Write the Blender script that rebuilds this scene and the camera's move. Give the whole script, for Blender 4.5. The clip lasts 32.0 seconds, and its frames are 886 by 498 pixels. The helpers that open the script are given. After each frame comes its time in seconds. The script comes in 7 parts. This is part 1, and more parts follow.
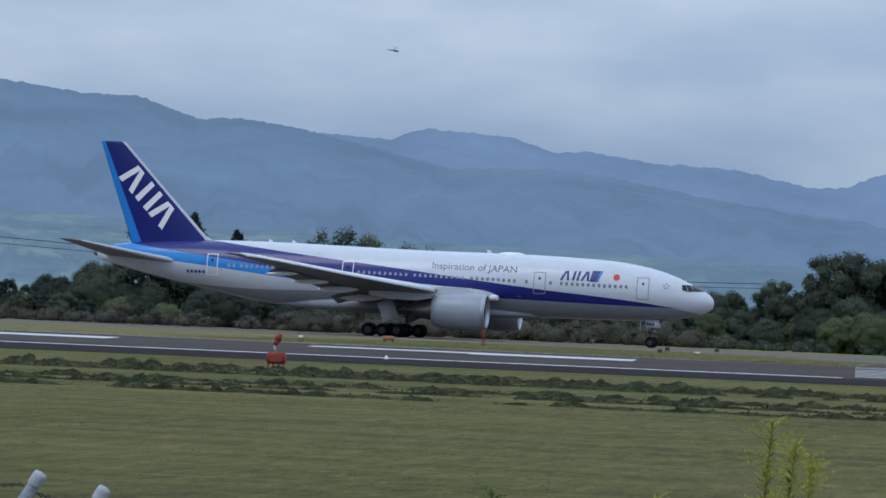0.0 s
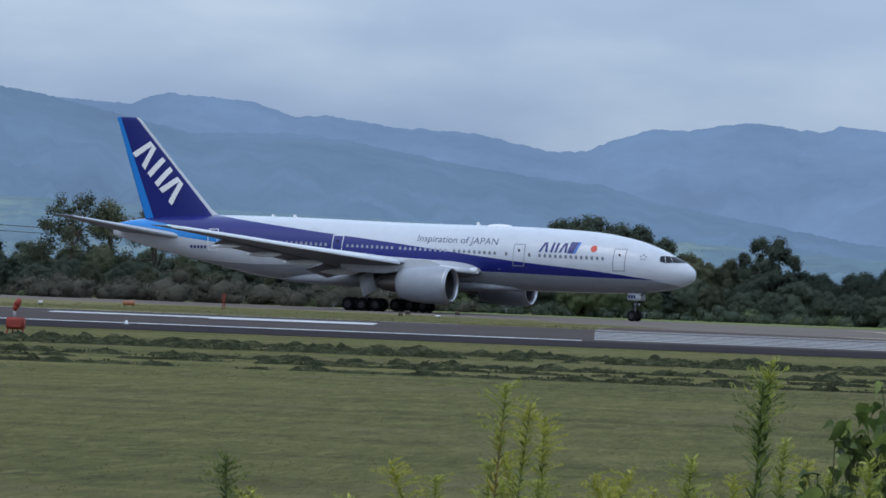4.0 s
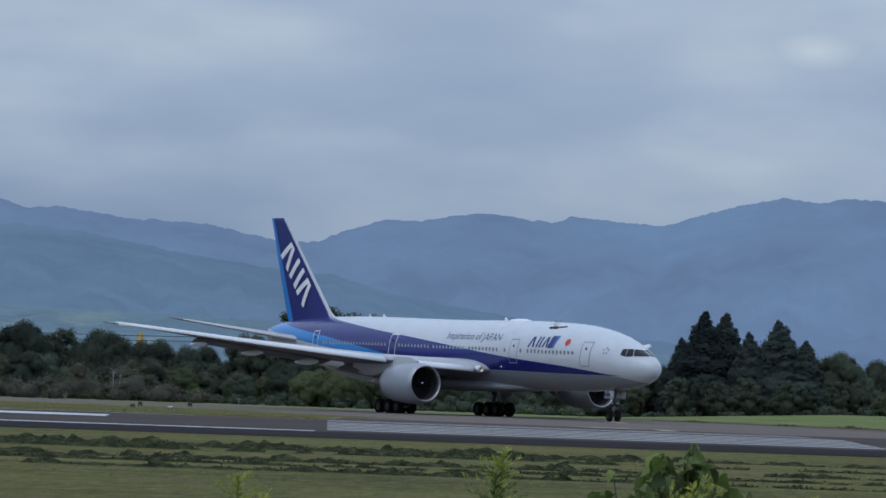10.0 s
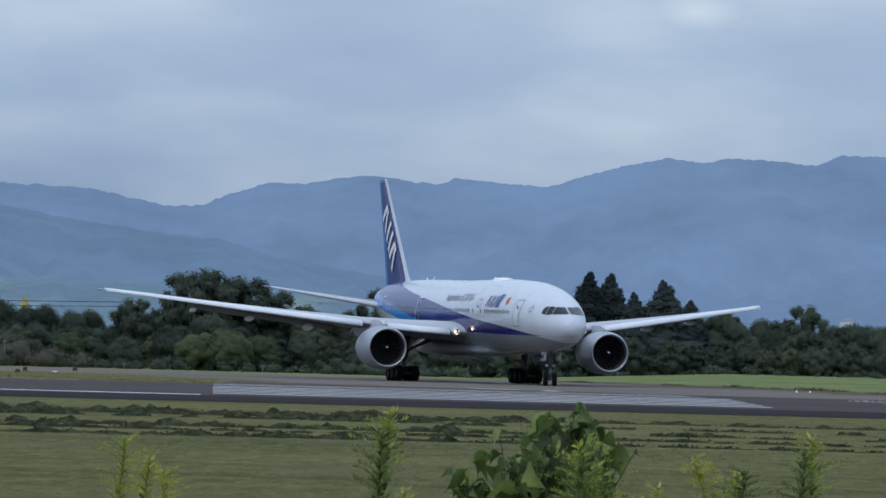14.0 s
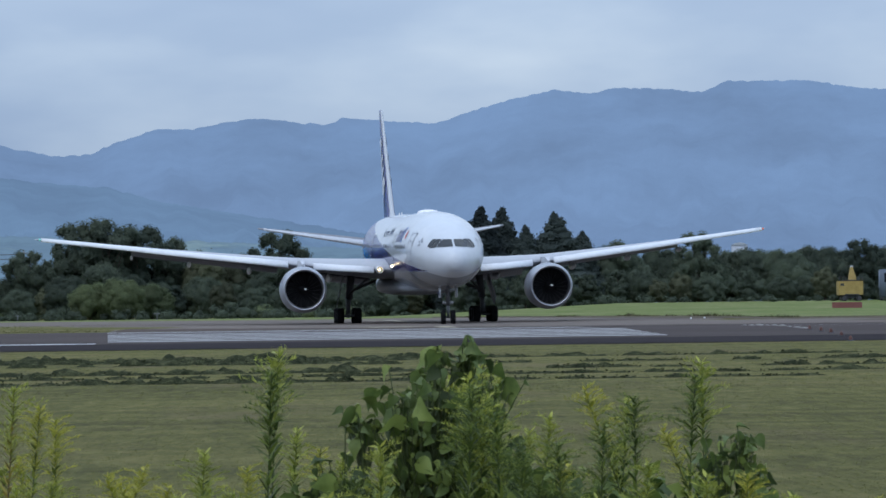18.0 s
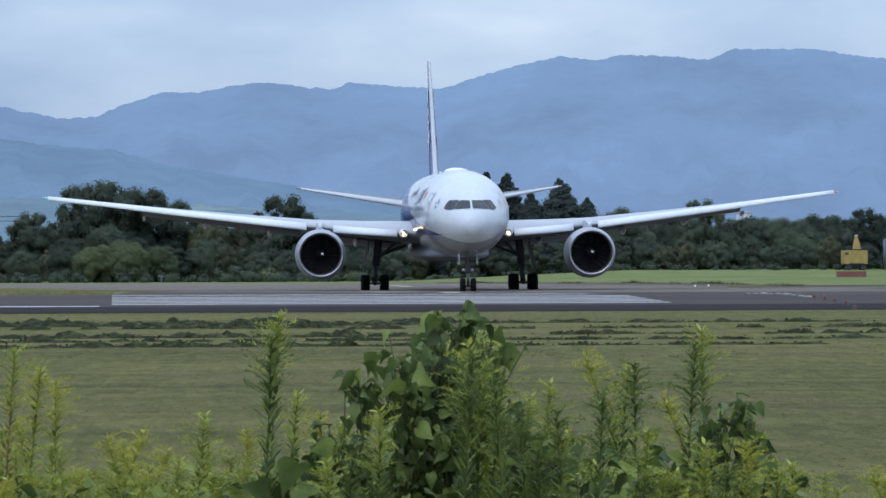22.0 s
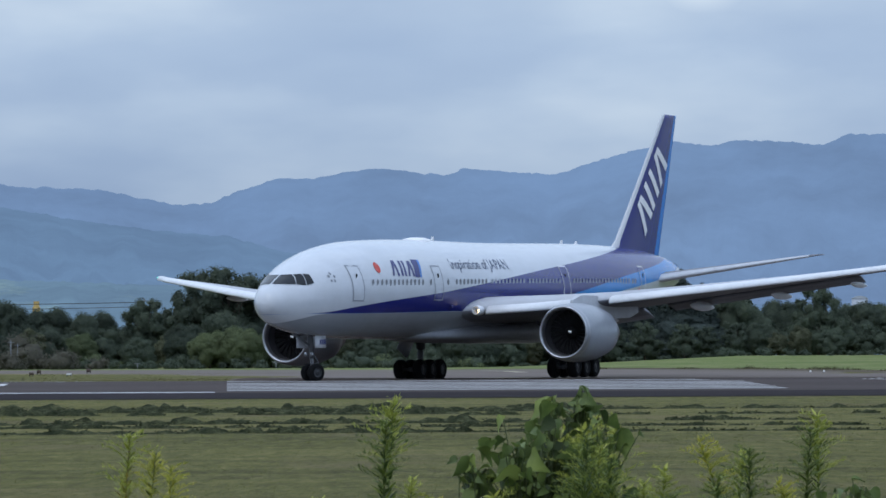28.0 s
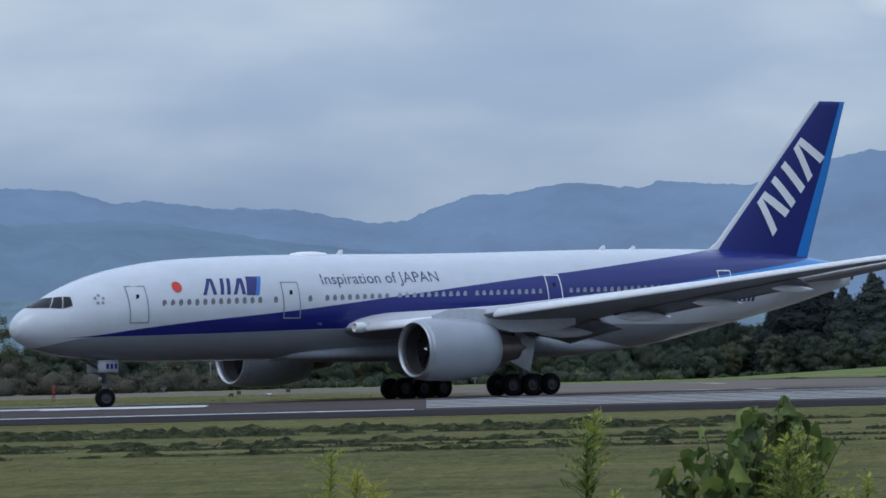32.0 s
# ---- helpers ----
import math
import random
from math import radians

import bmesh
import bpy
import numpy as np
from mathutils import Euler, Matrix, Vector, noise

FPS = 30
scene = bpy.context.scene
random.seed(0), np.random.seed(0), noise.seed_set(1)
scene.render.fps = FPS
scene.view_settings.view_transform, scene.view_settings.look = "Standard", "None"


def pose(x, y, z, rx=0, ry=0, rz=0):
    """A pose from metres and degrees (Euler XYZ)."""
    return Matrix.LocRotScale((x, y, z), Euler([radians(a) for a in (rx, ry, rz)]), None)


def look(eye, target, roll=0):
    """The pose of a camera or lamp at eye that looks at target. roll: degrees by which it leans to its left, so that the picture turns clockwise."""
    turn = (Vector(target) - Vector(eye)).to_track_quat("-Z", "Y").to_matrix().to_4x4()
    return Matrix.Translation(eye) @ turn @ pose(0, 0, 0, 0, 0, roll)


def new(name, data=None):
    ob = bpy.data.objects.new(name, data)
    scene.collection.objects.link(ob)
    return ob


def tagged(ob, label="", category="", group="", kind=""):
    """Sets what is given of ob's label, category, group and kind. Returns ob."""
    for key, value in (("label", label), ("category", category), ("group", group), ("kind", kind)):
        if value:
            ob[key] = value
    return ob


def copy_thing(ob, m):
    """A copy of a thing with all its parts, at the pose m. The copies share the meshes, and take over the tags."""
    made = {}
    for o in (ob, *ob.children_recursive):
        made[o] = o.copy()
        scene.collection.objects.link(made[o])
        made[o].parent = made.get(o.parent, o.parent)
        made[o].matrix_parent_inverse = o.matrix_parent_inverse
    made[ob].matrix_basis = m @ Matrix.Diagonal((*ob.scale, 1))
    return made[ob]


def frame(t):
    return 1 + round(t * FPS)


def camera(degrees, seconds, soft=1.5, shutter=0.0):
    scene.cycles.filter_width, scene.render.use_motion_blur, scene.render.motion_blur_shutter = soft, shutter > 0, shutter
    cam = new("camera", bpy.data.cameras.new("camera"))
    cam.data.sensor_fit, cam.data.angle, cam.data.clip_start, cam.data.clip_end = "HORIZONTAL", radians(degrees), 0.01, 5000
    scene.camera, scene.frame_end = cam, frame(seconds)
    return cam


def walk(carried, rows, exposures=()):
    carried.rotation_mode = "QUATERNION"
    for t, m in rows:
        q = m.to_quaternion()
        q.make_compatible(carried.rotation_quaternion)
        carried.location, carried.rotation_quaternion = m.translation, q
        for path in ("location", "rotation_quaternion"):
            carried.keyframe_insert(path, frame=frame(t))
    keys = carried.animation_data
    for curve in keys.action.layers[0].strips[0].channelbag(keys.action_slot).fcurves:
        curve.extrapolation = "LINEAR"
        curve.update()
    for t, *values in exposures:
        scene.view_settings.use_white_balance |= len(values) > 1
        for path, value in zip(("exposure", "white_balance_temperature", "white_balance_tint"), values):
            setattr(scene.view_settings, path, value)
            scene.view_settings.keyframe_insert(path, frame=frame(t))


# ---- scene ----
# ---------- camera: a hand-held phone at long zoom, panned from one standpoint ----------
EYE = (0.0, 0.0, 1.66)
cam = camera(11.81, 32.0, soft=1.6)
cam.data.dof.use_dof, cam.data.dof.focus_distance, cam.data.dof.aperture_fstop = True, 330.0, 85.0
EXPOSURES = [(0, -0.07), (3, -0.02), (5, 0.0), (6, 0.0), (7, 0.04), (8, -0.2), (9, -0.17), (10, -0.35), (11, -0.47), (12, -0.15), (13, -0.12), (14.5, -0.12), (16, -0.12), (17, 0.15), (18, 0.08), (19, 0.32), (20, 0.52), (21, 0.53), (22, 0.30), (23, 0.20), (24, 0.2), (25.5, 0.12), (27, 0.07), (28, 0.02), (29, -0.18), (30, -0.37), (31, 0.0), (32, -0.17)]
PAN = [
    (0, -9.049, 0.977, 2.451), (0.5, -8.621, 1.034, 2.511), (1, -8.175, 1.088, 2.512), (1.5, -7.68, 1.088, 2.513),
    (2, -7.216, 1.036, 2.453), (2.5, -6.841, 0.936, 2.464), (3, -6.425, 0.8, 2.201), (3.5, -5.961, 0.664, 2.135),
    (5.5, -4.587, 0.636, 2.265), (6, -4.238, 0.737, 2.136), (6.5, -3.94, 0.868, 2.345), (7, -3.63, 1.04, 2.318),
    (7.5, -3.376, 1.228, 2.24), (8, -3.257, 1.4, 2.159), (8.5, -3.145, 1.491, 2.07), (9, -2.864, 1.597, 1.801),
    (9.5, -2.395, 1.812, 1.945), (10, -2.032, 1.974, 2.014), (10.5, -1.855, 2.112, 1.939), (11, -1.926, 1.986, 1.785),
    (11.5, -1.761, 1.859, 1.99), (12, -1.425, 1.782, 1.926), (12.5, -0.999, 1.8, 1.813), (13, -0.642, 1.767, 1.633),
    (13.5, -0.539, 1.618, 1.596), (15.5, -0.11, 1.363, 0.706), (16, 0.024, 1.24, 0.233), (16.5, 0.236, 1.118, -0.272),
    (17, 0.469, 0.994, -0.621), (17.5, 0.798, 0.918, -0.867), (18, 0.991, 0.697, -0.731), (18.5, 0.927, 0.395, -0.406),
    (19, 0.711, 0.144, -0.161), (19.5, 0.532, -0.078, 0.063), (20, 0.622, -0.127, 0.04), (20.5, 0.792, -0.065, -0.026),
    (21, 1, 0.053, -0.109), (21.5, 1.036, 0.132, -0.176), (22, 0.924, 0.236, -0.219), (22.5, 0.755, 0.345, -0.237),
    (23, 0.606, 0.457, -0.276), (23.5, 0.532, 0.478, -0.34), (24, 0.437, 0.547, -0.316), (24.5, 0.355, 0.676, -0.233),
    (26.5, 0.008, 1.097, -0.309), (27, -0.173, 1.211, -0.223), (27.5, -0.386, 1.305, -0.215), (28, -0.605, 1.389, -0.268),
    (28.5, -0.911, 1.551, -0.267), (29, -1.285, 1.708, -0.373), (29.5, -1.558, 1.715, -0.229), (30, -1.689, 1.521, -0.351),
    (30.5, -1.78, 1.325, -0.587), (31, -2.041, 1.279, -0.696), (31.5, -2.609, 1.406, -1.05), (32, -3.227, 1.624, -1.372),
]


SWAY_T = [0, 1, 2, 3, 3.5, 5.5, 6.5, 7.5, 8, 9, 9.5, 10, 10.5, 11.5, 12.5, 13.5, 15.5, 16, 17, 18, 18.5, 19.5, 21, 23.5, 24.5, 27, 28.5, 29.5, 32]
SWAY_X = [-0.031, -0.029, -0.026, -0.020, -0.017, -0.021, -0.023, -0.018, -0.014, -0.012, -0.012, -0.017, -0.023, -0.024, -0.023, -0.019, -0.008, -0.002, 0.001, -0.003, -0.006, -0.001, 0.003, 0.005, 0.002, 0.004, 0.005, 0.002, 0.002]
SWAY_Z = [0.007, 0.008, 0.008, 0.009, 0.009, 0.010, 0.010, 0.009, 0.009, 0.008, 0.008, 0.009, 0.009, 0.007, 0.007, 0.006, 0.003, 0.003, 0.002, 0.001, 0.001, 0, 0, 0, 0.001, 0, -0.001, -0.001, -0.001]


def aim(t, yaw, pitch, roll):
    """The pose of the camera: yaw clockwise from +y, pitch up, roll to its left, in degrees; the hand sways a little."""
    eye = Vector(EYE) + Vector((float(np.interp(t, SWAY_T, SWAY_X)), 0, float(np.interp(t, SWAY_T, SWAY_Z))))
    a, e = radians(yaw), radians(pitch)
    way = Vector((math.sin(a) * math.cos(e), math.cos(a) * math.cos(e), math.sin(e)))
    return look(eye, eye + way, roll)


walk(cam, [(t, aim(t, a, b, c)) for t, a, b, c in PAN], exposures=EXPOSURES)

# ---------- overcast sky and a veiled sun ----------
world = bpy.data.worlds.new("overcast_sky")
scene.world = world
world.use_nodes = True


def node(tree, kind, inputs=()):
    n = tree.nodes.new(kind)
    for k, v in dict(inputs).items():
        if isinstance(v, bpy.types.NodeSocket):
            tree.links.new(v, n.inputs[k])
        else:
            n.inputs[k].default_value = v
    return n


def ramp(tree, fac, stops, mode="LINEAR"):
    n = tree.nodes.new("ShaderNodeValToRGB")
    n.color_ramp.interpolation = mode
    while len(n.color_ramp.elements) < len(stops):
        n.color_ramp.elements.new(0.5)
    for e, (p, c) in zip(n.color_ramp.elements, stops):
        e.position = p
        e.color = (*c, 1) if len(c) == 3 else c
    tree.links.new(fac, n.inputs[0])
    return n.outputs[0]


def mixc(tree, fac, a, b, blend="MIX"):
    n = tree.nodes.new("ShaderNodeMix")
    n.data_type, n.blend_type = "RGBA", blend
    for i, v in ((0, fac), (6, a), (7, b)):
        if isinstance(v, bpy.types.NodeSocket):
            tree.links.new(v, n.inputs[i])
        elif i and len(v) == 3:
            n.inputs[i].default_value = (*v, 1)
        else:
            n.inputs[i].default_value = v
    return n.outputs[2]


def math_(tree, op, a, b=0.0, clamp=False):
    n = tree.nodes.new("ShaderNodeMath")
    n.operation, n.use_clamp = op, clamp
    for i, v in ((0, a), (1, b)):
        if isinstance(v, bpy.types.NodeSocket):
            tree.links.new(v, n.inputs[i])
        else:
            n.inputs[i].default_value = v
    return n.outputs[0]


SUN_ELEV, SUN_AZ = 56, 215        # degrees, azimuth clockwise from +y
wt = world.node_tree
wt.nodes.clear()
sky = wt.nodes.new("ShaderNodeTexSky")
sky.sky_type, sky.sun_disc, sky.dust_density = "NISHITA", False, 2.0
sky.sun_elevation, sky.sun_rotation = radians(SUN_ELEV), radians(SUN_AZ)
skyc = wt.nodes.new("ShaderNodeVectorMath")
skyc.operation = "MULTIPLY"
wt.links.new(sky.outputs[0], skyc.inputs[0])
skyc.inputs[1].default_value = (0.10, 0.10, 0.10)
co = node(wt, "ShaderNodeTexCoord")
stretch = node(wt, "ShaderNodeMapping", {"Vector": co.outputs["Generated"], "Scale": (5.0, 5.0, 18.0)})
n1 = node(wt, "ShaderNodeTexNoise", {"Vector": stretch.outputs[0], "Scale": 1.0, "Detail": 5.0, "Roughness": 0.42, "Distortion": 0.3})
stretch2 = node(wt, "ShaderNodeMapping", {"Vector": co.outputs["Generated"], "Scale": (17.0, 17.0, 48.0), "Location": (3, 1, 2)})
n2 = node(wt, "ShaderNodeTexNoise", {"Vector": stretch2.outputs[0], "Scale": 1.0, "Detail": 4.0, "Roughness": 0.5})
cloudmix = math_(wt, "ADD", math_(wt, "MULTIPLY", n1.outputs[0], 0.60), math_(wt, "MULTIPLY", n2.outputs[0], 0.40))
cloudc = ramp(wt, cloudmix, [(0.30, (0.295, 0.405, 0.605)), (0.46, (0.358, 0.472, 0.662)), (0.55, (0.436, 0.550, 0.722)), (0.68, (0.575, 0.680, 0.815))])
puff_at = node(wt, "ShaderNodeVectorMath", {0: co.outputs["Generated"], 1: (0.049, 0.996, 0.083)})
puff_at.operation = "SUBTRACT"
puff_size = node(wt, "ShaderNodeVectorMath", {0: puff_at.outputs[0], 1: (85.0, 3.0, 200.0)})
puff_size.operation = "MULTIPLY"
puff = node(wt, "ShaderNodeVectorMath", {0: puff_size.outputs[0]})
puff.operation = "LENGTH"
edge_ = math_(wt, "ADD", puff.outputs["Value"], math_(wt, "MULTIPLY", math_(wt, "SUBTRACT", n2.outputs[0], 0.5), 2.4))
cloudc = mixc(wt, ramp(wt, edge_, [(0.1, (0.6, 0.6, 0.6)), (0.95, (0, 0, 0))]), cloudc, (0.66, 0.76, 0.88))
mixed = mixc(wt, 0.85, skyc.outputs[0], cloudc)
# an overcast sky brightens upwards from the horizon
up_ = node(wt, "ShaderNodeSeparateXYZ", {0: co.outputs["Generated"]}).outputs[2]
low_rise = math_(wt, "ADD", 0.68, math_(wt, "MULTIPLY", up_, 6.5))
high_rise = math_(wt, "MINIMUM", math_(wt, "ADD", 1.0, math_(wt, "MULTIPLY", up_, 1.95)), 2.15)
rise_ = math_(wt, "MAXIMUM", math_(wt, "MINIMUM", low_rise, high_rise), 0.68)
# bluer low down, whiter above
mixed = mixc(wt, 1.0, mixed, ramp(wt, up_, [(0.03, (0.90, 0.96, 1.04)), (0.085, (1.03, 1.01, 0.985))]), "MULTIPLY")
lift_ = wt.nodes.new("ShaderNodeVectorMath")
lift_.operation = "SCALE"
wt.links.new(mixed, lift_.inputs[0])
wt.links.new(rise_, lift_.inputs["Scale"])
mixed = lift_.outputs[0]
bg = node(wt, "ShaderNodeBackground", {"Color": mixed, "Strength": 1.0})
wo = node(wt, "ShaderNodeOutputWorld", {"Surface": bg.outputs[0]})

sun = new("sun", bpy.data.lights.new("sun", "SUN"))
sun.data.energy, sun.data.angle, sun.data.color = 0.5, radians(25), (0.98, 0.98, 1.0)
_a, _e = radians(SUN_AZ), radians(SUN_ELEV)
sun.matrix_basis = look(Vector((math.sin(_a) * math.cos(_e), math.cos(_a) * math.cos(_e), math.sin(_e))) * 100, (0, 0, 0))


# ---------- materials ----------
def material(name):
    m = bpy.data.materials.new(name)
    m.use_nodes = True
    t = m.node_tree
    return m, t, t.nodes["Principled BSDF"]


def surface(name, stops, scale=1.0, rough=0.8, bump=0.3, fine=8.0, metal=0.0, coords="Object", squash=(1, 1, 1), spec=0.4, detail=5.0, island=0.0, dist=0.03):
    """A worn surface: a broad noise and a fine one drive the colour, the fine one the relief."""
    m, t, b = material(name)
    c = node(t, "ShaderNodeTexCoord")
    mp = node(t, "ShaderNodeMapping", {"Vector": c.outputs[coords], "Scale": squash})
    a = node(t, "ShaderNodeTexNoise", {"Vector": mp.outputs[0], "Scale": scale, "Detail": detail, "Roughness": 0.6})
    f = node(t, "ShaderNodeTexNoise", {"Vector": mp.outputs[0], "Scale": scale * fine, "Detail": 3.0, "Roughness": 0.6})
    fac = math_(t, "ADD", math_(t, "MULTIPLY", a.outputs[0], 0.6), math_(t, "MULTIPLY", f.outputs[0], 0.4))
    if island:
        g = node(t, "ShaderNodeNewGeometry")
        fac = math_(t, "ADD", fac, math_(t, "MULTIPLY", math_(t, "SUBTRACT", g.outputs["Random Per Island"], 0.5), island))
    col = ramp(t, fac, stops)
    t.links.new(col, b.inputs["Base Color"])
    b.inputs["Roughness"].default_value = rough
    b.inputs["Metallic"].default_value = metal
    b.inputs["Specular IOR Level"].default_value = spec
    if bump:
        bp = node(t, "ShaderNodeBump", {"Height": f.outputs[0], "Strength": bump, "Distance": dist})
        t.links.new(bp.outputs[0], b.inputs["Normal"])
    return m


def plain(name, col, rough=0.5, metal=0.0, var=0.12, scale=3.0, spec=0.5):
    lo = [c * (1 - var) for c in col]
    hi = [min(1, c * (1 + var)) for c in col]
    return surface(name, [(0.35, lo), (0.65, hi)], scale, rough, 0.0, 6.0, metal, spec=spec)


def glow(name, col, strength):
    m, t, b = material(name)
    b.inputs["Base Color"].default_value = (*col, 1)
    b.inputs["Emission Color"].default_value = (*col, 1)
    b.inputs["Emission Strength"].default_value = strength
    return m

def field():
    """Mown turf: mower bands along the runway, brown patches, dark wisps, fine tufts."""
    m, t, b = material("mown_grass")
    c = node(t, "ShaderNodeTexCoord").outputs["Object"]

    def spots(squash, scale, detail=5.0, rough=0.68, warp=0.3, turn=0.0):
        mp = node(t, "ShaderNodeMapping", {"Vector": c, "Rotation": (0, 0, turn), "Scale": (*squash, 1.0)})
        return node(t, "ShaderNodeTexNoise", {"Vector": mp.outputs[0], "Scale": scale, "Detail": detail, "Roughness": rough, "Distortion": warp}).outputs[0]
    broad = spots((1, 1), 0.05, 4.0, 0.6)
    patch_ = spots((1.0, 0.16), 2.4)
    tuft = spots((1.0, 0.12), 9.0, 6.0, 0.75)
    bands = spots((0.03, 0.22), 1.0, 4.0, 0.6, 0.2, -TURN)
    lines = spots((0.10, 0.9), 1.0, 4.0, 0.65, 0.2, -TURN)
    fac = 0.0
    for part_, share in ((patch_, 0.28), (broad, 0.12), (tuft, 0.24), (bands, 0.26), (lines, 0.10)):
        fac = math_(t, "ADD", fac, math_(t, "MULTIPLY", part_, share))
    col = ramp(t, fac, [(0.405, (0.054, 0.051, 0.018)), (0.455, (0.081, 0.079, 0.024)), (0.50, (0.109, 0.105, 0.031)), (0.54, (0.140, 0.127, 0.041)), (0.60, (0.178, 0.153, 0.057))])
    brown = spots((1.0, 0.5), 0.16, 6.0, 0.7)
    col = mixc(t, ramp(t, brown, [(0.53, (0, 0, 0)), (0.67, (0.7, 0.7, 0.7))]), col, (0.140, 0.111, 0.057))
    wisp = spots((0.55, 0.2), 2.6, 6.0, 0.72, 0.5, -TURN)
    col = mixc(t, ramp(t, wisp, [(0.60, (0, 0, 0)), (0.70, (0.6, 0.6, 0.6))]), col, (0.051, 0.052, 0.020))
    pale = spots((0.6, 0.16), 3.2, 6.0, 0.72, 0.3, -TURN)
    col = mixc(t, ramp(t, pale, [(0.55, (0, 0, 0)), (0.68, (0.65, 0.65, 0.65))]), col, (0.208, 0.186, 0.072))
    t.links.new(col, b.inputs["Base Color"])
    b.inputs["Roughness"].default_value = 0.95
    b.inputs["Specular IOR Level"].default_value = 0.1
    bp = node(t, "ShaderNodeBump", {"Height": tuft, "Strength": 0.9, "Distance": 0.1})
    t.links.new(bp.outputs[0], b.inputs["Normal"])
    return m


TURN = radians(3.5)          # the runway's direction, anticlockwise from +x
M_GRASS = field()
M_VERGE = surface("lush_grass", [(0.3, (0.078, 0.104, 0.030)), (0.47, (0.120, 0.152, 0.044)), (0.58, (0.166, 0.178, 0.071)), (0.7, (0.229, 0.199, 0.115))], 0.12, 0.95, 0.7, 16.0, spec=0.1, dist=0.1)
M_STRAW = surface("dry_strip_grass", [(0.3, (0.085, 0.086, 0.035)), (0.5, (0.155, 0.140, 0.059)), (0.68, (0.240, 0.191, 0.098))], 0.10, 0.95, 0.7, 14.0, squash=(0.5, 1, 1), spec=0.1, dist=0.1)
M_HAY = surface("cut_hay", [(0.36, (0.017, 0.021, 0.012)), (0.5, (0.043, 0.050, 0.026)), (0.64, (0.116, 0.117, 0.061))], 2.2, 0.95, 1.0, 9.0, spec=0.02, dist=0.1)
M_ASPH = surface("runway_asphalt", [(0.28, (0.041, 0.034, 0.031)), (0.5, (0.066, 0.053, 0.050)), (0.72, (0.102, 0.085, 0.077))], 0.12, 0.85, 0.25, 40.0, squash=(0.2, 1, 1), spec=0.04)
M_SHOULDER = surface("shoulder_asphalt", [(0.28, (0.016, 0.013, 0.014)), (0.7, (0.034, 0.028, 0.030))], 0.2, 0.88, 0.25, 30.0, squash=(0.2, 1, 1), spec=0.04)
M_TAXI = surface("taxiway_asphalt", [(0.28, (0.105, 0.087, 0.077)), (0.5, (0.148, 0.124, 0.109)), (0.72, (0.192, 0.159, 0.140))], 0.1, 0.85, 0.2, 30.0, squash=(0.3, 1, 1), spec=0.04)
M_LINE = surface("worn_white_marking", [(0.30, (0.30, 0.30, 0.31)), (0.45, (0.50, 0.50, 0.51)), (0.7, (0.66, 0.66, 0.66))], 0.7, 0.75, 0.1, 12.0, squash=(0.3, 1, 1))
M_YLINE = surface("worn_yellow_marking", [(0.35, (0.240, 0.203, 0.125)), (0.65, (0.384, 0.335, 0.234))], 0.7, 0.75, 0.1, 12.0)
M_BARS = surface("worn_threshold_paint", [(0.30, (0.162, 0.156, 0.158)), (0.5, (0.294, 0.285, 0.282)), (0.7, (0.418, 0.405, 0.396))], 0.6, 0.75, 0.1, 12.0, squash=(0.25, 1, 1))
M_PAD = surface("pad_asphalt", [(0.28, (0.051, 0.039, 0.034)), (0.5, (0.086, 0.065, 0.056)), (0.72, (0.137, 0.104, 0.088))], 0.1, 0.88, 0.25, 30.0, squash=(0.3, 1, 1), spec=0.04)
M_EARTH = surface("worn_earth", [(0.3, (0.060, 0.048, 0.034)), (0.5, (0.105, 0.084, 0.060)), (0.7, (0.15, 0.13, 0.085))], 0.25, 0.95, 0.5, 12.0, squash=(0.4, 1, 1), spec=0.05)
M_RUBBER = surface("rust_brown_tarmac", [(0.3, (0.06, 0.042, 0.035)), (0.7, (0.12, 0.09, 0.075))], 0.2, 0.9, 0.2, 20.0)


# ---------- building helpers ----------
def mesh_of(name, bm, mat, smooth=True):
    me = bpy.data.meshes.new(name)
    bm.to_mesh(me)
    bm.free()
    for m in mat if isinstance(mat, (list, tuple)) else [mat]:
        me.materials.append(m)
    if smooth:
        me.polygons.foreach_set("use_smooth", [True] * len(me.polygons))
    return me


def raw(name, verts, faces, mat, smooth=True):
    me = bpy.data.meshes.new(name)
    me.from_pydata([tuple(v) for v in verts], [], [tuple(f) for f in faces])
    me.update()
    for m in mat if isinstance(mat, (list, tuple)) else [mat]:
        me.materials.append(m)
    if smooth:
        me.polygons.foreach_set("use_smooth", [True] * len(me.polygons))
    return me


def part(name, bm, material_, parent, label="", smooth=True):
    """Links a bmesh or a mesh as ONE mesh object under a thing or a part."""
    me = bm if isinstance(bm, bpy.types.Mesh) else mesh_of(name, bm, material_, smooth)
    ob = new(name, me)
    ob.parent = parent
    if label:
        ob["label"] = label
    return ob


def thing(name, label, category, group="", m=None):
    ob = new(name)
    ob.empty_display_size = 0.3
    if m is not None:
        ob.matrix_basis = m
    return tagged(ob, label, category, group)


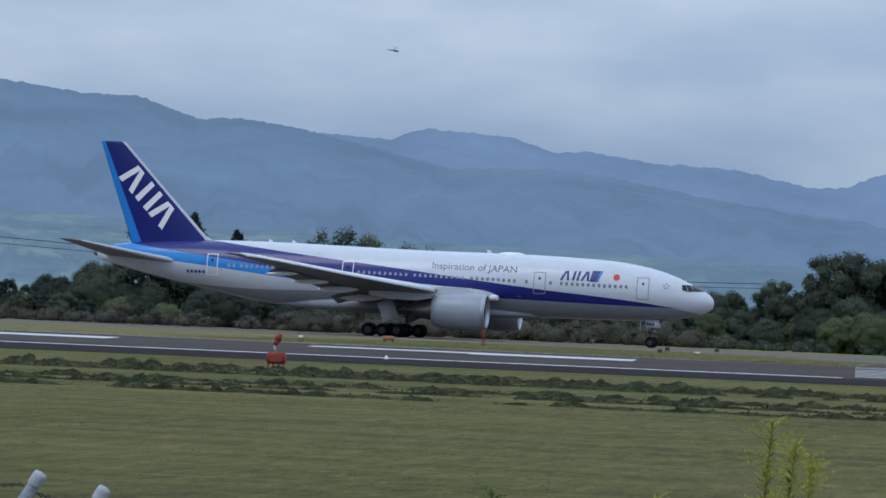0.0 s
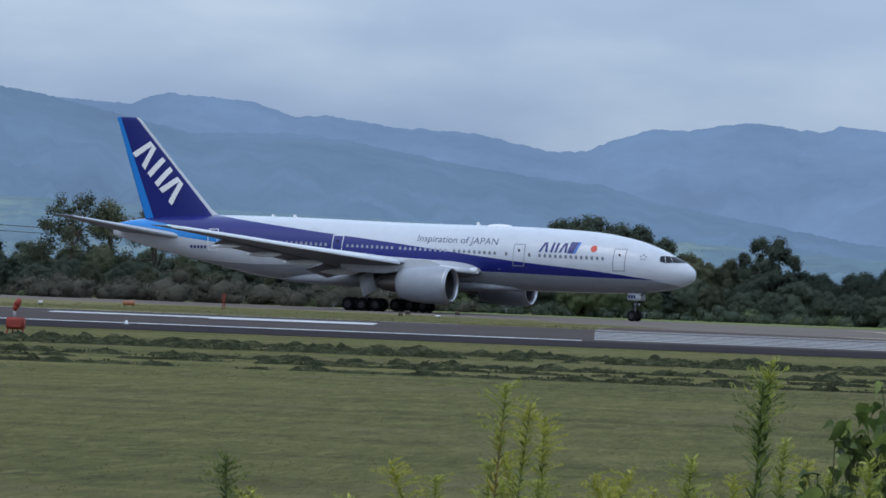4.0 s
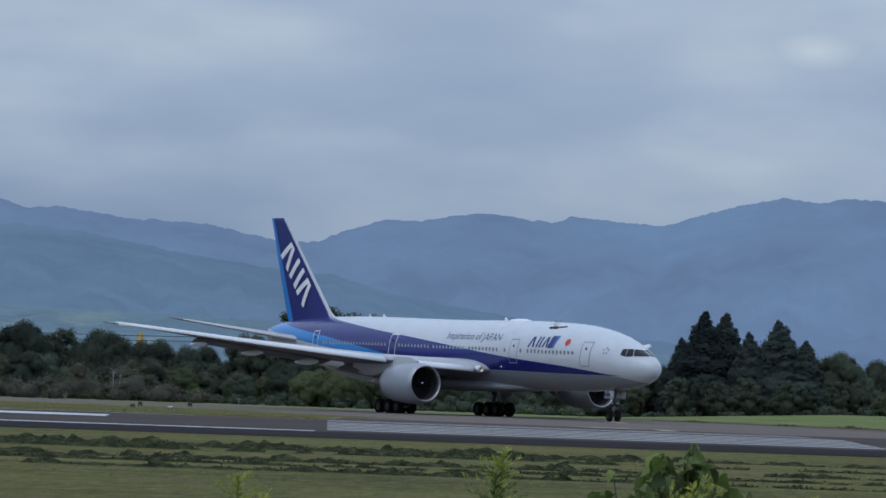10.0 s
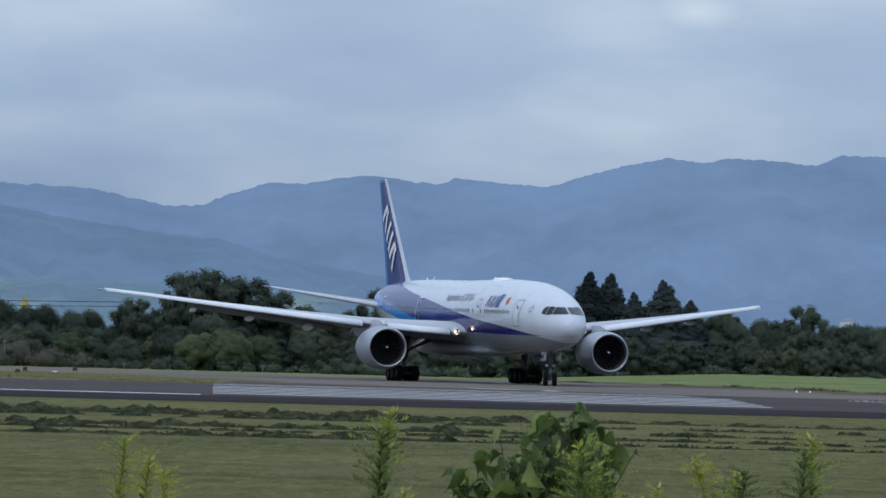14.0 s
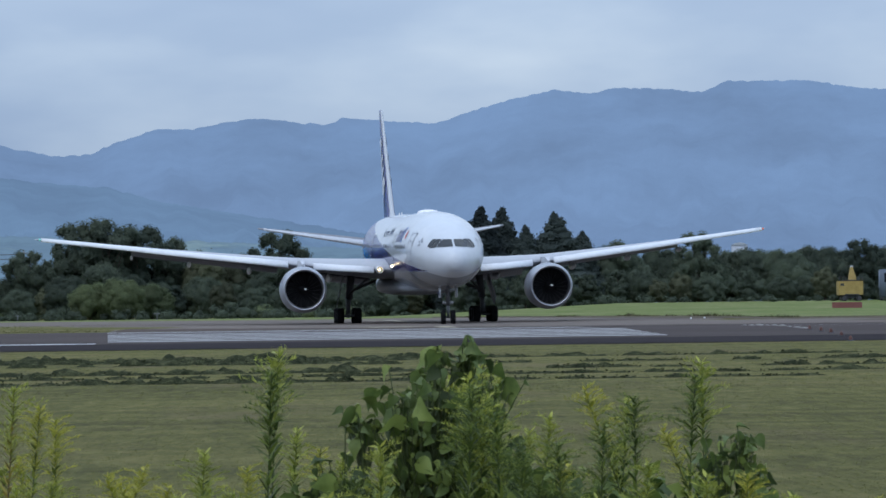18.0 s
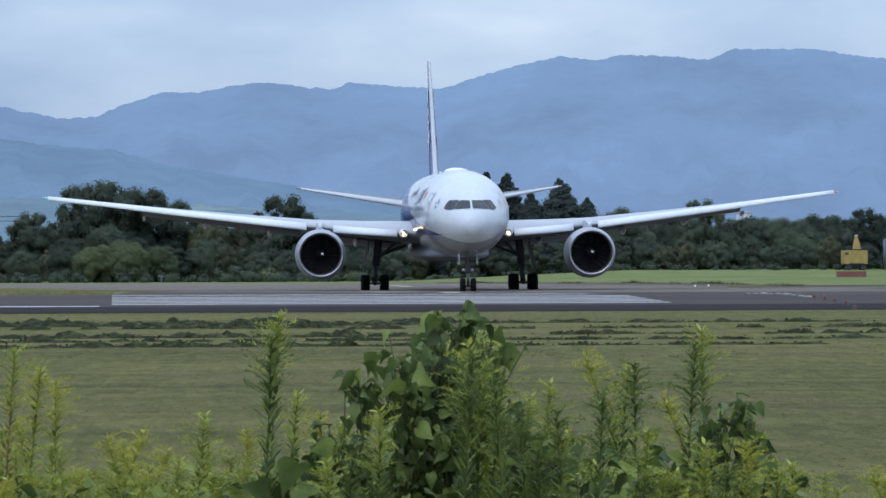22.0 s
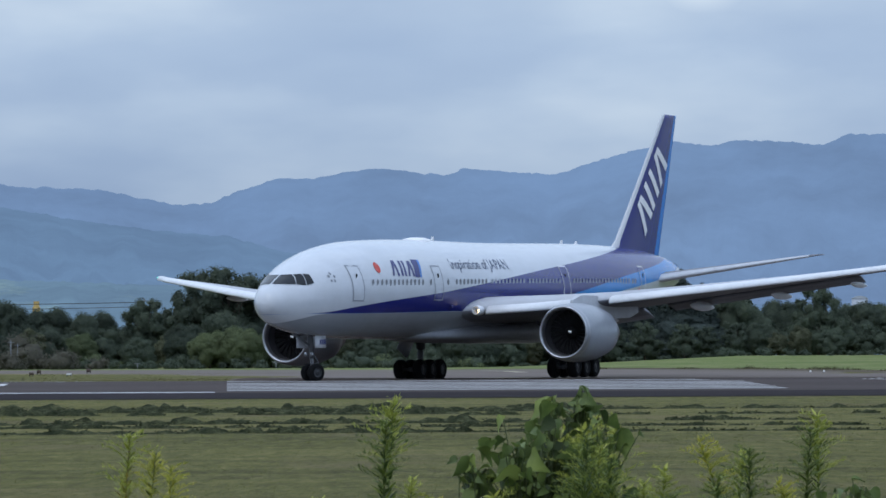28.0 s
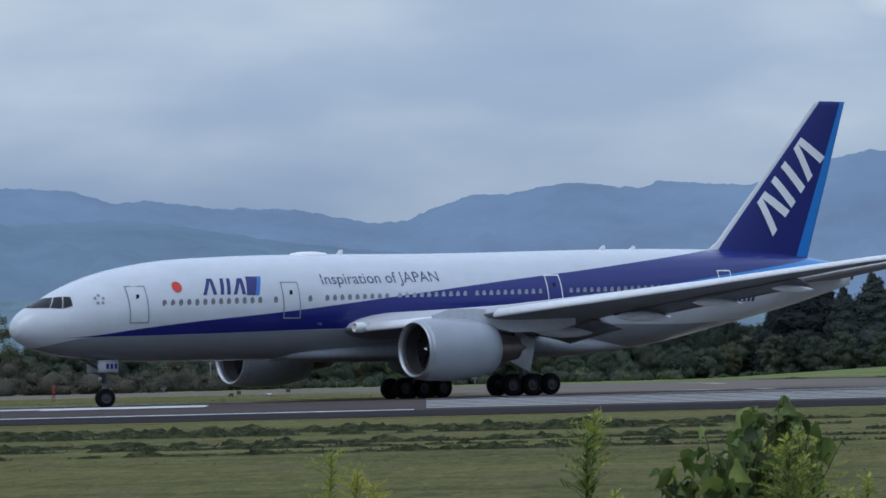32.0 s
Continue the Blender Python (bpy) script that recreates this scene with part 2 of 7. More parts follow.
def box(bm, x0, x1, y0, y1, z0, z1, bev=0.0, m=None):
    r = bmesh.ops.create_cube(bm, size=1)
    vs = r["verts"]
    for v in vs:
        v.co = Vector((x0 + (v.co.x + 0.5) * (x1 - x0), y0 + (v.co.y + 0.5) * (y1 - y0), z0 + (v.co.z + 0.5) * (z1 - z0)))
    if bev:
        es = list({e for v in vs for e in v.link_edges})
        r = bmesh.ops.bevel(bm, geom=es, offset=bev, segments=2, affect="EDGES")
        vs = list({v for f in r["faces"] for v in f.verts} | {v for v in vs if v.is_valid})
    if m is not None:
        bmesh.ops.transform(bm, matrix=m, verts=[v for v in vs if v.is_valid])
    return bm


def rod(bm, a, b, ra, rb=None, n=10, caps=True):
    """A round bar from a to b."""
    a, b = Vector(a), Vector(b)
    rb = ra if rb is None else rb
    q = (b - a).to_track_quat("Z", "Y").to_matrix()
    rings = []
    for p, r in ((a, ra), (b, rb)):
        rings.append([bm.verts.new(p + q @ Vector((r * math.cos(2 * math.pi * i / n), r * math.sin(2 * math.pi * i / n), 0))) for i in range(n)])
    for i in range(n):
        bm.faces.new((rings[0][i], rings[0][(i + 1) % n], rings[1][(i + 1) % n], rings[1][i]))
    if caps:
        bm.faces.new(rings[0][::-1])
        bm.faces.new(rings[1])
    return bm


def lathe(profile, n=32, axis="X"):
    """Turns a profile of (along, radius) round an axis."""
    verts, faces = [], []
    for a, r in profile:
        for i in range(n):
            t = 2 * math.pi * i / n
            c, s = r * math.cos(t), r * math.sin(t)
            verts.append((a, c, s) if axis == "X" else (c, a, s) if axis == "Y" else (c, s, a))
    for k in range(len(profile) - 1):
        for i in range(n):
            j = (i + 1) % n
            faces.append((k * n + i, k * n + j, (k + 1) * n + j, (k + 1) * n + i))
    return verts, faces


def hermite(xs, ys):
    """A smooth curve through the knots."""
    xs, ys = np.array(xs, float), np.array(ys, float)
    d = np.gradient(ys, xs)

    def f(x):
        x = min(max(x, xs[0]), xs[-1])
        i = min(max(int(np.searchsorted(xs, x)) - 1, 0), len(xs) - 2)
        hh = xs[i + 1] - xs[i]
        u = (x - xs[i]) / hh
        return float((2 * u**3 - 3 * u**2 + 1) * ys[i] + (u**3 - 2 * u**2 + u) * hh * d[i] + (-2 * u**3 + 3 * u**2) * ys[i + 1] + (u**3 - u**2) * hh * d[i + 1])
    return f


# ---------- the ground: a near bank, a mown field, a cambered runway, flat pads and a far bank ----------
PROFILE_D = [-400, 14, 24, 45, 199, 204.2, 212, 234, 246, 262, 480, 620, 5000]
PROFILE_Z = [0.0, 0.0, -0.15, -0.55, -0.55, -0.50, -0.214, 0.07, 0.015, 0.0, 0.0, -2.0, -2.0]


def along(u, d):
    """A place from metres along the runway and metres across it, away from the eye."""
    return (u * math.cos(TURN) - d * math.sin(TURN), u * math.sin(TURN) + d * math.cos(TURN))


def across(x, y):
    return y * math.cos(TURN) - x * math.sin(TURN)


def bank(x, y):
    """The far grass bank, which rises behind the turning pad."""
    r = min(1.0, max(0.0, (x + 8 - 0.15 * (y - 400)) / 25))
    return 1.15 * r * min(1.0, max(0.0, (y - 402 - 0.12 * x) / 60))


def hollow(x, y):
    """A shallow hollow in the turning pad's paving."""
    return -0.20 * math.exp(-((x - 5) / 24) ** 2 - ((y - 320) / 26) ** 2)


def height(x, y):
    return float(np.interp(across(x, y), PROFILE_D, PROFILE_Z)) + bank(x, y) + hollow(x, y)


def sheet(name, outline_rows, us, mat, lift, label, kind="structure", category=""):
    """A sheet laid on the ground between rows of d at the stations us."""
    verts, faces = [], []
    for d in outline_rows:
        for u in us:
            x, y = along(u, d)
            verts.append((x, y, height(x, y) + lift))
    n = len(us)
    for i in range(len(outline_rows) - 1):
        for j in range(n - 1):
            faces.append((i * n + j, i * n + j + 1, (i + 1) * n + j + 1, (i + 1) * n + j))
    ob = new(name, raw(name, verts, faces, mat, False))
    return tagged(ob, label, category or name, kind=kind)


def polygon(name, pts, mat, lift, label, step=8.0):
    """A flat paved area with an outline of places, draped on the ground."""
    bm = bmesh.new()
    vs = []
    for (x0, y0), (x1, y1) in zip(pts, pts[1:] + pts[:1]):
        k = max(1, int(math.hypot(x1 - x0, y1 - y0) / step))
        for i in range(k):
            x, y = x0 + (x1 - x0) * i / k, y0 + (y1 - y0) * i / k
            vs.append(bm.verts.new((x, y, height(x, y) + lift)))
    f = bm.faces.new(vs)
    bmesh.ops.triangulate(bm, faces=[f])
    for f in bm.faces:
        f.normal_update()
        if f.normal.z < 0:
            f.normal_flip()
    return tagged(new(name, mesh_of(name, bm, mat, False)), label, name, kind="structure")


US = [-2500, -900, -500, -300] + list(range(-200, 201, 10)) + [300, 500, 900, 2500]
sheet("ground", [-400, -100, 0, 14, 24, 45, 80, 120, 160, 199, 204.2, 212, 223, 234, 246, 262, 300, 340, 380] + list(range(400, 481, 8)) + [520, 620, 1200, 5000],
      US, M_GRASS, 0.0, "mown airfield grass with pale dry stripes", category="grass")
UR = [-900, -500, -300] + list(range(-200, 201, 10)) + [300, 500]
sheet("runway", [204.2, 212, 223, 234, 246, 262], UR, M_ASPH, 0.012, "dark grey grooved asphalt runway with a slight camber", category="runway")
sheet("runway_shoulder", [204.2, 210.5], UR, M_SHOULDER, 0.02, "black asphalt runway shoulder beside the mown grass", category="runway shoulder")
sheet("runway_edge_line", [210.75, 211.05, 211.4], [u for u in UR if u <= -10] + [-0.6], M_LINE, 0.024, "thin white runway edge line", category="marking")
# the strip of rough grass between runway and taxiway
polygon("grass_strip", [along(-700, 262.4), along(-31.5, 262.4), (-16.5, 285), (-17, 305), (-26, 350), (-45, 376), (-80, 386), along(-700, 392)], M_STRAW, 0.012, "rough yellowish grass strip between the runway and the taxiway")
polygon("taxiway", [along(-700, 393), (-80, 387), (-45, 377), (-26, 351), (-17.5, 306), (-17, 285), (-16, 263), (26, 265), (60, 267), (300, 281), (300, 348), (60, 332), (45, 331), (28, 334), (29, 360), (24, 396), (2, 412), (-30, 440), (-80, 468), along(-700, 470)],
        M_TAXI, 0.008, "pale grey taxiway that curves into the turning pad")
VERGE_X = [-400, -82, -30, 3, 24, 28, 31, 33, 46, 300]
VERGE_Y = [500, 474, 443, 414, 399, 385, 365, 340, 333, 349]
verts, faces = [], []
xs = list(range(-400, -80, 40)) + list(range(-80, 20, 5)) + list(range(20, 48, 1)) + list(range(50, 301, 10))
for x in xs:
    y0 = float(np.interp(x, VERGE_X, VERGE_Y))
    for k in range(25):
        y = y0 + (600 - y0) * (k / 24) ** 1.4
        verts.append((x, y, height(x, y) + 0.05 * min(1, k)))
for i in range(len(xs) - 1):
    for k in range(24):
        a = i * 25 + k
        faces.append((a, a + 25, a + 26, a + 1))
tagged(new("far_bank", raw("far_bank", verts, faces, M_VERGE)), "lush green grass bank behind the turning pad", "grass bank", kind="structure")

# bare trodden earth where the paving ends
verts, faces = [], []
xs = [6, 14, 20, 24, 28, 31, 33, 40, 46, 60, 80, 110, 150, 200, 300]
for x in xs:
    y0, deep = float(np.interp(x, VERGE_X, VERGE_Y)), float(np.interp(x, [6, 24, 34, 60], [10, 26, 48, 52]))
    for k in range(4):
        y = y0 - deep * (1 - k / 2.6) + 3 * noise.noise(Vector((x * 0.21, k * 1.7, 5.0))) * (k in (0, 3))
        verts.append((x, y, height(x, y) + 0.02 + 0.06 * (k == 3)))
for i in range(len(xs) - 1):
    for k in range(3):
        a = i * 4 + k
        faces.append((a, a + 4, a + 5, a + 1))
tagged(new("earth_strip", raw("earth_strip", verts, faces, M_EARTH)), "brown bare earth strip between paving and grass bank", "earth", kind="structure")

# darker paving of the turning pad and of the overrun
polygon("pad_paving", [(-15.7, 263.5), (-16.7, 285), (-17.2, 306), (-13, 322), (8, 324), (20, 312), (27, 330), (45, 330.5), (60, 331), (300, 346), (300, 283), (60, 269), (26, 266)], M_PAD, 0.016, "dark brownish worn asphalt of the turning pad")


def ribbon(name, places, wide, mat, label, lift=0.03):
    """A painted line through places."""
    pts = [Vector((x, y, 0)) for x, y in places]
    verts, faces = [], []
    for i, p in enumerate(pts):
        t = (pts[min(i + 1, len(pts) - 1)] - pts[max(i - 1, 0)]).normalized()
        nrm = Vector((-t.y, t.x, 0)) * wide / 2
        for q in (p - nrm, p + nrm):
            verts.append((q.x, q.y, height(q.x, q.y) + lift))
    for i in range(len(pts) - 1):
        faces.append((2 * i, 2 * i + 2, 2 * i + 3, 2 * i + 1))
    return tagged(new(name, raw(name, verts, faces, mat, False)), label, "marking", kind="structure")


# threshold stripes on both halves of the runway
threshold = tagged(new("threshold_marking"), "worn white threshold stripes across the runway", "marking", kind="structure")
for d0 in (212.5, 215.9, 219.3, 222.7, 226.1, 229.5, 236.5, 239.9, 243.3, 246.7, 250.1, 253.5):
    verts, faces = [], []
    for k in range(15):
        u = 28.0 * k / 14
        for d in (d0 + 0.3, d0 + 1.3, d0 + 2.3):
            x, y = along(u, d)
            verts.append((x, y, height(x, y) + 0.028))
    for k in range(14):
        for j in range(2):
            a = 3 * k + j
            faces.append((a, a + 3, a + 4, a + 1))
    part("stripe", raw("stripe", verts, faces, M_BARS, False), None, threshold)
for u1, u0 in ((-11.8, -29.5), (-40.2, -58.0), (-69, -87), (-98, -116), (-128, -146)):
    ribbon("runway_centre_dash", [along(u0 + (u1 - u0) * k / 6, 231.5) for k in range(7)], 3.0, M_LINE, "broad worn white runway dash", 0.028)
    ribbon("runway_centre_dash", [along(u0 + (u1 - u0) * (0.5 + 0.5 * k / 6), 229.0) for k in range(7)], 1.9, M_LINE, "broad worn white runway dash", 0.028)
ribbon("runway_far_line", [along(-900 + 30 * k, 258.5) for k in range(30)] + [along(-8, 258.5)], 0.9, M_LINE, "thin white line at the runway's far side")
ribbon("overrun_line", [along(36 + 8 * k, 236.0) for k in range(30)], 0.8, M_LINE, "thin white line on the overrun")
ribbon("pad_dash", [(-0.5, 282.5), (1.2, 282.7), (3.1, 282.9)], 15.0, M_YLINE, "short worn taxi dash")
ribbon("pad_dash", [(5.2, 290.0), (7.2, 290.2), (9.3, 290.4)], 15.0, M_YLINE, "short worn taxi dash")
ribbon("taxi_lead_line", [(-9, 402), (-4, 396), (-0.5, 388), (1.6, 376), (2.7, 360), (3.4, 335), (4.0, 308), (4.7, 280), (5.0, 266)], 1.1, M_YLINE, "worn taxi lead line that curves onto the runway")

# ---------- the airliner: a wide-body twin, 63.7 m long, 60.9 m across ----------
# its own space: x forward from the main wheels, y to its left, z up from the ground
NOSE_X = 31.95
f_top = hermite([0, 0.06, 0.25, 0.6, 1.2, 2, 3, 4, 5.5, 7.5, 10, 13, 30, 50, 54, 58, 61, 62.9], [4.55, 4.87, 5.20, 5.51, 5.87, 6.25, 6.75, 7.16, 7.64, 8.07, 8.40, 8.56, 8.75, 8.95, 8.85, 8.54, 8.15, 7.72])
f_bot = hermite([0, 0.06, 0.25, 0.6, 1.2, 2, 3, 4, 5.5, 7.5, 10, 13, 40, 43, 46, 50, 54, 58, 61, 62.9], [4.55, 4.26, 3.99, 3.74, 3.47, 3.24, 3.03, 2.89, 2.74, 2.62, 2.56, 2.54, 2.62, 2.72, 3.0, 3.75, 4.55, 5.38, 6.12, 6.60])
f_wid = hermite([0, 0.06, 0.25, 0.6, 1.2, 2, 3, 4, 5.5, 7.5, 10, 12, 42, 45, 48, 52, 56, 60, 62.9], [0.02, 0.32, 0.62, 0.92, 1.27, 1.64, 2.0, 2.28, 2.6, 2.9, 3.06, 3.1, 3.1, 3.04, 2.88, 2.45, 1.85, 1.05, 0.16])


def ring(s, n=48):
    zt, zb, w = f_top(s), f_bot(s), f_wid(s)
    zc = (zt + zb) / 2
    return [(NOSE_X - s, w * math.sin(2 * math.pi * i / n), zc + (zt - zc) * math.cos(2 * math.pi * i / n)) for i in range(n)]


def tilt(s):
    """How much higher the cabin line lies at s metres behind the nose: the hull stands slightly nose-down."""
    return 0.0155 * max(0.0, s - 8.0)


def side_y(s, z):
    """Half the fuselage's width at s metres behind the nose and height z."""
    zt, zb, w = f_top(s), f_bot(s), f_wid(s)
    zc = (zt + zb) / 2
    q = (z - zc) / (zt - zc)
    return w * math.sqrt(max(0.0, 1 - q * q))


def loft(rings, closed=True, cap0=False, cap1=False):
    n = len(rings[0])
    verts = [v for r in rings for v in r]
    faces = []
    for k in range(len(rings) - 1):
        for i in range(n if closed else n - 1):
            j = (i + 1) % n
            faces.append((k * n + i, (k + 1) * n + i, (k + 1) * n + j, k * n + j))
    if cap0:
        faces.append(tuple(range(n)))
    if cap1:
        faces.append(tuple(range((len(rings) - 1) * n, len(rings) * n))[::-1])
    return verts, faces


def patch(name, cells, parent, mat, lift=0.012, sides=(1,), label=""):
    """A skin of (s, z) cells, laid on the fuselage's flank. cells: a grid of rows of (s, z)."""
    made = []
    for sd in sides:
        verts = [(NOSE_X - s, sd * (side_y(s, z) + lift), z) for row in cells for s, z in row]
        n = len(cells[0])
        faces = []
        for i in range(len(cells) - 1):
            for j in range(n - 1):
                q = (i * n + j, i * n + j + 1, (i + 1) * n + j + 1, (i + 1) * n + j)
                faces.append(q if sd > 0 else q[::-1])
        made.append(part(name, raw(name, verts, faces, mat), None, parent, label))
    return made


def grid_cells(s0, s1, z0, z1, ns, nz):
    return [[(s0 + (s1 - s0) * j / ns, z0 + (z1 - z0) * i / nz) for j in range(ns + 1)] for i in range(nz + 1)]


# paint: white above, dark and bright blue bands that widen towards the tail, pale grey belly
def livery():
    m, t, b = material("airliner_paint")
    c = node(t, "ShaderNodeTexCoord")
    sp = node(t, "ShaderNodeSeparateXYZ", {0: c.outputs["Object"]})
    x, z = sp.outputs[0], sp.outputs[2]
    s = math_(t, "DIVIDE", math_(t, "SUBTRACT", NOSE_X, x), 64.0)

    def curve(points):
        n = node(t, "ShaderNodeFloatCurve", {"Value": s})
        cu = n.mapping.curves[0]
        while len(cu.points) < len(points):
            cu.points.new(0.5, 0.5)
        for p, (a, h) in zip(cu.points, points):
            p.location = (a / 64.0, h / 10.0)
            p.handle_type = "AUTO"
        n.mapping.update()
        return math_(t, "MULTIPLY", n.outputs[0], 10.0)

    def above(h):
        return math_(t, "MULTIPLY", math_(t, "SUBTRACT", z, h), 60.0, True)
    top = curve([(0, 3.95), (3.4, 4.02), (7, 4.42), (10, 4.72), (17, 5.30), (24, 6.02), (32, 6.88), (40, 7.68), (47, 8.45), (52, 9.0), (64, 9.6)])
    mid = curve([(0, 3.94), (3.4, 3.99), (10, 4.05), (17, 4.18), (24, 4.30), (32, 4.72), (37, 5.42), (42, 6.12), (46, 6.68), (50, 7.17), (54, 7.62), (58, 8.12), (61, 8.65), (64, 9.3)])
    low = curve([(0, 3.93), (3.4, 3.98), (10, 4.04), (17, 4.17), (24, 4.29), (32, 4.66), (37, 5.0), (42, 5.35), (46, 5.78), (50, 6.2), (55, 6.72), (60, 7.35), (64, 7.9)])
    belly = curve([(0, 2.9), (2.5, 3.75), (4, 3.97), (10, 4.03), (17, 4.16), (40, 4.25), (47, 4.2), (52, 4.45), (56, 4.8), (64, 6.0)])
    white, grey = (0.56, 0.592, 0.64), (0.265, 0.285, 0.318)
    dark, bright = (0.012, 0.018, 0.165), (0.016, 0.23, 0.62)
    col = mixc(t, above(belly), grey, white)
    col = mixc(t, above(low), col, bright)
    col = mixc(t, above(mid), col, dark)
    col = mixc(t, above(top), col, white)
    dirt = node(t, "ShaderNodeTexNoise", {"Vector": c.outputs["Object"], "Scale": 0.7, "Detail": 6.0, "Roughness": 0.65})
    col = mixc(t, 1.0, col, ramp(t, dirt.outputs[0], [(0.3, (0.90, 0.90, 0.90)), (0.7, (1, 1, 1))]), "MULTIPLY")
    t.links.new(col, b.inputs["Base Color"])
    b.inputs["Roughness"].default_value = 0.22
    b.inputs["Specular IOR Level"].default_value = 0.3
    b.inputs["Coat Weight"].default_value = 0.3
    b.inputs["Coat Roughness"].default_value = 0.05
    seams = node(t, "ShaderNodeTexBrick", {"Vector": c.outputs["Object"], "Scale": 0.35, "Mortar Size": 0.004, "Color1": (1, 1, 1, 1), "Color2": (1, 1, 1, 1), "Mortar": (0, 0, 0, 1)})
    bp = node(t, "ShaderNodeBump", {"Height": seams.outputs[0], "Strength": 0.12, "Distance": 0.01})
    long_ = node(t, "ShaderNodeMapping", {"Vector": c.outputs["Object"], "Scale": (0.14, 1.0, 1.0)})
    wave = node(t, "ShaderNodeTexNoise", {"Vector": long_.outputs[0], "Scale": 1.6, "Detail": 3.0, "Roughness": 0.5})
    bp2 = node(t, "ShaderNodeBump", {"Height": wave.outputs[0], "Strength": 0.5, "Distance": 0.05, "Normal": bp.outputs[0]})
    t.links.new(bp2.outputs[0], b.inputs["Normal"])
    t.links.new(bp2.outputs[0], b.inputs["Coat Normal"])
    return m


def fin_paint():
    """Dark blue with a bright blue trailing band and a white leading edge."""
    m, t, b = material("fin_paint")
    c = node(t, "ShaderNodeTexCoord")
    sp = node(t, "ShaderNodeSeparateXYZ", {0: c.outputs["Object"]})
    x, z = sp.outputs[0], sp.outputs[2]
    up = math_(t, "DIVIDE", math_(t, "SUBTRACT", z, 8.6), 9.9)
    te = math_(t, "ADD", -27.55, math_(t, "MULTIPLY", up, -3.55))
    le = math_(t, "ADD", -19.1, math_(t, "MULTIPLY", up, -9.35))
    band = math_(t, "MULTIPLY", math_(t, "SUBTRACT", x, math_(t, "ADD", te, math_(t, "SUBTRACT", 1.05, math_(t, "MULTIPLY", up, 0.6)))), 40.0, True)
    front = math_(t, "MULTIPLY", math_(t, "SUBTRACT", x, math_(t, "SUBTRACT", le, 0.38)), 40.0, True)
    col = mixc(t, band, (0.018, 0.20, 0.58), (0.012, 0.018, 0.150))
    col = mixc(t, front, col, (0.48, 0.50, 0.53))
    t.links.new(col, b.inputs["Base Color"])
    b.inputs["Roughness"].default_value = 0.24
    b.inputs["Specular IOR Level"].default_value = 0.2
    b.inputs["Coat Weight"].default_value = 0.12
    b.inputs["Coat Roughness"].default_value = 0.06
    return m


M_PAINT, M_FIN = livery(), fin_paint()
# grey paint darkened further, with the underside's shade put into the colour
M_WINGSHADE = surface("wing_shaded_grey", [(0.3, (0.135, 0.142, 0.162)), (0.7, (0.203, 0.209, 0.236))], 0.5, 0.5, 0.03, 9.0, spec=0.2)
# the same wing grey, kept lighter for the upper side
M_WINGTOP = surface("wing_lit_grey", [(0.3, (0.36, 0.375, 0.41)), (0.7, (0.46, 0.475, 0.51))], 0.5, 0.45, 0.02, 9.0, spec=0.25)
M_WINGFAIR = plain("pale_grey_paint", (0.46, 0.48, 0.52), 0.4)
M_NACELLE = surface("nacelle_grey_paint", [(0.3, (0.246, 0.273, 0.314)), (0.7, (0.315, 0.341, 0.383))], 0.5, 0.3, 0.02, 9.0)
M_SLAT = plain("pale_slat_paint", (0.68, 0.70, 0.73), 0.4, 0.0, 0.08)
M_METAL = plain("dull_metal", (0.42, 0.43, 0.46), 0.42, 1.0, 0.1)
M_DUCT = plain("dark_duct", (0.03, 0.03, 0.034), 0.6)
M_FAN = plain("fan_blade_metal", (0.009, 0.009, 0.010), 0.7, 0.0, spec=0.15)
M_HOT = plain("burnt_exhaust_metal", (0.16, 0.14, 0.13), 0.4, 0.9)
M_TYRE = plain("black_rubber", (0.010, 0.010, 0.011), 0.9, 0.0, 0.3, spec=0.12)
M_HUB = plain("grey_wheel_hub", (0.036, 0.037, 0.041), 0.5, 0.3)
M_STRUT = plain("gear_grey_paint", (0.10, 0.105, 0.115), 0.4)
M_DOORPAINT = plain("gear_door_paint", (0.56, 0.58, 0.62), 0.45)
M_GLASS = plain("dark_window_glass", (0.012, 0.014, 0.018), 0.12, 0.0, 0.05, spec=0.25)
M_CABIN = plain("cabin_window_glass", (0.21, 0.22, 0.25), 0.15, 0.0, 0.2)
M_LINEGREY = plain("grey_outline_paint", (0.20, 0.22, 0.26), 0.5)
M_SLOGAN = plain("slate_blue_paint", (0.055, 0.075, 0.14), 0.5)
M_WHITE = plain("white_paint", (0.80, 0.80, 0.81), 0.35, 0.0, 0.03)
M_BLUE = plain("dark_blue_paint", (0.012, 0.018, 0.15), 0.35)
M_BRIGHT = plain("bright_blue_paint", (0.02, 0.16, 0.52), 0.35)
M_RED = plain("red_paint", (0.55, 0.035, 0.02), 0.4)
M_LAMP = glow("landing_light_glow", (1.0, 0.74, 0.42), 13.0)
M_LAMP2 = glow("small_lamp_glow", (1.0, 0.85, 0.55), 10.0)
M_REDGLOW = glow("red_lamp_glow", (0.7, 0.2, 0.15), 0.1)
M_GREENGLOW = glow("green_lamp_glow", (0.2, 0.75, 0.65), 0.2)

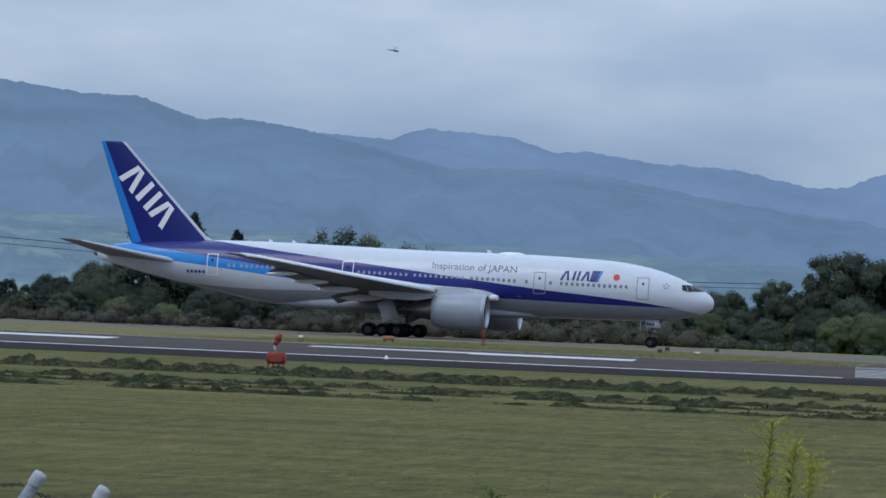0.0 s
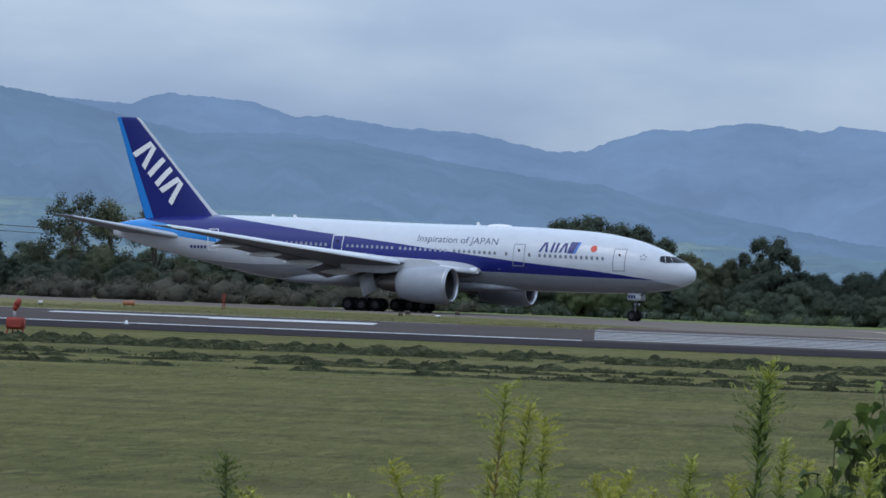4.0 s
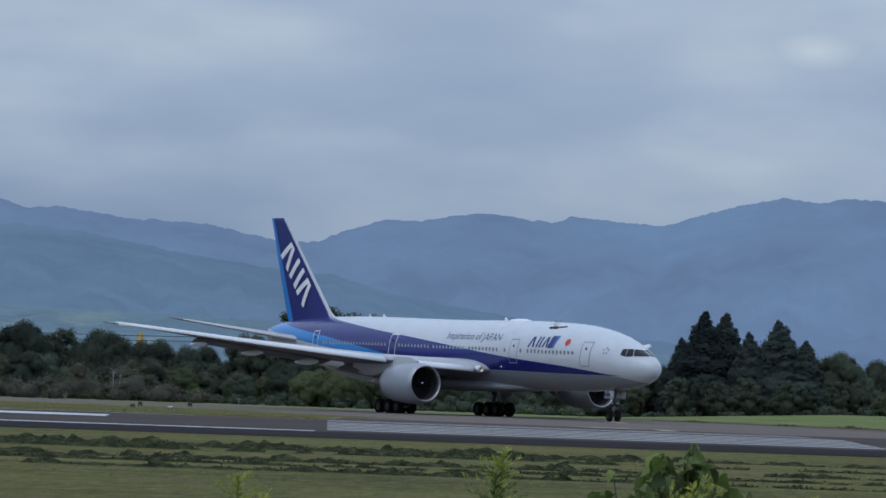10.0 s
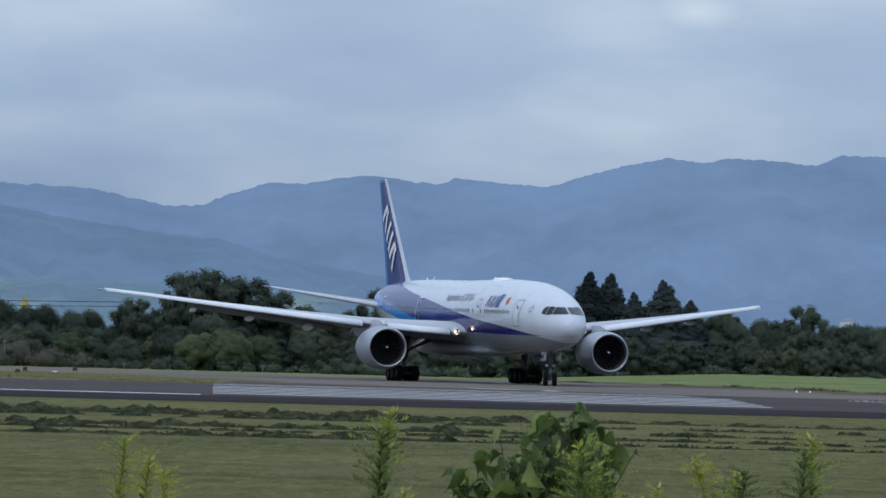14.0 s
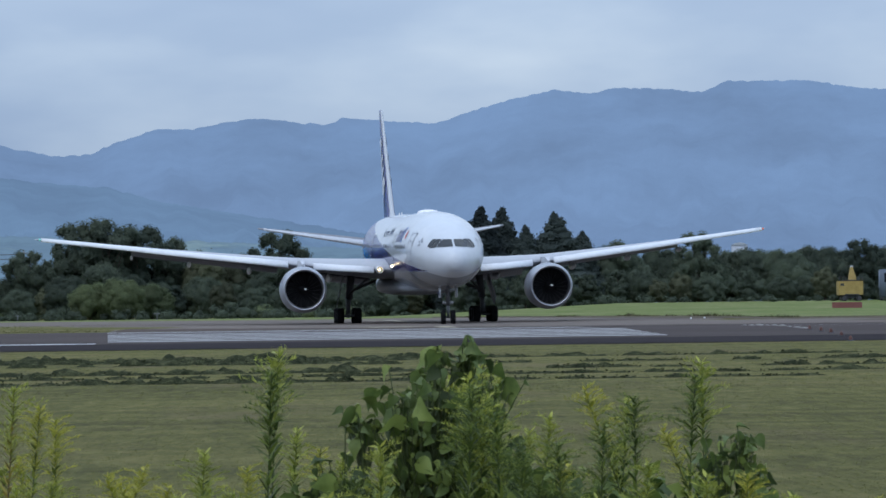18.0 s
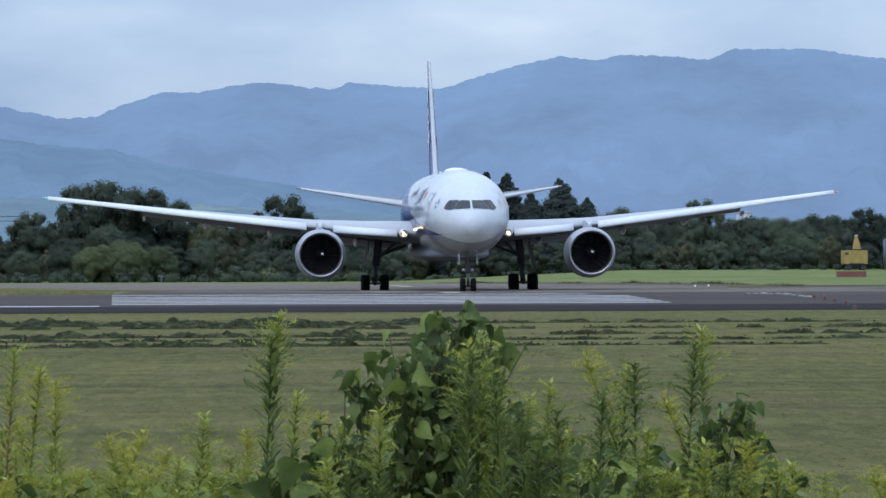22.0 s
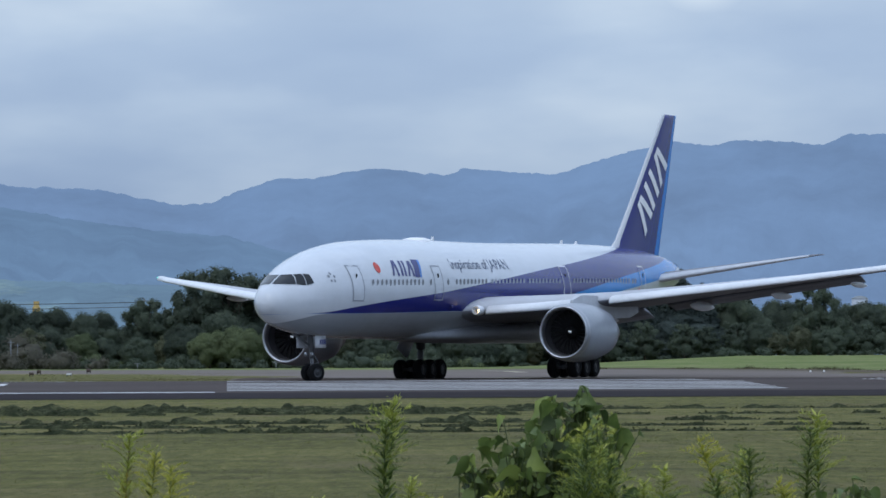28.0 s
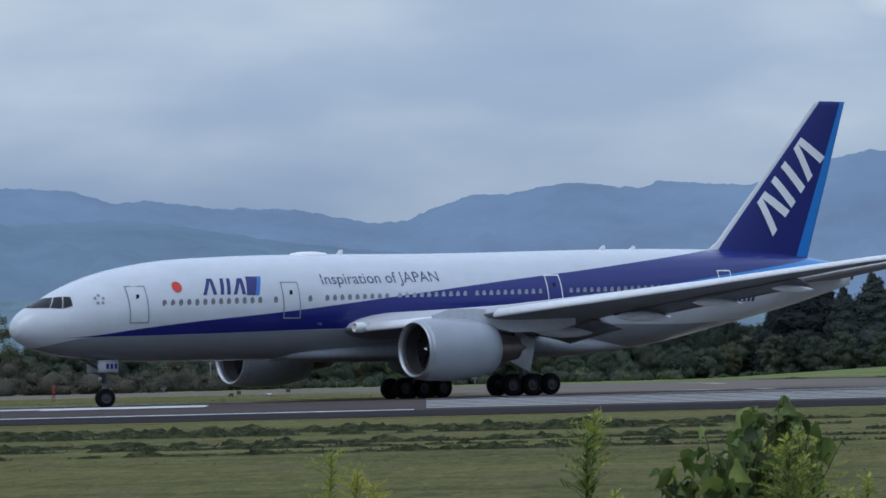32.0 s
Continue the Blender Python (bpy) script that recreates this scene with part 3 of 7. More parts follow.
plane = thing("airliner", "white and blue wide-body twin-engine jet airliner taxiing on the runway pad", "airliner")
stations = [0, 0.02, 0.06, 0.14, 0.25, 0.4, 0.6, 0.9, 1.2, 1.6, 2, 2.5, 3, 3.5, 4, 4.75, 5.5, 6.5, 7.5, 8.7, 10, 11.5, 13] + [13 + 1.5 * i for i in range(1, 19)] + [41.5, 43, 44.5, 46, 48, 50, 52, 54, 56, 58, 59.5, 61, 62, 62.9]
v, f = loft([ring(s) for s in stations], cap1=True)
fuselage = part("fuselage", raw("fuselage", v, f, M_PAINT), None, plane, "white fuselage with dark and bright blue bands")

# cockpit windows, laid round the nose: three panes a side between posts of (s, z) from sill to top
def nose_start(z, y):
    """How far behind the tip the nose reaches half-width y at height z."""
    s = 0.3
    while f_top(s) < z + 0.0005 or side_y(s, z) < y:
        s += 0.0005
    return s


POSTS = [((1.84, 5.70), (2.33, 6.30)), ((2.42, 5.64), (2.74, 6.33)), ((3.02, 5.78), (3.10, 6.30))]
for sd in (1, -1):
    for k in range(3):
        verts, faces = [], []
        for i in range(5):
            h = i / 4
            post = [(p[0] + (q[0] - p[0]) * h, p[1] + (q[1] - p[1]) * h) for p, q in POSTS]
            s1, z1 = post[k]
            if k == 0:
                z0 = 5.74 + 0.54 * h
                s0 = nose_start(z0, 0.05)
            else:
                s0, z0 = post[k - 1][0] + 0.045, post[k - 1][1]
            for j in range(7):
                u = j / 6
                s = s0 + (s1 - s0) * (u * u if k == 0 else u)
                z = min(z0 + (z1 - z0) * u, f_top(s) - 0.0004)
                verts.append((NOSE_X - s + 0.02, sd * (side_y(s, z) + 0.015), z + 0.015))
        for i in range(4):
            for j in range(6):
                q = (i * 7 + j, i * 7 + j + 1, i * 7 + j + 8, i * 7 + j + 7)
                faces.append(q if sd > 0 else q[::-1])
        part("cockpit_window", raw("cockpit_window", verts, faces, M_GLASS), None, plane, "dark cockpit window pane")

# passenger doors with their outlines
DOORS = [(6.78, 1.2), (17.0, 1.2), (36.35, 1.15), (50.3, 1.15)]
for s, w in DOORS:
    for sd in (1, -1):
        z0, z1 = 4.72 + tilt(s), 6.88 + tilt(s)
        d = patch("door", grid_cells(s - w / 2, s + w / 2, z0, z1, 2, 8), plane, M_PAINT, 0.012, (sd,))[0]
        o = 0.035
        verts, faces = [], []
        edge = [(s - w / 2, z0 + (z1 - z0) * i / 8) for i in range(9)] + [(s + w / 2, z1 - (z1 - z0) * i / 8) for i in range(9)]
        inner = [(s - w / 2 + 2 * o, z0 + 2 * o + (z1 - z0 - 4 * o) * i / 8) for i in range(9)] + [(s + w / 2 - 2 * o, z1 - 2 * o - (z1 - z0 - 4 * o) * i / 8) for i in range(9)]
        for (sa, za), (sb, zb) in zip(edge, inner):
            verts += [(NOSE_X - sa, sd * (side_y(sa, za) + 0.02), za), (NOSE_X - sb, sd * (side_y(sb, zb) + 0.02), zb)]
        n = len(edge)
        for i in range(n):
            j = (i + 1) % n
            q = (2 * i, 2 * i + 1, 2 * j + 1, 2 * j)
            faces.append(q if sd > 0 else q[::-1])
        part("door_outline", raw("door_outline", verts, faces, M_WHITE if s > 30 else M_LINEGREY, False), None, d)
        part("door_window", raw("door_window", [(NOSE_X - s + a, sd * (side_y(s, 6.2 + tilt(s)) + 0.03 - 0.01 * abs(b)), 6.2 + tilt(s) + b) for a, b in ((-.1, -.17), (.1, -.17), (.1, .17), (-.1, .17))], [(0, 1, 2, 3)], M_GLASS, False), None, d)

# cabin windows, one mesh shared by all on the round part of the hull
bm = bmesh.new()
bmesh.ops.create_circle(bm, cap_ends=True, radius=0.5, segments=14)
for vv in bm.verts:
    vv.co = Vector((vv.co.x * 0.29, 0.0, vv.co.y * 0.42))
bmesh.ops.recalc_face_normals(bm, faces=bm.faces)
ringv = bmesh.ops.inset_region(bm, faces=list(bm.faces), thickness=0.04)["faces"]
for q in ringv:
    q.material_index = 1
W_MESH = mesh_of("cabin_window", bm, M_CABIN, False)
W_MESH.materials.append(M_WINGFAIR)
# paler panes for the windows on the blue bands
W_PALE = W_MESH.copy()
W_PALE.materials[0] = plain("pale_window_glass", (0.33, 0.35, 0.41), 0.3, 0.0, 0.3, 1.2)
ZW = 5.84
spans = [(8.4, 14.9), (15.9, 16.0), (18.3, 18.4), (19.5, 23.9), (24.7, 29.6), (30.4, 35.2), (37.6, 47.2), (48.0, 48.8)]
for sd in (1, -1):
    for a, b in spans:
        s = a
        while s <= b + 0.05:
            w = part("cabin_window", W_MESH if s < 24.3 else W_PALE, None, plane)
            w.location = (NOSE_X - s, sd * (side_y(s, ZW + tilt(s)) + 0.016), ZW + tilt(s))
            w.rotation_euler = (sd * -0.04, 0, 0)
            s += 0.535


# ---- wings ----
def aerofoil(n=14, thick=0.12):
    """Upper and lower points of a section, chord 1 from the nose back."""
    up, lo = [], []
    for i in range(n + 1):
        q = (1 - math.cos(math.pi * i / n)) / 2
        t = 5 * thick * (0.2969 * math.sqrt(q) - 0.126 * q - 0.3516 * q**2 + 0.2843 * q**3 - 0.1036 * q**4)
        camb = 0.02 * (1 - (2 * q - 0.9) ** 2) if q < 0.95 else 0.0
        up.append((q, t + camb))
        lo.append((q, -t * 0.85 + camb))
    return up[::-1] + lo[1:-1]


def wing_rings(secs):
    """Sections of (y, x of nose, x of tail, z of nose, thickness, twist)."""
    rings = []
    for y, xl, xt, z, th, tw in secs:
        c = xl - xt
        rings.append([(xl - q * c, y, z + t * c - math.tan(radians(tw)) * q * c) for q, t in aerofoil(14, th)])
    return rings


WING = [(0.0, 13.0, -3.4, 4.0, 0.12, 2.0), (3.1, 10.9, -3.4, 4.20, 0.12, 2.0), (6.5, 8.5, -3.2, 4.45, 0.115, 1.6), (10.0, 6.05, -3.1, 4.76, 0.11, 1.2), (15.0, 2.5, -4.6, 5.36, 0.10, 0.6),
        (20.0, -1.1, -6.4, 5.98, 0.09, 0.2), (25.0, -4.7, -8.2, 6.65, 0.085, 0.0), (28.8, -7.45, -9.6, 7.13, 0.085, 0.0), (30.0, -8.75, -10.2, 7.28, 0.08, 0.0), (30.42, -9.7, -10.55, 7.34, 0.07, 0.0)]


def wing_at(y):
    y = abs(y)
    return [float(np.interp(y, [q[0] for q in WING], [q[k] for q in WING])) for k in (1, 2, 3)]


for sd in (1, -1):
    v, f = loft([[(x, sd * y, z) for x, y, z in r] for r in wing_rings(WING)], cap1=True)
    if sd < 0:
        f = [q[::-1] for q in f]
    me = raw("wing", v, f, M_WINGSHADE)
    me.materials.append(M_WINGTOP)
    # upper faces take the lighter grey, lower faces keep the shaded one
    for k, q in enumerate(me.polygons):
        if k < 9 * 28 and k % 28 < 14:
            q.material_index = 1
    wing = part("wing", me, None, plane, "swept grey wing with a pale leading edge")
    # drooped slats: a short inboard one and a long outboard one, and flaps lowered behind
    for span in ((4.2, 6.5, 8.7), (10.6, 15.0, 20.0, 25.0, 28.6, 29.9)):
        rings = []
        for y in span:
            xl, xt, z = wing_at(y)
            k = float(np.interp(y, [3, 10, 29.4], [1.0, 0.9, 0.5]))
            rings.append([(xl + a * k, sd * y, z + h * k) for a, h in ((-0.95, 0.36), (-0.45, 0.34), (-0.05, 0.25), (0.20, 0.10), (0.33, -0.06), (0.36, -0.20), (0.30, -0.29), (0.18, -0.26), (0.0, -0.15), (-0.3, 0.05), (-0.7, 0.2))])
        v, f = loft(rings, cap0=True, cap1=True)
        part("slat", raw("slat", v, f if sd > 0 else [q[::-1] for q in f], M_SLAT), None, wing, "pale grey drooped leading-edge slat")
    for span, ln, drop in (((3.4, 6.5, 9.2), 1.7, 0.62), ((10.9, 15.0, 20.0, 22.6), 1.15, 0.42)):
        rings = []
        for y in span:
            xl, xt, z = wing_at(y)
            c = xl - xt
            tw = float(np.interp(y, [q[0] for q in WING], [q[5] for q in WING]))
            zt = z - math.tan(radians(tw)) * c
            k = ln * float(np.interp(y, [3, 23], [1.1, 0.8]))
            rings.append([(xt + 0.5 + a * k, sd * y, zt - 0.06 + h * drop) for a, h in ((0.1, 0.05), (-0.3, 0.02), (-0.75, -0.4), (-1.25, -1.0), (-0.8, -0.62), (-0.3, -0.32), (0.1, -0.16))])
        v, f = loft(rings, cap0=True, cap1=True)
        part("flap", raw("flap", v, f if sd > 0 else [q[::-1] for q in f], M_WINGSHADE), None, wing, "grey trailing-edge flap, lowered")
    # flap-track fairings
    for y, ln, r in ((6.8, 4.6, 0.30), (13.2, 4.2, 0.25), (18.0, 3.8, 0.21), (22.6, 3.2, 0.16)):
        xl, xt, z = wing_at(y)
        prof = [(0, 0.02), (0.08, 0.45), (0.25, 0.85), (0.5, 1.0), (0.75, 0.8), (0.92, 0.4), (1, 0.05)]
        v, f = lathe([(xt + ln * 0.72 - ln * a, r * q) for a, q in prof], 12)
        zz = z - 0.52 - 0.16 * (r / 0.3)
        v = [(a, sd * y + b * 0.75, zz + c * 1.25 - 0.10 * ((xt + ln * 0.72) - a) / ln) for a, b, c in v]
        part("flap_fairing", raw("flap_fairing", v, f, M_SLAT), None, wing, "pale pod-shaped flap fairing")
    # wing-tip lamp
    bm = bmesh.new()
    bmesh.ops.create_icosphere(bm, subdivisions=2, radius=0.09)
    part("navigation_light", bm, M_GREENGLOW if sd < 0 else M_REDGLOW, wing).location = (-8.75, sd * 30.02, 7.3)
    # landing lamp in the wing root
    bm = bmesh.new()
    bmesh.ops.create_circle(bm, cap_ends=True, radius=0.17, segments=18)
    lamp = part("landing_light", bm, M_LAMP, wing, "glowing landing light in the wing root")
    xl, xt, z = wing_at(3.75)
    lamp.matrix_basis = pose(xl + 0.02, sd * 3.75, z + 0.02, 0, 90, 0)
    # smaller lamp beside it on the hull
    v, f = lathe([(-0.12, 0.02), (-0.08, 0.07), (0.0, 0.095), (0.24, 0.095), (0.24, 0.08), (0.0, 0.08)], 14)
    yl = side_y(NOSE_X - 12.9, 4.5)
    base = part("side_lamp", raw("side_lamp", [(a + 12.9, b + sd * (yl + 0.04), c + 4.5) for a, b, c in v], f, M_BLUE), None, wing, "small lamp at the wing root")
    bm = bmesh.new()
    bmesh.ops.create_circle(bm, cap_ends=True, radius=0.075, segments=14)
    part("lens", bm, M_LAMP2 if sd < 0 else M_CABIN, base).matrix_basis = pose(12.935, sd * (yl + 0.04), 4.5, 0, 90, 0)
    v, f = lathe([(-0.5, 0.1), (-0.3, 0.26), (0.1, 0.32), (0.50, 0.29), (0.56, 0.25), (0.48, 0.23), (0.1, 0.22), (-0.01, 0.02)], 20)
    part("lamp_housing", raw("lamp_housing", [(a + xl, b + sd * 3.75, c + z + 0.02) for a, b, c in v], f, M_SLAT), None, wing, "pale round housing of the landing light")

# wing-to-body fairing
rings = []
for s, w, zt, zb in ((16.5, 0.3, 3.0, 2.6), (18, 1.4, 3.1, 2.45), (20, 2.05, 3.2, 2.36), (24, 2.55, 3.5, 2.28), (30, 2.85, 3.8, 2.26), (36, 2.85, 4.0, 2.28), (40, 2.2, 3.6, 2.40), (43, 1.1, 3.3, 2.66), (45.5, 0.2, 3.3, 3.0)):
    rings.append([(NOSE_X - s, w * math.copysign(abs(math.sin(2 * math.pi * i / 32)) ** 0.7, math.sin(2 * math.pi * i / 32)), (zt + zb) / 2 + (zt - zb) / 2 * math.copysign(abs(math.cos(2 * math.pi * i / 32)) ** 0.7, math.cos(2 * math.pi * i / 32))) for i in range(32)])
v, f = loft(rings, cap0=True, cap1=True)
part("body_fairing", raw("body_fairing", v, f, plain("belly_grey_paint", (0.25, 0.268, 0.30), 0.4)), None, plane, "grey wing-to-body fairing")

# ---- tail ----
def fin_rings(secs):
    rings = []
    for z, xl, xt, th in secs:
        c = xl - xt
        rings.append([(xl - q * c, (t - 0.02 * (1 - (2 * q - 0.9) ** 2) * (q < 0.95)) * c, z) for q, t in aerofoil(12, th)])
    return rings


v, f = loft(fin_rings([(8.0, -17.2, -27.3, 0.095), (8.7, -18.75, -27.55, 0.095), (9.4, -19.85, -27.8, 0.095), (13.5, -23.8, -29.3, 0.10), (18.2, -28.2, -30.95, 0.10), (18.47, -28.5, -31.05, 0.09), (18.54, -28.9, -31.1, 0.05)]), cap1=True)
fin = part("tail_fin", raw("tail_fin", v, f, M_FIN), None, plane, "dark blue tail fin with a bright blue trailing band")
for sd in (1, -1):
    v, f = loft([[(x, sd * y, z) for x, y, z in r] for r in wing_rings([(0.3, -21.0, -29.9, 6.35, 0.09, -4), (1.6, -22.1, -29.9, 6.55, 0.09, -4), (10.4, -29.8, -32.0, 8.20, 0.08, -3), (10.8, -30.5, -32.1, 8.28, 0.07, -3)])], cap1=True)
    if sd < 0:
        f = [q[::-1] for q in f]
    tp = part("tailplane", raw("tailplane", v, f, M_WINGSHADE), None, plane, "grey horizontal tailplane")
    # pale strip along the nose, the edge's highlight put in as colour
    rings = []
    for y, xl, xt, z in ((1.6, -22.1, -29.9, 6.55), (10.4, -29.8, -32.0, 8.20)):
        c = xl - xt
        rings.append([(xl - q * c + 0.012, sd * y, z + t * c * 1.05 + math.copysign(0.012, t) + 0.07 * q * c) for q, t in aerofoil(14, 0.09) if q < 0.11])
    v, f = loft(rings, closed=False)
    part("leading_edge", raw("leading_edge", v, f if sd > 0 else [q[::-1] for q in f], M_WINGFAIR), None, tp, "pale leading edge")
v, f = lathe([(-30.2, 0.34), (-30.9, 0.30), (-31.3, 0.2), (-31.32, 0.12)], 14)
part("tail_cone_exhaust", raw("tail_cone_exhaust", [(a, b * 0.5, c + 7.15) for a, b, c in v], f, M_HOT), None, plane, "dark auxiliary exhaust at the tail cone")

# ---- engines ----
for sd in (1, -1):
    ex, ey, ez = 11.0, sd * 9.68, 2.80
    mv = lambda vs: [(a + ex, b + ey, c + ez) for a, b, c in vs]
    v, f = lathe([(-0.10, 1.64), (-0.35, 1.72), (-0.9, 1.79), (-1.8, 1.83), (-2.8, 1.81), (-3.8, 1.72), (-4.7, 1.58), (-5.3, 1.46), (-5.28, 1.41), (-4.6, 1.39)], 48)
    engine = part("engine_nacelle", raw("engine_nacelle", mv(v), f, M_NACELLE), None, plane, "pale grey engine nacelle")
    v, f = lathe([(-0.45, 1.42), (-0.22, 1.44), (-0.06, 1.49), (0.0, 1.56), (-0.03, 1.61), (-0.12, 1.645), (-0.36, 1.725)], 48)
    part("inlet_lip", raw("inlet_lip", mv(v), f, M_METAL), None, engine, "dull metal inlet lip")
    v, f = lathe([(-0.44, 1.42), (-0.9, 1.40), (-1.6, 1.42), (-1.62, 0.0)], 40)
    part("inlet_duct", raw("inlet_duct", mv(v), f, M_DUCT), None, engine)
    for k in range(22):
        a = 2 * math.pi * k / 22
        verts, faces, b0 = [], [], 0
        for i in range(5):
            r = 0.42 + (1.39 - 0.42) * i / 4
            tw = 0.55 - 0.3 * i / 4
            for e in (-1, 1):
                aa = a + e * (0.16 - 0.03 * i / 4) * 0.8 + 0.14 * i / 4
                verts.append((-1.25 + e * 0.16 * tw, r * math.cos(aa), r * math.sin(aa)))
        for i in range(4):
            faces.append((b0 + 2 * i, b0 + 2 * i + 1, b0 + 2 * i + 3, b0 + 2 * i + 2))
        part("fan_blade", raw("fan_blade", verts, faces, M_FAN), None, engine).location = (ex, ey, ez)
    v, f = lathe([(-0.75, 0.01), (-0.80, 0.10), (-0.95, 0.24), (-1.15, 0.36), (-1.35, 0.43)], 20)
    part("spinner", raw("spinner", mv(v), f, M_FAN), None, engine)
    part("spinner_mark", raw("spinner_mark", mv([(-0.74, 0.04, 0.13), (-0.80, 0.24, 0.08), (-0.78, 0.20, -0.05), (-0.73, 0.03, 0.02)]), [(0, 1, 2, 3)], M_WHITE, False), None, engine, "white spiral mark on the spinner")
    v, f = lathe([(-4.6, 1.05), (-5.5, 0.98), (-6.6, 0.78), (-7.3, 0.68), (-7.25, 0.6), (-6.6, 0.6)], 32)
    part("core_cowl", raw("core_cowl", mv(v), f, M_HOT), None, engine, "burnt metal core exhaust")
    v, f = lathe([(-6.4, 0.5), (-7.4, 0.36), (-8.1, 0.05)], 20)
    part("exhaust_plug", raw("exhaust_plug", mv(v), f, M_HOT), None, engine)
    rings = []
    for x, zb, zt, w in ((9.6, 4.55, 4.68, 0.10), (8.6, 4.5, 4.98, 0.24), (6.6, 4.2, 5.0, 0.28), (4.0, 3.7, 4.75, 0.28), (1.0, 3.75, 4.6, 0.22), (-0.8, 4.1, 4.5, 0.05)):
        rings.append([(x, ey - w, zb), (x, ey + w, zb), (x, ey + w * 0.8, zt + 0.12), (x, ey - w * 0.8, zt + 0.12)])
    v, f = loft(rings, cap0=True, cap1=True)
    part("pylon", raw("pylon", v, f, M_WINGFAIR, False), None, engine, "grey engine pylon")


# ---- landing gear ----
def wheel(parent, x, y, z, r, w):
    """A wheel on a part: tyre with a hub."""
    prof = [(-w / 2, r * 0.55), (-w / 2, r * 0.82), (-w * 0.38, r * 0.95), (-w * 0.15, r), (w * 0.15, r), (w * 0.38, r * 0.95), (w / 2, r * 0.82), (w / 2, r * 0.55)]
    v, f = lathe(prof, 28, "Y")
    t = part("wheel", raw("wheel", v, f, M_TYRE), None, parent, "black rubber tyre")
    t.location = (x, y, z)
    v, f = lathe([(-w * 0.42, 0.02), (-w * 0.42, r * 0.2), (-w * 0.32, r * 0.3), (-w * 0.36, r * 0.5), (-w * 0.47, r * 0.56), (w * 0.47, r * 0.56), (w * 0.36, r * 0.5), (w * 0.32, r * 0.3), (w * 0.42, r * 0.2), (w * 0.42, 0.02)], 20, "Y")
    part("hub", raw("hub", v, f, M_HUB), None, t, "grey metal wheel hub")
    return t


WHEELS = []
nose_gear = new("nose_gear")
nose_gear.parent = plane
nose_gear.location = (25.88, 0, 0)
nose_gear.empty_display_size = 0.3
bm = bmesh.new()
rod(bm, (0, 0, 0.54), (0.05, 0, 1.5), 0.11)
rod(bm, (0.05, 0, 1.4), (0.15, 0, 3.1), 0.17)
rod(bm, (0.0, -0.5, 0.54), (0.0, 0.5, 0.54), 0.09)
rod(bm, (0.12, 0, 2.1), (1.5, 0, 2.95), 0.08)
rod(bm, (-0.14, 0, 0.75), (-0.42, 0, 1.15), 0.05)
rod(bm, (-0.42, 0, 1.15), (-0.1, 0, 1.6), 0.05)
part("strut", bm, M_STRUT, nose_gear, "grey nose gear strut")
for y in (-0.36, 0.36):
    WHEELS.append((wheel(nose_gear, 0, y, 0.54, 0.54, 0.38), 0.54, y, 0.0))
for sd in (-1, 1):
    bm = bmesh.new()
    box(bm, -0.55, 0.8, sd * 0.62 - 0.03, sd * 0.62 + 0.03, 2.0, 2.72, 0.02)
    d = part("gear_door", bm, M_DOORPAINT, plane, "pale nose gear door with dark bars")
    d.location = (25.88, 0, 0)
    bm = bmesh.new()
    for k in range(3):
        box(bm, 0.28 - k * 0.28, 0.08 - k * 0.28, sd * 0.655, sd * 0.665, 2.2, 2.5)
    part("door_marking", bm, M_BLUE, d, "dark bars on the gear door", False)
for y in (-0.28, 0.28):
    bm = bmesh.new()
    rod(bm, (0.22, y, 1.62), (0.30, y, 1.62), 0.13, 0.14, 14)
    part("taxi_lamp", bm, M_METAL, nose_gear, "round taxi lamp on the strut")

for sd in (1, -1):
    gear = new("main_gear")
    gear.parent = plane
    gear.location = (0, sd * 5.49, 0)
    gear.empty_display_size = 0.3
    bm = bmesh.new()
    rod(bm, (0, 0, 0.66), (0.1, -sd * 0.1, 2.2), 0.20, 0.2, 12)
    rod(bm, (0.1, -sd * 0.1, 2.0), (0.25, -sd * 0.35, 4.2), 0.30, 0.3, 12)
    rod(bm, (0.1, -sd * 0.15, 2.6), (0.3, -sd * 2.3, 3.5), 0.12)
    rod(bm, (0.1, -sd * 0.1, 2.4), (2.6, -sd * 1.4, 3.6), 0.10)
    part("strut", bm, M_STRUT, gear, "grey main gear strut and brace")
    bm = bmesh.new()
    box(bm, -1.65, 1.65, -0.14, 0.14, 0.52, 0.82, 0.05)
    for x in (-1.46, 0, 1.46):
        rod(bm, (x, -0.8, 0.66), (x, 0.8, 0.66), 0.09)
    part("truck_beam", bm, M_STRUT, gear)
    for x in (-1.46, 0, 1.46):
        for y in (-0.7, 0.7):
            WHEELS.append((wheel(gear, x, y, 0.66, 0.66, 0.56), 0.66, sd * 5.49 + y, x))
    bm = bmesh.new()
    box(bm, -0.75, 0.85, -0.03, 0.03, -1.2, 0.95, 0.02)
    dd = part("gear_door", bm, M_DOORPAINT, gear, "pale main gear leg door")
    dd.matrix_basis = pose(0.35, sd * 0.6, 2.75, sd * 14, -24, 0)

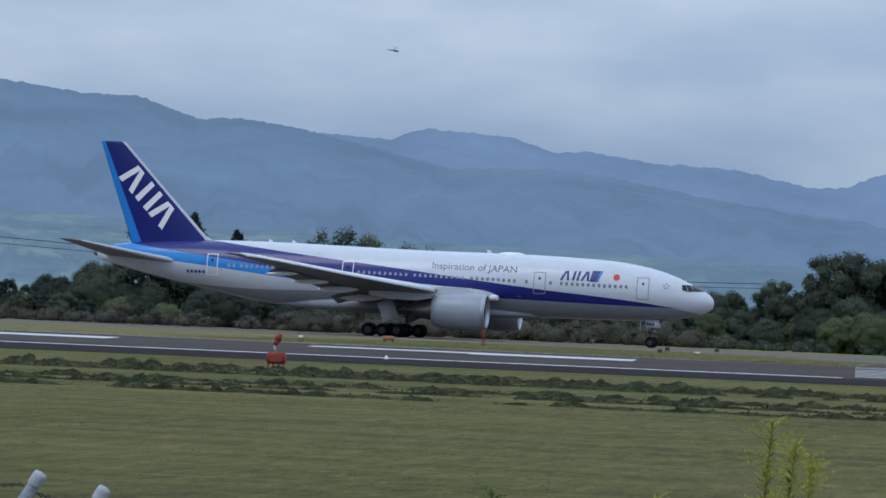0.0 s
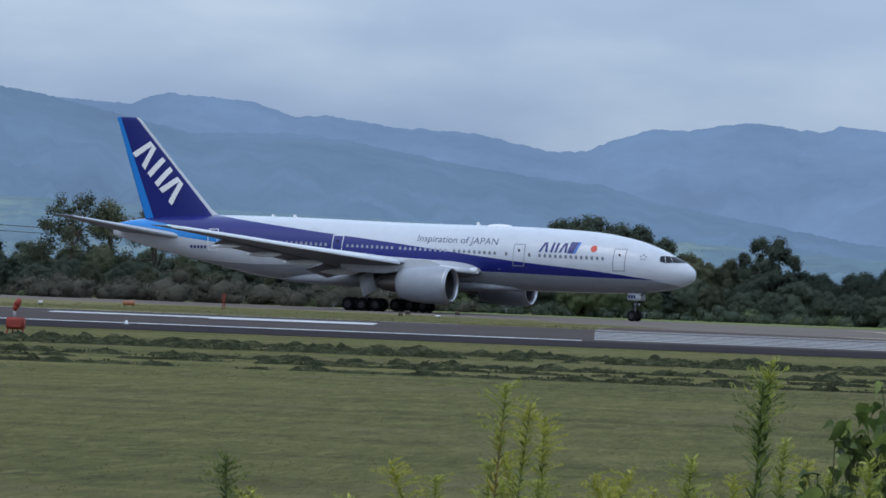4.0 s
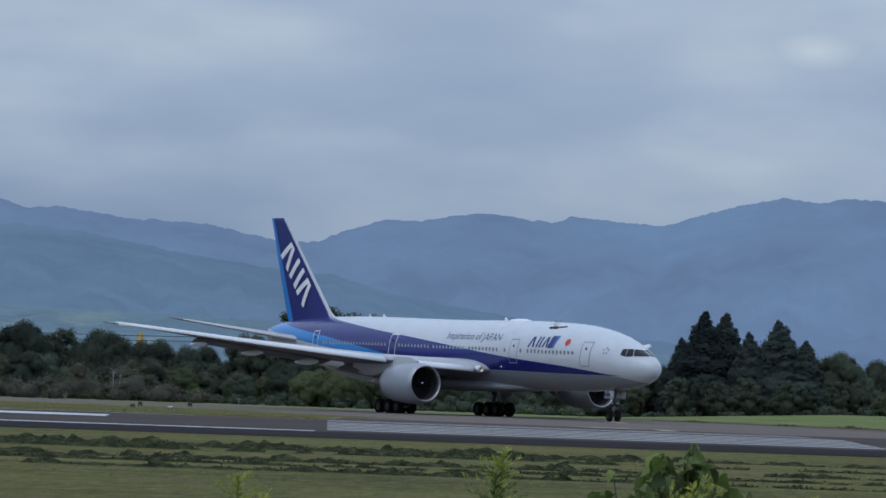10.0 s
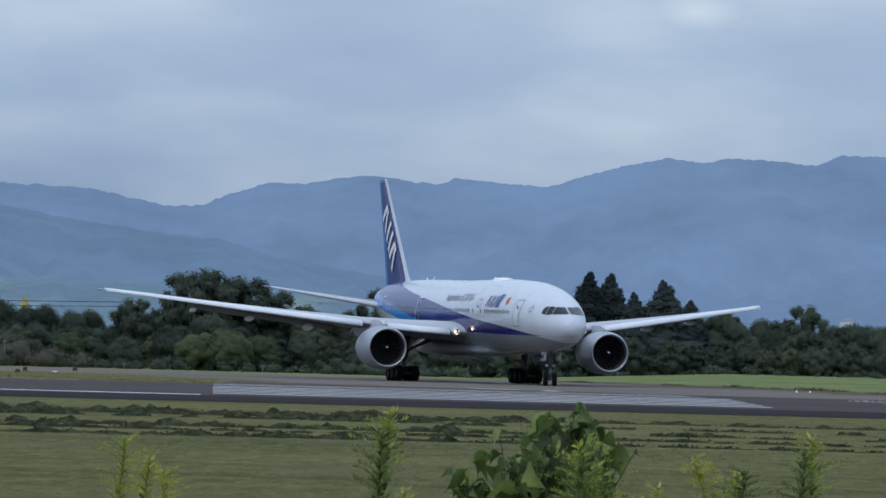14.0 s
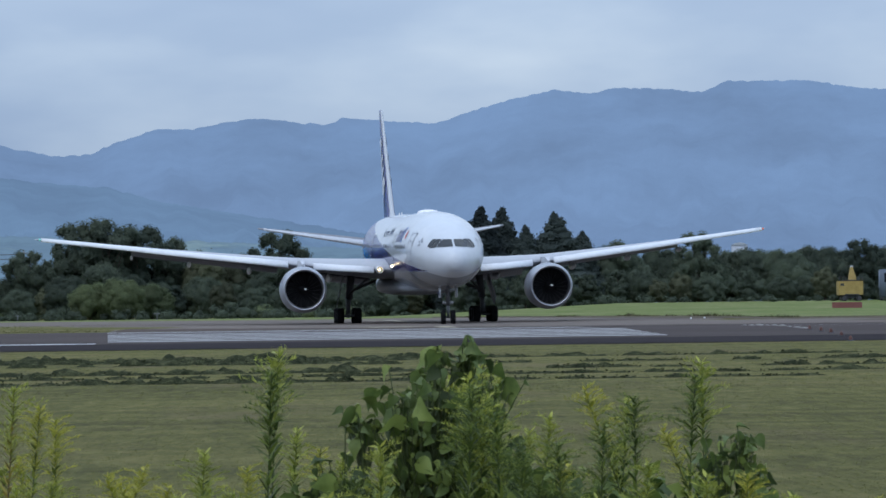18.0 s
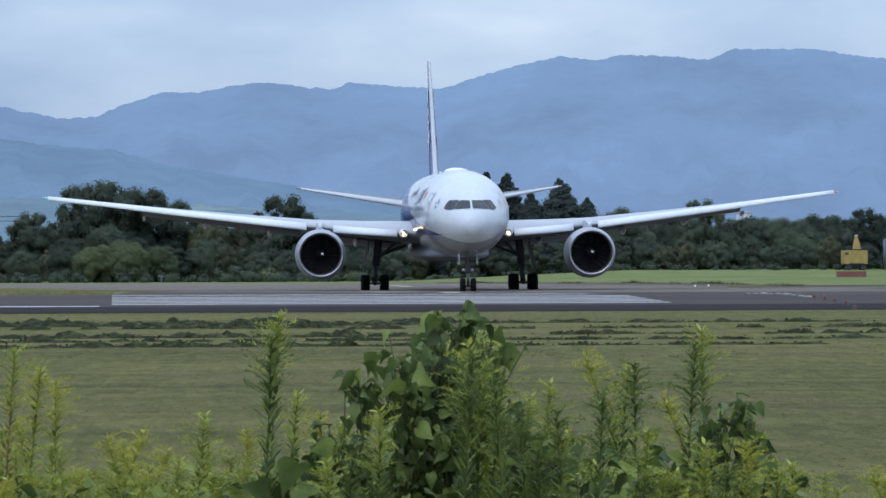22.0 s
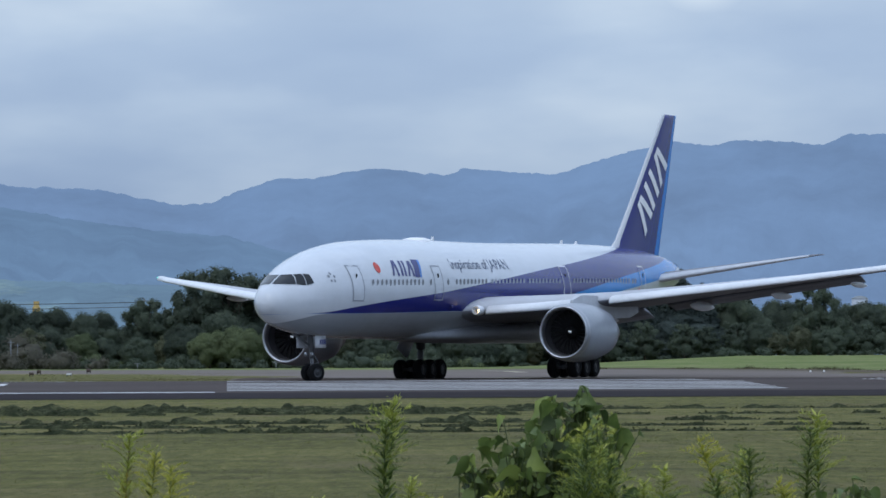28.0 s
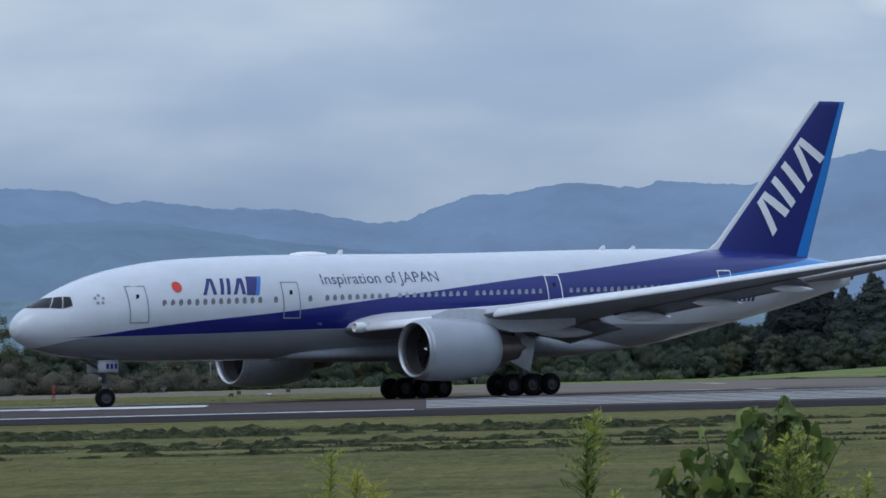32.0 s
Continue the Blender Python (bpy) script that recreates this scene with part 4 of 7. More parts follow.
# ---- roof fittings ----
v, f = lathe([(0, 1.0), (0.10, 0.97), (0.2, 0.85), (0.28, 0.5), (0.31, 0.02)], 24, "Z")
part("satellite_dome", raw("satellite_dome", [(NOSE_X - 20.4 + a * 1.35, b * 0.85, 8.60 + c * 0.95) for a, b, c in v], f, M_WHITE), None, plane, "low white antenna dome on the roof")
for s, h, z in ((22.6, 0.36, 8.64), (42.5, 0.35, 8.86), (44.9, 0.3, 8.88)):
    part("blade_antenna", raw("blade_antenna", [(NOSE_X - s + 0.25, -0.03, z), (NOSE_X - s - 0.25, -0.03, z), (NOSE_X - s - 0.3, -0.01, z + h), (NOSE_X - s - 0.05, -0.01, z + h), (NOSE_X - s + 0.25, 0.03, z), (NOSE_X - s - 0.25, 0.03, z), (NOSE_X - s - 0.3, 0.01, z + h), (NOSE_X - s - 0.05, 0.01, z + h)], [(0, 1, 2, 3), (7, 6, 5, 4), (0, 3, 7, 4), (1, 5, 6, 2), (3, 2, 6, 7)], M_WHITE, False), None, plane)

# ---- painted marks: the red disc, the blue wordmark's plain shapes, the slogan ----
def disc(s, z, r, mat, name, label, lift=0.02, n=20, sides=(1, -1)):
    for sd in sides:
        verts = [(NOSE_X - s, sd * (side_y(s, z) + lift), z)]
        for i in range(n):
            a = 2 * math.pi * i / n
            ss, zz = s + r * math.cos(a), z + r * math.sin(a)
            verts.append((NOSE_X - ss, sd * (side_y(ss, zz) + lift), zz))
        part(name, raw(name, verts, [(0, 1 + i, 1 + (i + 1) % n)[::-sd] for i in range(n)], mat), None, plane, label)


def shape(pts, mat, name, label, sd, lift=0.02, holes=()):
    """A flat painted shape on the flank, from (s, z) corners."""
    (a, b, c, d), n = pts, 6
    verts, faces = [], []
    for i in range(n + 1):
        u = i / n
        for p, q in ((a, d), (b, c)):
            s, z = p[0] + (q[0] - p[0]) * u, p[1] + (q[1] - p[1]) * u
            verts.append((NOSE_X - s, sd * (side_y(s, z) + lift), z))
    for i in range(n):
        q = (2 * i, 2 * i + 1, 2 * i + 3, 2 * i + 2)
        faces.append(q)
    return part(name, raw(name, verts, faces, mat, False), None, plane, label)


disc(9.4, 6.78, 0.32, M_RED, "red_disc", "red disc")
for k in range(5):
    a = 2 * math.pi * k / 5 + 0.3
    disc(4.55 + 0.24 * math.cos(a), 6.12 + 0.24 * math.sin(a), 0.085, M_LINEGREY, "star_mark", "small grey star-shaped mark")
for sd in (1, -1):
    # the wordmark lies along the flank, read from nose to tail on the left and from tail to nose on the right
    base = 11.0 if sd > 0 else 15.0
    dr = 1 if sd > 0 else -1
    k = 0.22
    def cells(us, us2, za, zb):
        return [(base + dr * (us[0] + k * za), 6.30 + za), (base + dr * (us[1] + k * za), 6.30 + za), (base + dr * (us2[1] + k * zb), 6.30 + zb), (base + dr * (us2[0] + k * zb), 6.30 + zb)]
    H = 0.95
    for u, v_ in ((0.0, 0.30), (0.70, 0.42), (1.18, 1.18), (1.62, 1.62), (2.05, 2.34), (2.66, 2.44)):
        shape(cells((u, u + 0.24), (v_, v_ + 0.24), 0, H), M_BLUE, "wordmark_shape", "plain dark blue wordmark bar", sd)
    shape(cells((2.95, 3.55), (2.95, 3.75), -0.05, 1.05), M_BLUE, "wordmark_block", "slanted blue block", sd)
    shape(cells((3.57, 3.80), (3.77, 4.0), -0.05, 1.05), M_BRIGHT, "wordmark_block", "slanted bright blue block", sd)


def lettering(txt, size, mat, name, label):
    """The slogan in the built-in letters, wrapped on both flanks."""
    for sd in (1, -1):
        cu = bpy.data.curves.new(name, "FONT")
        cu.body, cu.size, cu.extrude = txt, size, 0.0
        ob = bpy.data.objects.new(name, cu)
        scene.collection.objects.link(ob)
        me = bpy.data.meshes.new_from_object(ob)
        bpy.data.objects.remove(ob)
        xs = [q.co.x for q in me.vertices]
        wide = max(xs) - min(xs)
        for q in me.vertices:
            u = q.co.x - min(xs)
            s = (19.35 + u * 8.5 / wide) if sd > 0 else (27.85 - u * 8.5 / wide)
            z = 6.84 + 0.014 * (s - 19.35) + q.co.y
            q.co = (NOSE_X - s, sd * (side_y(s, z) + 0.022), z)
        me.materials.clear()
        me.materials.append(mat)
        part(name, me, None, plane, label)["kind"] = "stuff"


lettering("Inspiration of JAPAN", 0.92, M_SLOGAN, "slogan_lettering", "grey slogan lettering")
# registration, as plain bars
for sd in (1, -1):
    for k in range(5):
        s0 = 51.1 + k * 0.42
        shape([(s0, 5.55), (s0 + 0.26, 5.55), (s0 + 0.26, 5.84), (s0, 5.84)], M_BLUE, "registration_bar", "small dark bar", sd)
disc(49.35, 5.95, 0.09, M_RED, "red_dot", "small red dot")

# the fin's white wordmark, as plain slanted shapes on both sides, in a band along its leading edge
def fin_point(u, w, sd):
    """u up along the leading edge, w aft from it, on the fin's flank."""
    x, z = -21.75 - 0.682 * u - 0.732 * w, 11.3 + 0.732 * u - 0.682 * w
    xl = float(np.interp(z, [8.7, 9.4, 13.5, 18.2], [-18.75, -19.85, -23.8, -28.2]))
    xt = float(np.interp(z, [8.7, 9.4, 13.5, 18.2], [-27.55, -27.8, -29.3, -30.95]))
    q = min(0.98, max(0.02, (xl - x) / (xl - xt)))
    t = 0.5 * (0.2969 * math.sqrt(q) - 0.126 * q - 0.3516 * q**2 + 0.2843 * q**3 - 0.1036 * q**4) * (xl - xt)
    return (x, sd * (t + 0.03), z)


def fin_shape(a, b, c, d, sd):
    verts, faces, n = [], [], 5
    for i in range(n + 1):
        k = i / n
        for p, q in ((a, d), (b, c)):
            verts.append(fin_point(p[0] + (q[0] - p[0]) * k, p[1] + (q[1] - p[1]) * k, sd))
    for i in range(n):
        faces.append((2 * i, 2 * i + 1, 2 * i + 3, 2 * i + 2))
    part("fin_wordmark_shape", raw("fin_wordmark_shape", verts, faces, M_WHITE, False), None, fin, "plain white wordmark shape")


for sd in (1, -1):
    for foot, top_ in ((0.58, 1.38), (2.26, 1.84), (3.08, 3.20), (4.38, 4.50), (5.38, 6.16), (7.06, 6.62)):
        fin_shape((top_, 0.56), (top_ + 0.54, 0.56), (foot + 0.60, 2.92), (foot, 2.92), sd)

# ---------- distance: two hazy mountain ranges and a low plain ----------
def hazy(name, base, haze_col, amount, fields=None):
    """Forested slopes far off, the blue haze before them put in as emission; pale fields and clearings where given."""
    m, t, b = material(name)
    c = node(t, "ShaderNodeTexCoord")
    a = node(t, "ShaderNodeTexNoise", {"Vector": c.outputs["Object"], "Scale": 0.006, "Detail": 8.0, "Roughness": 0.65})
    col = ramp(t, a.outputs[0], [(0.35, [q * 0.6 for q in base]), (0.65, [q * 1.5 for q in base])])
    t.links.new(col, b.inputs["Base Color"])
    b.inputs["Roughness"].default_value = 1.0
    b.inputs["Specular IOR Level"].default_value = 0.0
    # the haze colour is emitted by the slopes, mottled a little
    glowc = ramp(t, a.outputs[0], [(0.3, [q * 0.90 for q in haze_col]), (0.7, [q * 1.10 for q in haze_col])])
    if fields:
        # fields and woods lie in the emission too, already tinted by haze
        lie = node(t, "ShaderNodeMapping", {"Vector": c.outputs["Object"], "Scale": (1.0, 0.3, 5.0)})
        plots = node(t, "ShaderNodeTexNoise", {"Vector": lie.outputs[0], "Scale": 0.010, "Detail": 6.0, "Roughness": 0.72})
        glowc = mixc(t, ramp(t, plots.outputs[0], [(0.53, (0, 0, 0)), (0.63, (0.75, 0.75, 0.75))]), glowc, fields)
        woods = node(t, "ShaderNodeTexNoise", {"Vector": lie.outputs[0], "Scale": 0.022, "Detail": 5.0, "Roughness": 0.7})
        glowc = mixc(t, ramp(t, woods.outputs[0], [(0.54, (0, 0, 0)), (0.66, (0.55, 0.55, 0.55))]), glowc, [q * 0.72 for q in haze_col])
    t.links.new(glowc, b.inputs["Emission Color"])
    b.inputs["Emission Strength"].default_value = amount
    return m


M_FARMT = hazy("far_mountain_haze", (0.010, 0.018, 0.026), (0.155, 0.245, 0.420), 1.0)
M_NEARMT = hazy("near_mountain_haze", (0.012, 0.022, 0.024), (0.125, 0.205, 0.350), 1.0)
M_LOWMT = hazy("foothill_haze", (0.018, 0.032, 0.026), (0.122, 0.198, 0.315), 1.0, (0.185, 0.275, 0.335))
FAR_RIDGE = [(-34, 300), (-24, 350), (-17, 330), (-12, 318), (-10.9, 326), (-9.8, 319), (-9.6, 332), (-9.3, 341), (-8.2, 332), (-7.6, 307), (-7.2, 313), (-6.3, 296), (-5.2, 291), (-4.2, 264), (-3.7, 266), (-3.4, 285), (-2.8, 310), (-2.4, 309), (-1.5, 328), (-0.6, 314), (-0.3, 326), (0.9, 314), (1.3, 332), (2.0, 358), (2.5, 371), (3.0, 364), (3.3, 373), (3.9, 371), (4.5, 363), (4.8, 383), (5.9, 381), (6.6, 366), (9, 350), (14, 380), (22, 320), (34, 300)]
NEAR_RIDGE = [(-34, 330), (-22, 420), (-15, 395), (-14, 378), (-13.2, 376), (-12.4, 341), (-11.8, 345), (-11, 331), (-9.8, 296), (-9, 272), (-7.7, 279), (-6.9, 270), (-5.5, 237), (-4.4, 218), (-3.4, 206), (-2.8, 182), (-1.8, 160), (0, 120), (4, 80), (12, 60), (34, 40)]
LOW_RIDGE = [(-34, 120), (-20, 190), (-14.5, 165), (-12, 150), (-9, 140), (-6, 130), (-2, 110), (3, 70), (6, 66), (12, 90), (34, 60)]


def mountain(name, ridge, far, near, mat, rough, label, seed):
    """A range as a sheet that climbs from its foot to a ridge line."""
    az = np.radians(np.arange(-34, 34.01, 0.03))
    el = np.interp(np.degrees(az), [q[0] for q in ridge], [q[1] for q in ridge])
    rows = 16
    verts, faces = [], []
    for k in range(rows + 1):
        u = k / rows
        for i, a in enumerate(az):
            dist = near + (far - near) * u
            q = Vector((math.degrees(a) * 1.1, u * 3.0, seed))
            crag = noise.fractal(q * 1.6, 1.0, 2.0, 5) * rough
            top = EYE[2] + (el[i] + noise.fractal(Vector((math.degrees(a) * 5, seed, 0)), 1.0, 2.0, 4) * 3.0 + noise.noise(Vector((math.degrees(a) * 16, seed, 4))) * 1.6) / 7579 * far
            z = -2 + (top + 2) * (u ** 1.25) + crag * math.sin(math.pi * u) * 20
            verts.append((dist * math.sin(a), dist * math.cos(a), z))
    n = len(az)
    for k in range(rows):
        for i in range(n - 1):
            faces.append((k * n + i, k * n + i + 1, (k + 1) * n + i + 1, (k + 1) * n + i))
    return tagged(new(name, raw(name, verts, faces, mat)), label, "mountains", kind="structure")


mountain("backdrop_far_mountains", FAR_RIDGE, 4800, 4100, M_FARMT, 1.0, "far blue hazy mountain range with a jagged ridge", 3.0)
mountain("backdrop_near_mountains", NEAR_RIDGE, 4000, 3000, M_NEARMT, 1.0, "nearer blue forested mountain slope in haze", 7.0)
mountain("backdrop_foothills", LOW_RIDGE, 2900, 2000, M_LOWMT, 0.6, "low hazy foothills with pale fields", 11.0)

# ---------- trees ----------
def leafy(name, lo, mid, hi):
    """Foliage far off: muted greens that vary softly, with light let through the leaves."""
    m = surface(name, [(0.3, lo), (0.5, mid), (0.72, hi)], 0.35, 0.9, 0.0, 4.0, island=0.07, spec=0.03)
    t = m.node_tree
    b = t.nodes["Principled BSDF"]
    # each tree has its own depth of green
    own = node(t, "ShaderNodeObjectInfo")
    shade = ramp(t, own.outputs["Random"], [(0.0, (0.62, 0.64, 0.68)), (0.5, (0.92, 0.92, 0.92)), (1.0, (1.22, 1.22, 1.16))])
    src_ = b.inputs["Base Color"].links[0].from_socket
    mul = node(t, "ShaderNodeMix")
    mul.data_type, mul.blend_type = "RGBA", "MULTIPLY"
    mul.inputs[0].default_value = 1.0
    t.links.new(src_, mul.inputs[6])
    t.links.new(shade, mul.inputs[7])
    t.links.new(mul.outputs[2], b.inputs["Base Color"])
    tr = node(t, "ShaderNodeBsdfTranslucent")
    t.links.new(b.inputs["Base Color"].links[0].from_socket, tr.inputs["Color"])
    mx = node(t, "ShaderNodeMixShader", {"Fac": 0.4})
    t.links.new(b.outputs[0], mx.inputs[1])
    t.links.new(tr.outputs[0], mx.inputs[2])
    t.links.new(mx.outputs[0], t.nodes["Material Output"].inputs["Surface"])
    return m


# tree greens are greyed and lightened, with some haze put into the colour
M_LEAF = [leafy("dark_leaves", (0.067, 0.083, 0.068), (0.095, 0.118, 0.088), (0.137, 0.163, 0.114)),
          leafy("olive_leaves", (0.089, 0.098, 0.068), (0.125, 0.135, 0.088), (0.170, 0.180, 0.114)),
          leafy("conifer_needles", (0.042, 0.053, 0.053), (0.058, 0.073, 0.071), (0.083, 0.100, 0.090)),
          leafy("light_leaves", (0.119, 0.141, 0.082), (0.164, 0.196, 0.104), (0.217, 0.259, 0.133))]
M_BARK = surface("bark", [(0.3, (0.05, 0.04, 0.032)), (0.7, (0.13, 0.11, 0.09))], 2.0, 0.95, 0.5, 8.0)


_b = bmesh.new()
bmesh.ops.create_icosphere(_b, subdivisions=2, radius=1.0)
BALL_V = np.array([q.co[:] for q in _b.verts])
BALL_F = [tuple(q.index for q in p.verts) for p in _b.faces]
_b.free()


def leaf_cloud(clumps, size, rng, core=0.0, turn=0.7, heart=None):
    """Small leaf cards scattered over clumps of (centre, radii, count), facing outwards on the whole, also from the crown's heart where given; a lumpy inner mass where core is given."""
    verts, faces = [], []
    for (cx, cy, cz), (rx, ry, rz), n in clumps:
        c0, rr = np.array((cx, cy, cz)), np.array((rx, ry, rz))
        if core:
            k = len(verts)
            bump = 1 + 0.16 * rng.normal(size=(len(BALL_V), 1))
            verts += list(c0 + BALL_V * rr * core * bump)
            faces += [(p + k, q + k, r + k) for p, q, r in BALL_F]
        p = rng.normal(size=(n, 3))
        p /= np.linalg.norm(p, axis=1)[:, None]
        c = c0 + p * rr * (rng.uniform(0.35, 1.12, (n, 1)) if not core else rng.uniform(0.66, 1.16, (n, 1)))
        out = p + rng.normal(size=(n, 3)) * turn
        if heart is not None:
            away = c - np.array(heart)
            out = 0.55 * p + 0.8 * away / (np.linalg.norm(away, axis=1)[:, None] + 1e-9) + rng.normal(size=(n, 3)) * turn
        out /= np.linalg.norm(out, axis=1)[:, None] + 1e-9
        a = np.cross(out, rng.normal(size=(n, 3)))
        a /= np.linalg.norm(a, axis=1)[:, None] + 1e-9
        b = np.cross(out, a)
        s = size * rng.uniform(0.5, 1.4, (n, 1))
        k = len(verts)
        quad = np.stack([c - a * s, c - b * s * 0.6, c + a * s, c + b * s * 0.6 + out * s * 0.2], 1).reshape(-1, 3)
        verts += list(quad)
        faces += [(k + 4 * i, k + 4 * i + 1, k + 4 * i + 2, k + 4 * i + 3) for i in range(n)]
    return verts, faces


def trunk_mesh(h, r, limbs, rng, name="trunk"):
    bm = bmesh.new()
    pts = [Vector((0, 0, -0.3))]
    for i in range(1, 6):
        pts.append(Vector((rng.normal() * 0.12 * i / 3, rng.normal() * 0.12 * i / 3, h * i / 5)))
    for i in range(5):
        rod(bm, pts[i], pts[i + 1], r * (1 - 0.16 * i), r * (1 - 0.16 * (i + 1)), 8, False)
    for c in limbs:
        k = rng.integers(2, 5)
        rod(bm, pts[k], Vector(c), r * 0.35, r * 0.1, 6, False)
    return mesh_of(name, bm, M_BARK)


def broadleaf(h, wide, mat, seed, dense=1.0, open_=0.0, full=True):
    rng = np.random.default_rng(seed)
    top = thing("tree", "", "tree")
    clumps = []
    for i in range(int((34 if open_ else 78) * dense) + 6):
        a, q, z = rng.uniform(0, 6.28), rng.uniform(0, 1) ** 0.5, rng.uniform(0.2 + 0.2 * open_, 0.95)
        if full and not open_:
            # a full rounded crown: clumps side by side over a dome
            up = rng.uniform(-0.75, 0.97)
            lean = math.sqrt(1 - up * up) * wide * rng.uniform(0.62, 0.93)
            r = wide * rng.uniform(0.10, 0.30)
            clumps.append(((lean * math.cos(a), lean * math.sin(a), h * (0.44 + 0.42 * up * rng.uniform(0.85, 1.04))), (r, r, r * rng.uniform(0.7, 1.1)), int(r * r * 620) + 30))
            continue
        spread = wide * (1 - (max(0, z - 0.45) * 1.45) ** 2) * (0.6 + 0.4 * min(1, z * 2.5))
        r = wide * rng.uniform(0.12, 0.30) * (1.15 - 0.45 * z)
        clumps.append(((q * spread * 0.95 * math.cos(a), q * spread * 0.95 * math.sin(a), z * h - 0.2 * r), (r * rng.uniform(0.8, 1.3), r * rng.uniform(0.8, 1.3), r * rng.uniform(0.7, 1.35)), int(r * r * 420) + 25))
    if full and not open_:
        clumps.append(((0, 0, h * 0.45), (wide * 0.95, wide * 0.95, h * 0.46), 200))
    v, f = leaf_cloud(clumps, 0.12, rng, 0.0 if open_ else 0.66, 0.32, (0, 0, h * 0.4))
    part("crown", raw("crown", v, f, mat), None, top)["kind"] = "stuff"
    part("trunk", trunk_mesh(h * 0.75, h * 0.022 + 0.06, [c[0] for c in clumps[:9]], rng), None, top)
    return top


def conifer(h, wide, seed):
    rng = np.random.default_rng(seed)
    top = thing("conifer", "", "tree")
    clumps = []
    n = int(h * 4.5)
    for i in range(n):
        z = 0.06 + 0.93 * i / n
        spread = 1.22 * wide * (1 - z) ** 0.82 * rng.uniform(0.7, 1.2) + 0.04
        for k in range(5 if z < 0.8 else 3):
            a = rng.uniform(0, 6.28)
            r = spread * 0.48
            clumps.append(((spread * 0.6 * math.cos(a), spread * 0.6 * math.sin(a), z * h), (r + 0.05, r + 0.05, 0.34 + 0.32 * r), int(24 + 90 * r)))
    v, f = leaf_cloud(clumps, 0.12, rng, 0.72, 0.45, (0, 0, h * 0.25))
    part("crown", raw("crown", v, f, M_LEAF[2], False), None, top)["kind"] = "stuff"
    part("trunk", trunk_mesh(h * 0.95, h * 0.018 + 0.05, [], rng), None, top)
    return top


def polar(az, dist):
    x, y = dist * math.sin(radians(az)), dist * math.cos(radians(az))
    return x, y, height(x, y)


KINDS = {
    "broad_a": (broadleaf(10.0, 4.2, M_LEAF[0], 1, 0.9, 0.0, False), "dark green broadleaf tree at the airfield's edge"),
    "broad_b": (broadleaf(10.0, 5.0, M_LEAF[0], 2, 1.2), "dense dark broadleaf tree with a rounded crown"),
    "broad_c": (broadleaf(10.0, 3.4, M_LEAF[1], 3, 0.9), "olive green broadleaf tree"),
    "open_a": (broadleaf(10.0, 4.6, M_LEAF[1], 4, 0.55, 1.0), "thin open-crowned tree with gaps against the hills"),
    "light_a": (broadleaf(10.0, 5.2, M_LEAF[3], 5, 1.3), "lighter green bushy tree"),
    "cone_a": (conifer(10.0, 3.4, 6), "tall dark conifer at the airfield's edge"),
    "cone_b": (conifer(10.0, 4.3, 7), "broad dark conifer at the airfield's edge"),
}
# feature trees: kind, azimuth in degrees, distance, elevation of the tip in 1/7579 of the distance
TREES = [("light_a", -3.72, 475, 46), ("light_a", -3.3, 473, 55), ("light_a", -2.9, 476, 44), ("cone_a", 1.5, 492, 168), ("cone_a", 1.78, 496, 166), ("cone_a", 2.1, 490, 134), ("cone_b", 2.5, 492, 156), ("cone_a", 1.2, 500, 120), ("cone_b", 2.85, 498, 122),
         ("broad_a", -3.8, 500, 148), ("broad_a", -3.45, 498, 155), ("broad_a", -3.05, 500, 143), ("broad_a", -2.7, 504, 122), ("broad_a", -1.2, 500, 129), ("broad_c", -2.2, 500, 108), ("broad_c", -1.7, 502, 100),
         ("cone_a", -12.4, 505, 176), ("cone_a", -11.8, 508, 149), ("open_a", -10.5, 500, 160), ("open_a", -10.0, 502, 150), ("open_a", -9.4, 503, 136), ("broad_a", -12.9, 500, 150), ("broad_b", -14.2, 500, 62), ("broad_b", -13.6, 497, 90),
         ("broad_b", -8.4, 500, 108), ("broad_b", -7.6, 502, 119), ("broad_a", -7.1, 505, 99), ("broad_b", -6.5, 500, 108), ("broad_b", -5.9, 503, 92), ("broad_b", -5.3, 500, 85), ("broad_a", -4.6, 500, 100),
         ("broad_b", -0.6, 500, 78), ("broad_b", 0.0, 503, 80), ("broad_b", 0.5, 500, 90), ("broad_a", 0.95, 505, 70), ("broad_b", 3.3, 500, 112), ("broad_b", 3.9, 505, 100), ("broad_a", 4.4, 500, 118), ("broad_b", 4.75, 507, 90), ("broad_b", 5.3, 506, 92), ("broad_b", 6.3, 507, 95), ("broad_b", 6.95, 507, 95), ("broad_b", 5.0, 503, 95), ("broad_b", 5.6, 500, 92), ("broad_b", 6.0, 505, 98), ("broad_a", 6.6, 500, 101), ("broad_b", 7.3, 503, 96), ("broad_b", 8.0, 500, 104), ("broad_b", 8.8, 505, 92)]
_rng = np.random.default_rng(21)
for az in np.arange(-16.6, 10, 0.36):
    kind = ("broad_a", "broad_b", "broad_c", "light_a", "broad_b", "broad_b", "broad_b", "broad_c", "broad_b")[_rng.integers(0, 9)]
    if 0.9 < az < 3.3:
        kind = "broad_a"
    TREES.append((kind, float(az + _rng.uniform(-0.14, 0.14)), float(_rng.uniform(474, 488)), float(_rng.uniform(34, 62) - (22 if az < -12.6 else 0))))
for az in np.arange(-16.6, 10, 0.3):
    top_ = 45 if az < -12.6 else 66
    TREES.append((("broad_a", "broad_b")[_rng.integers(0, 2)], float(az + _rng.uniform(-0.15, 0.15)), float(_rng.uniform(506, 520)), float(_rng.uniform(top_ - 12, top_ + 12))))
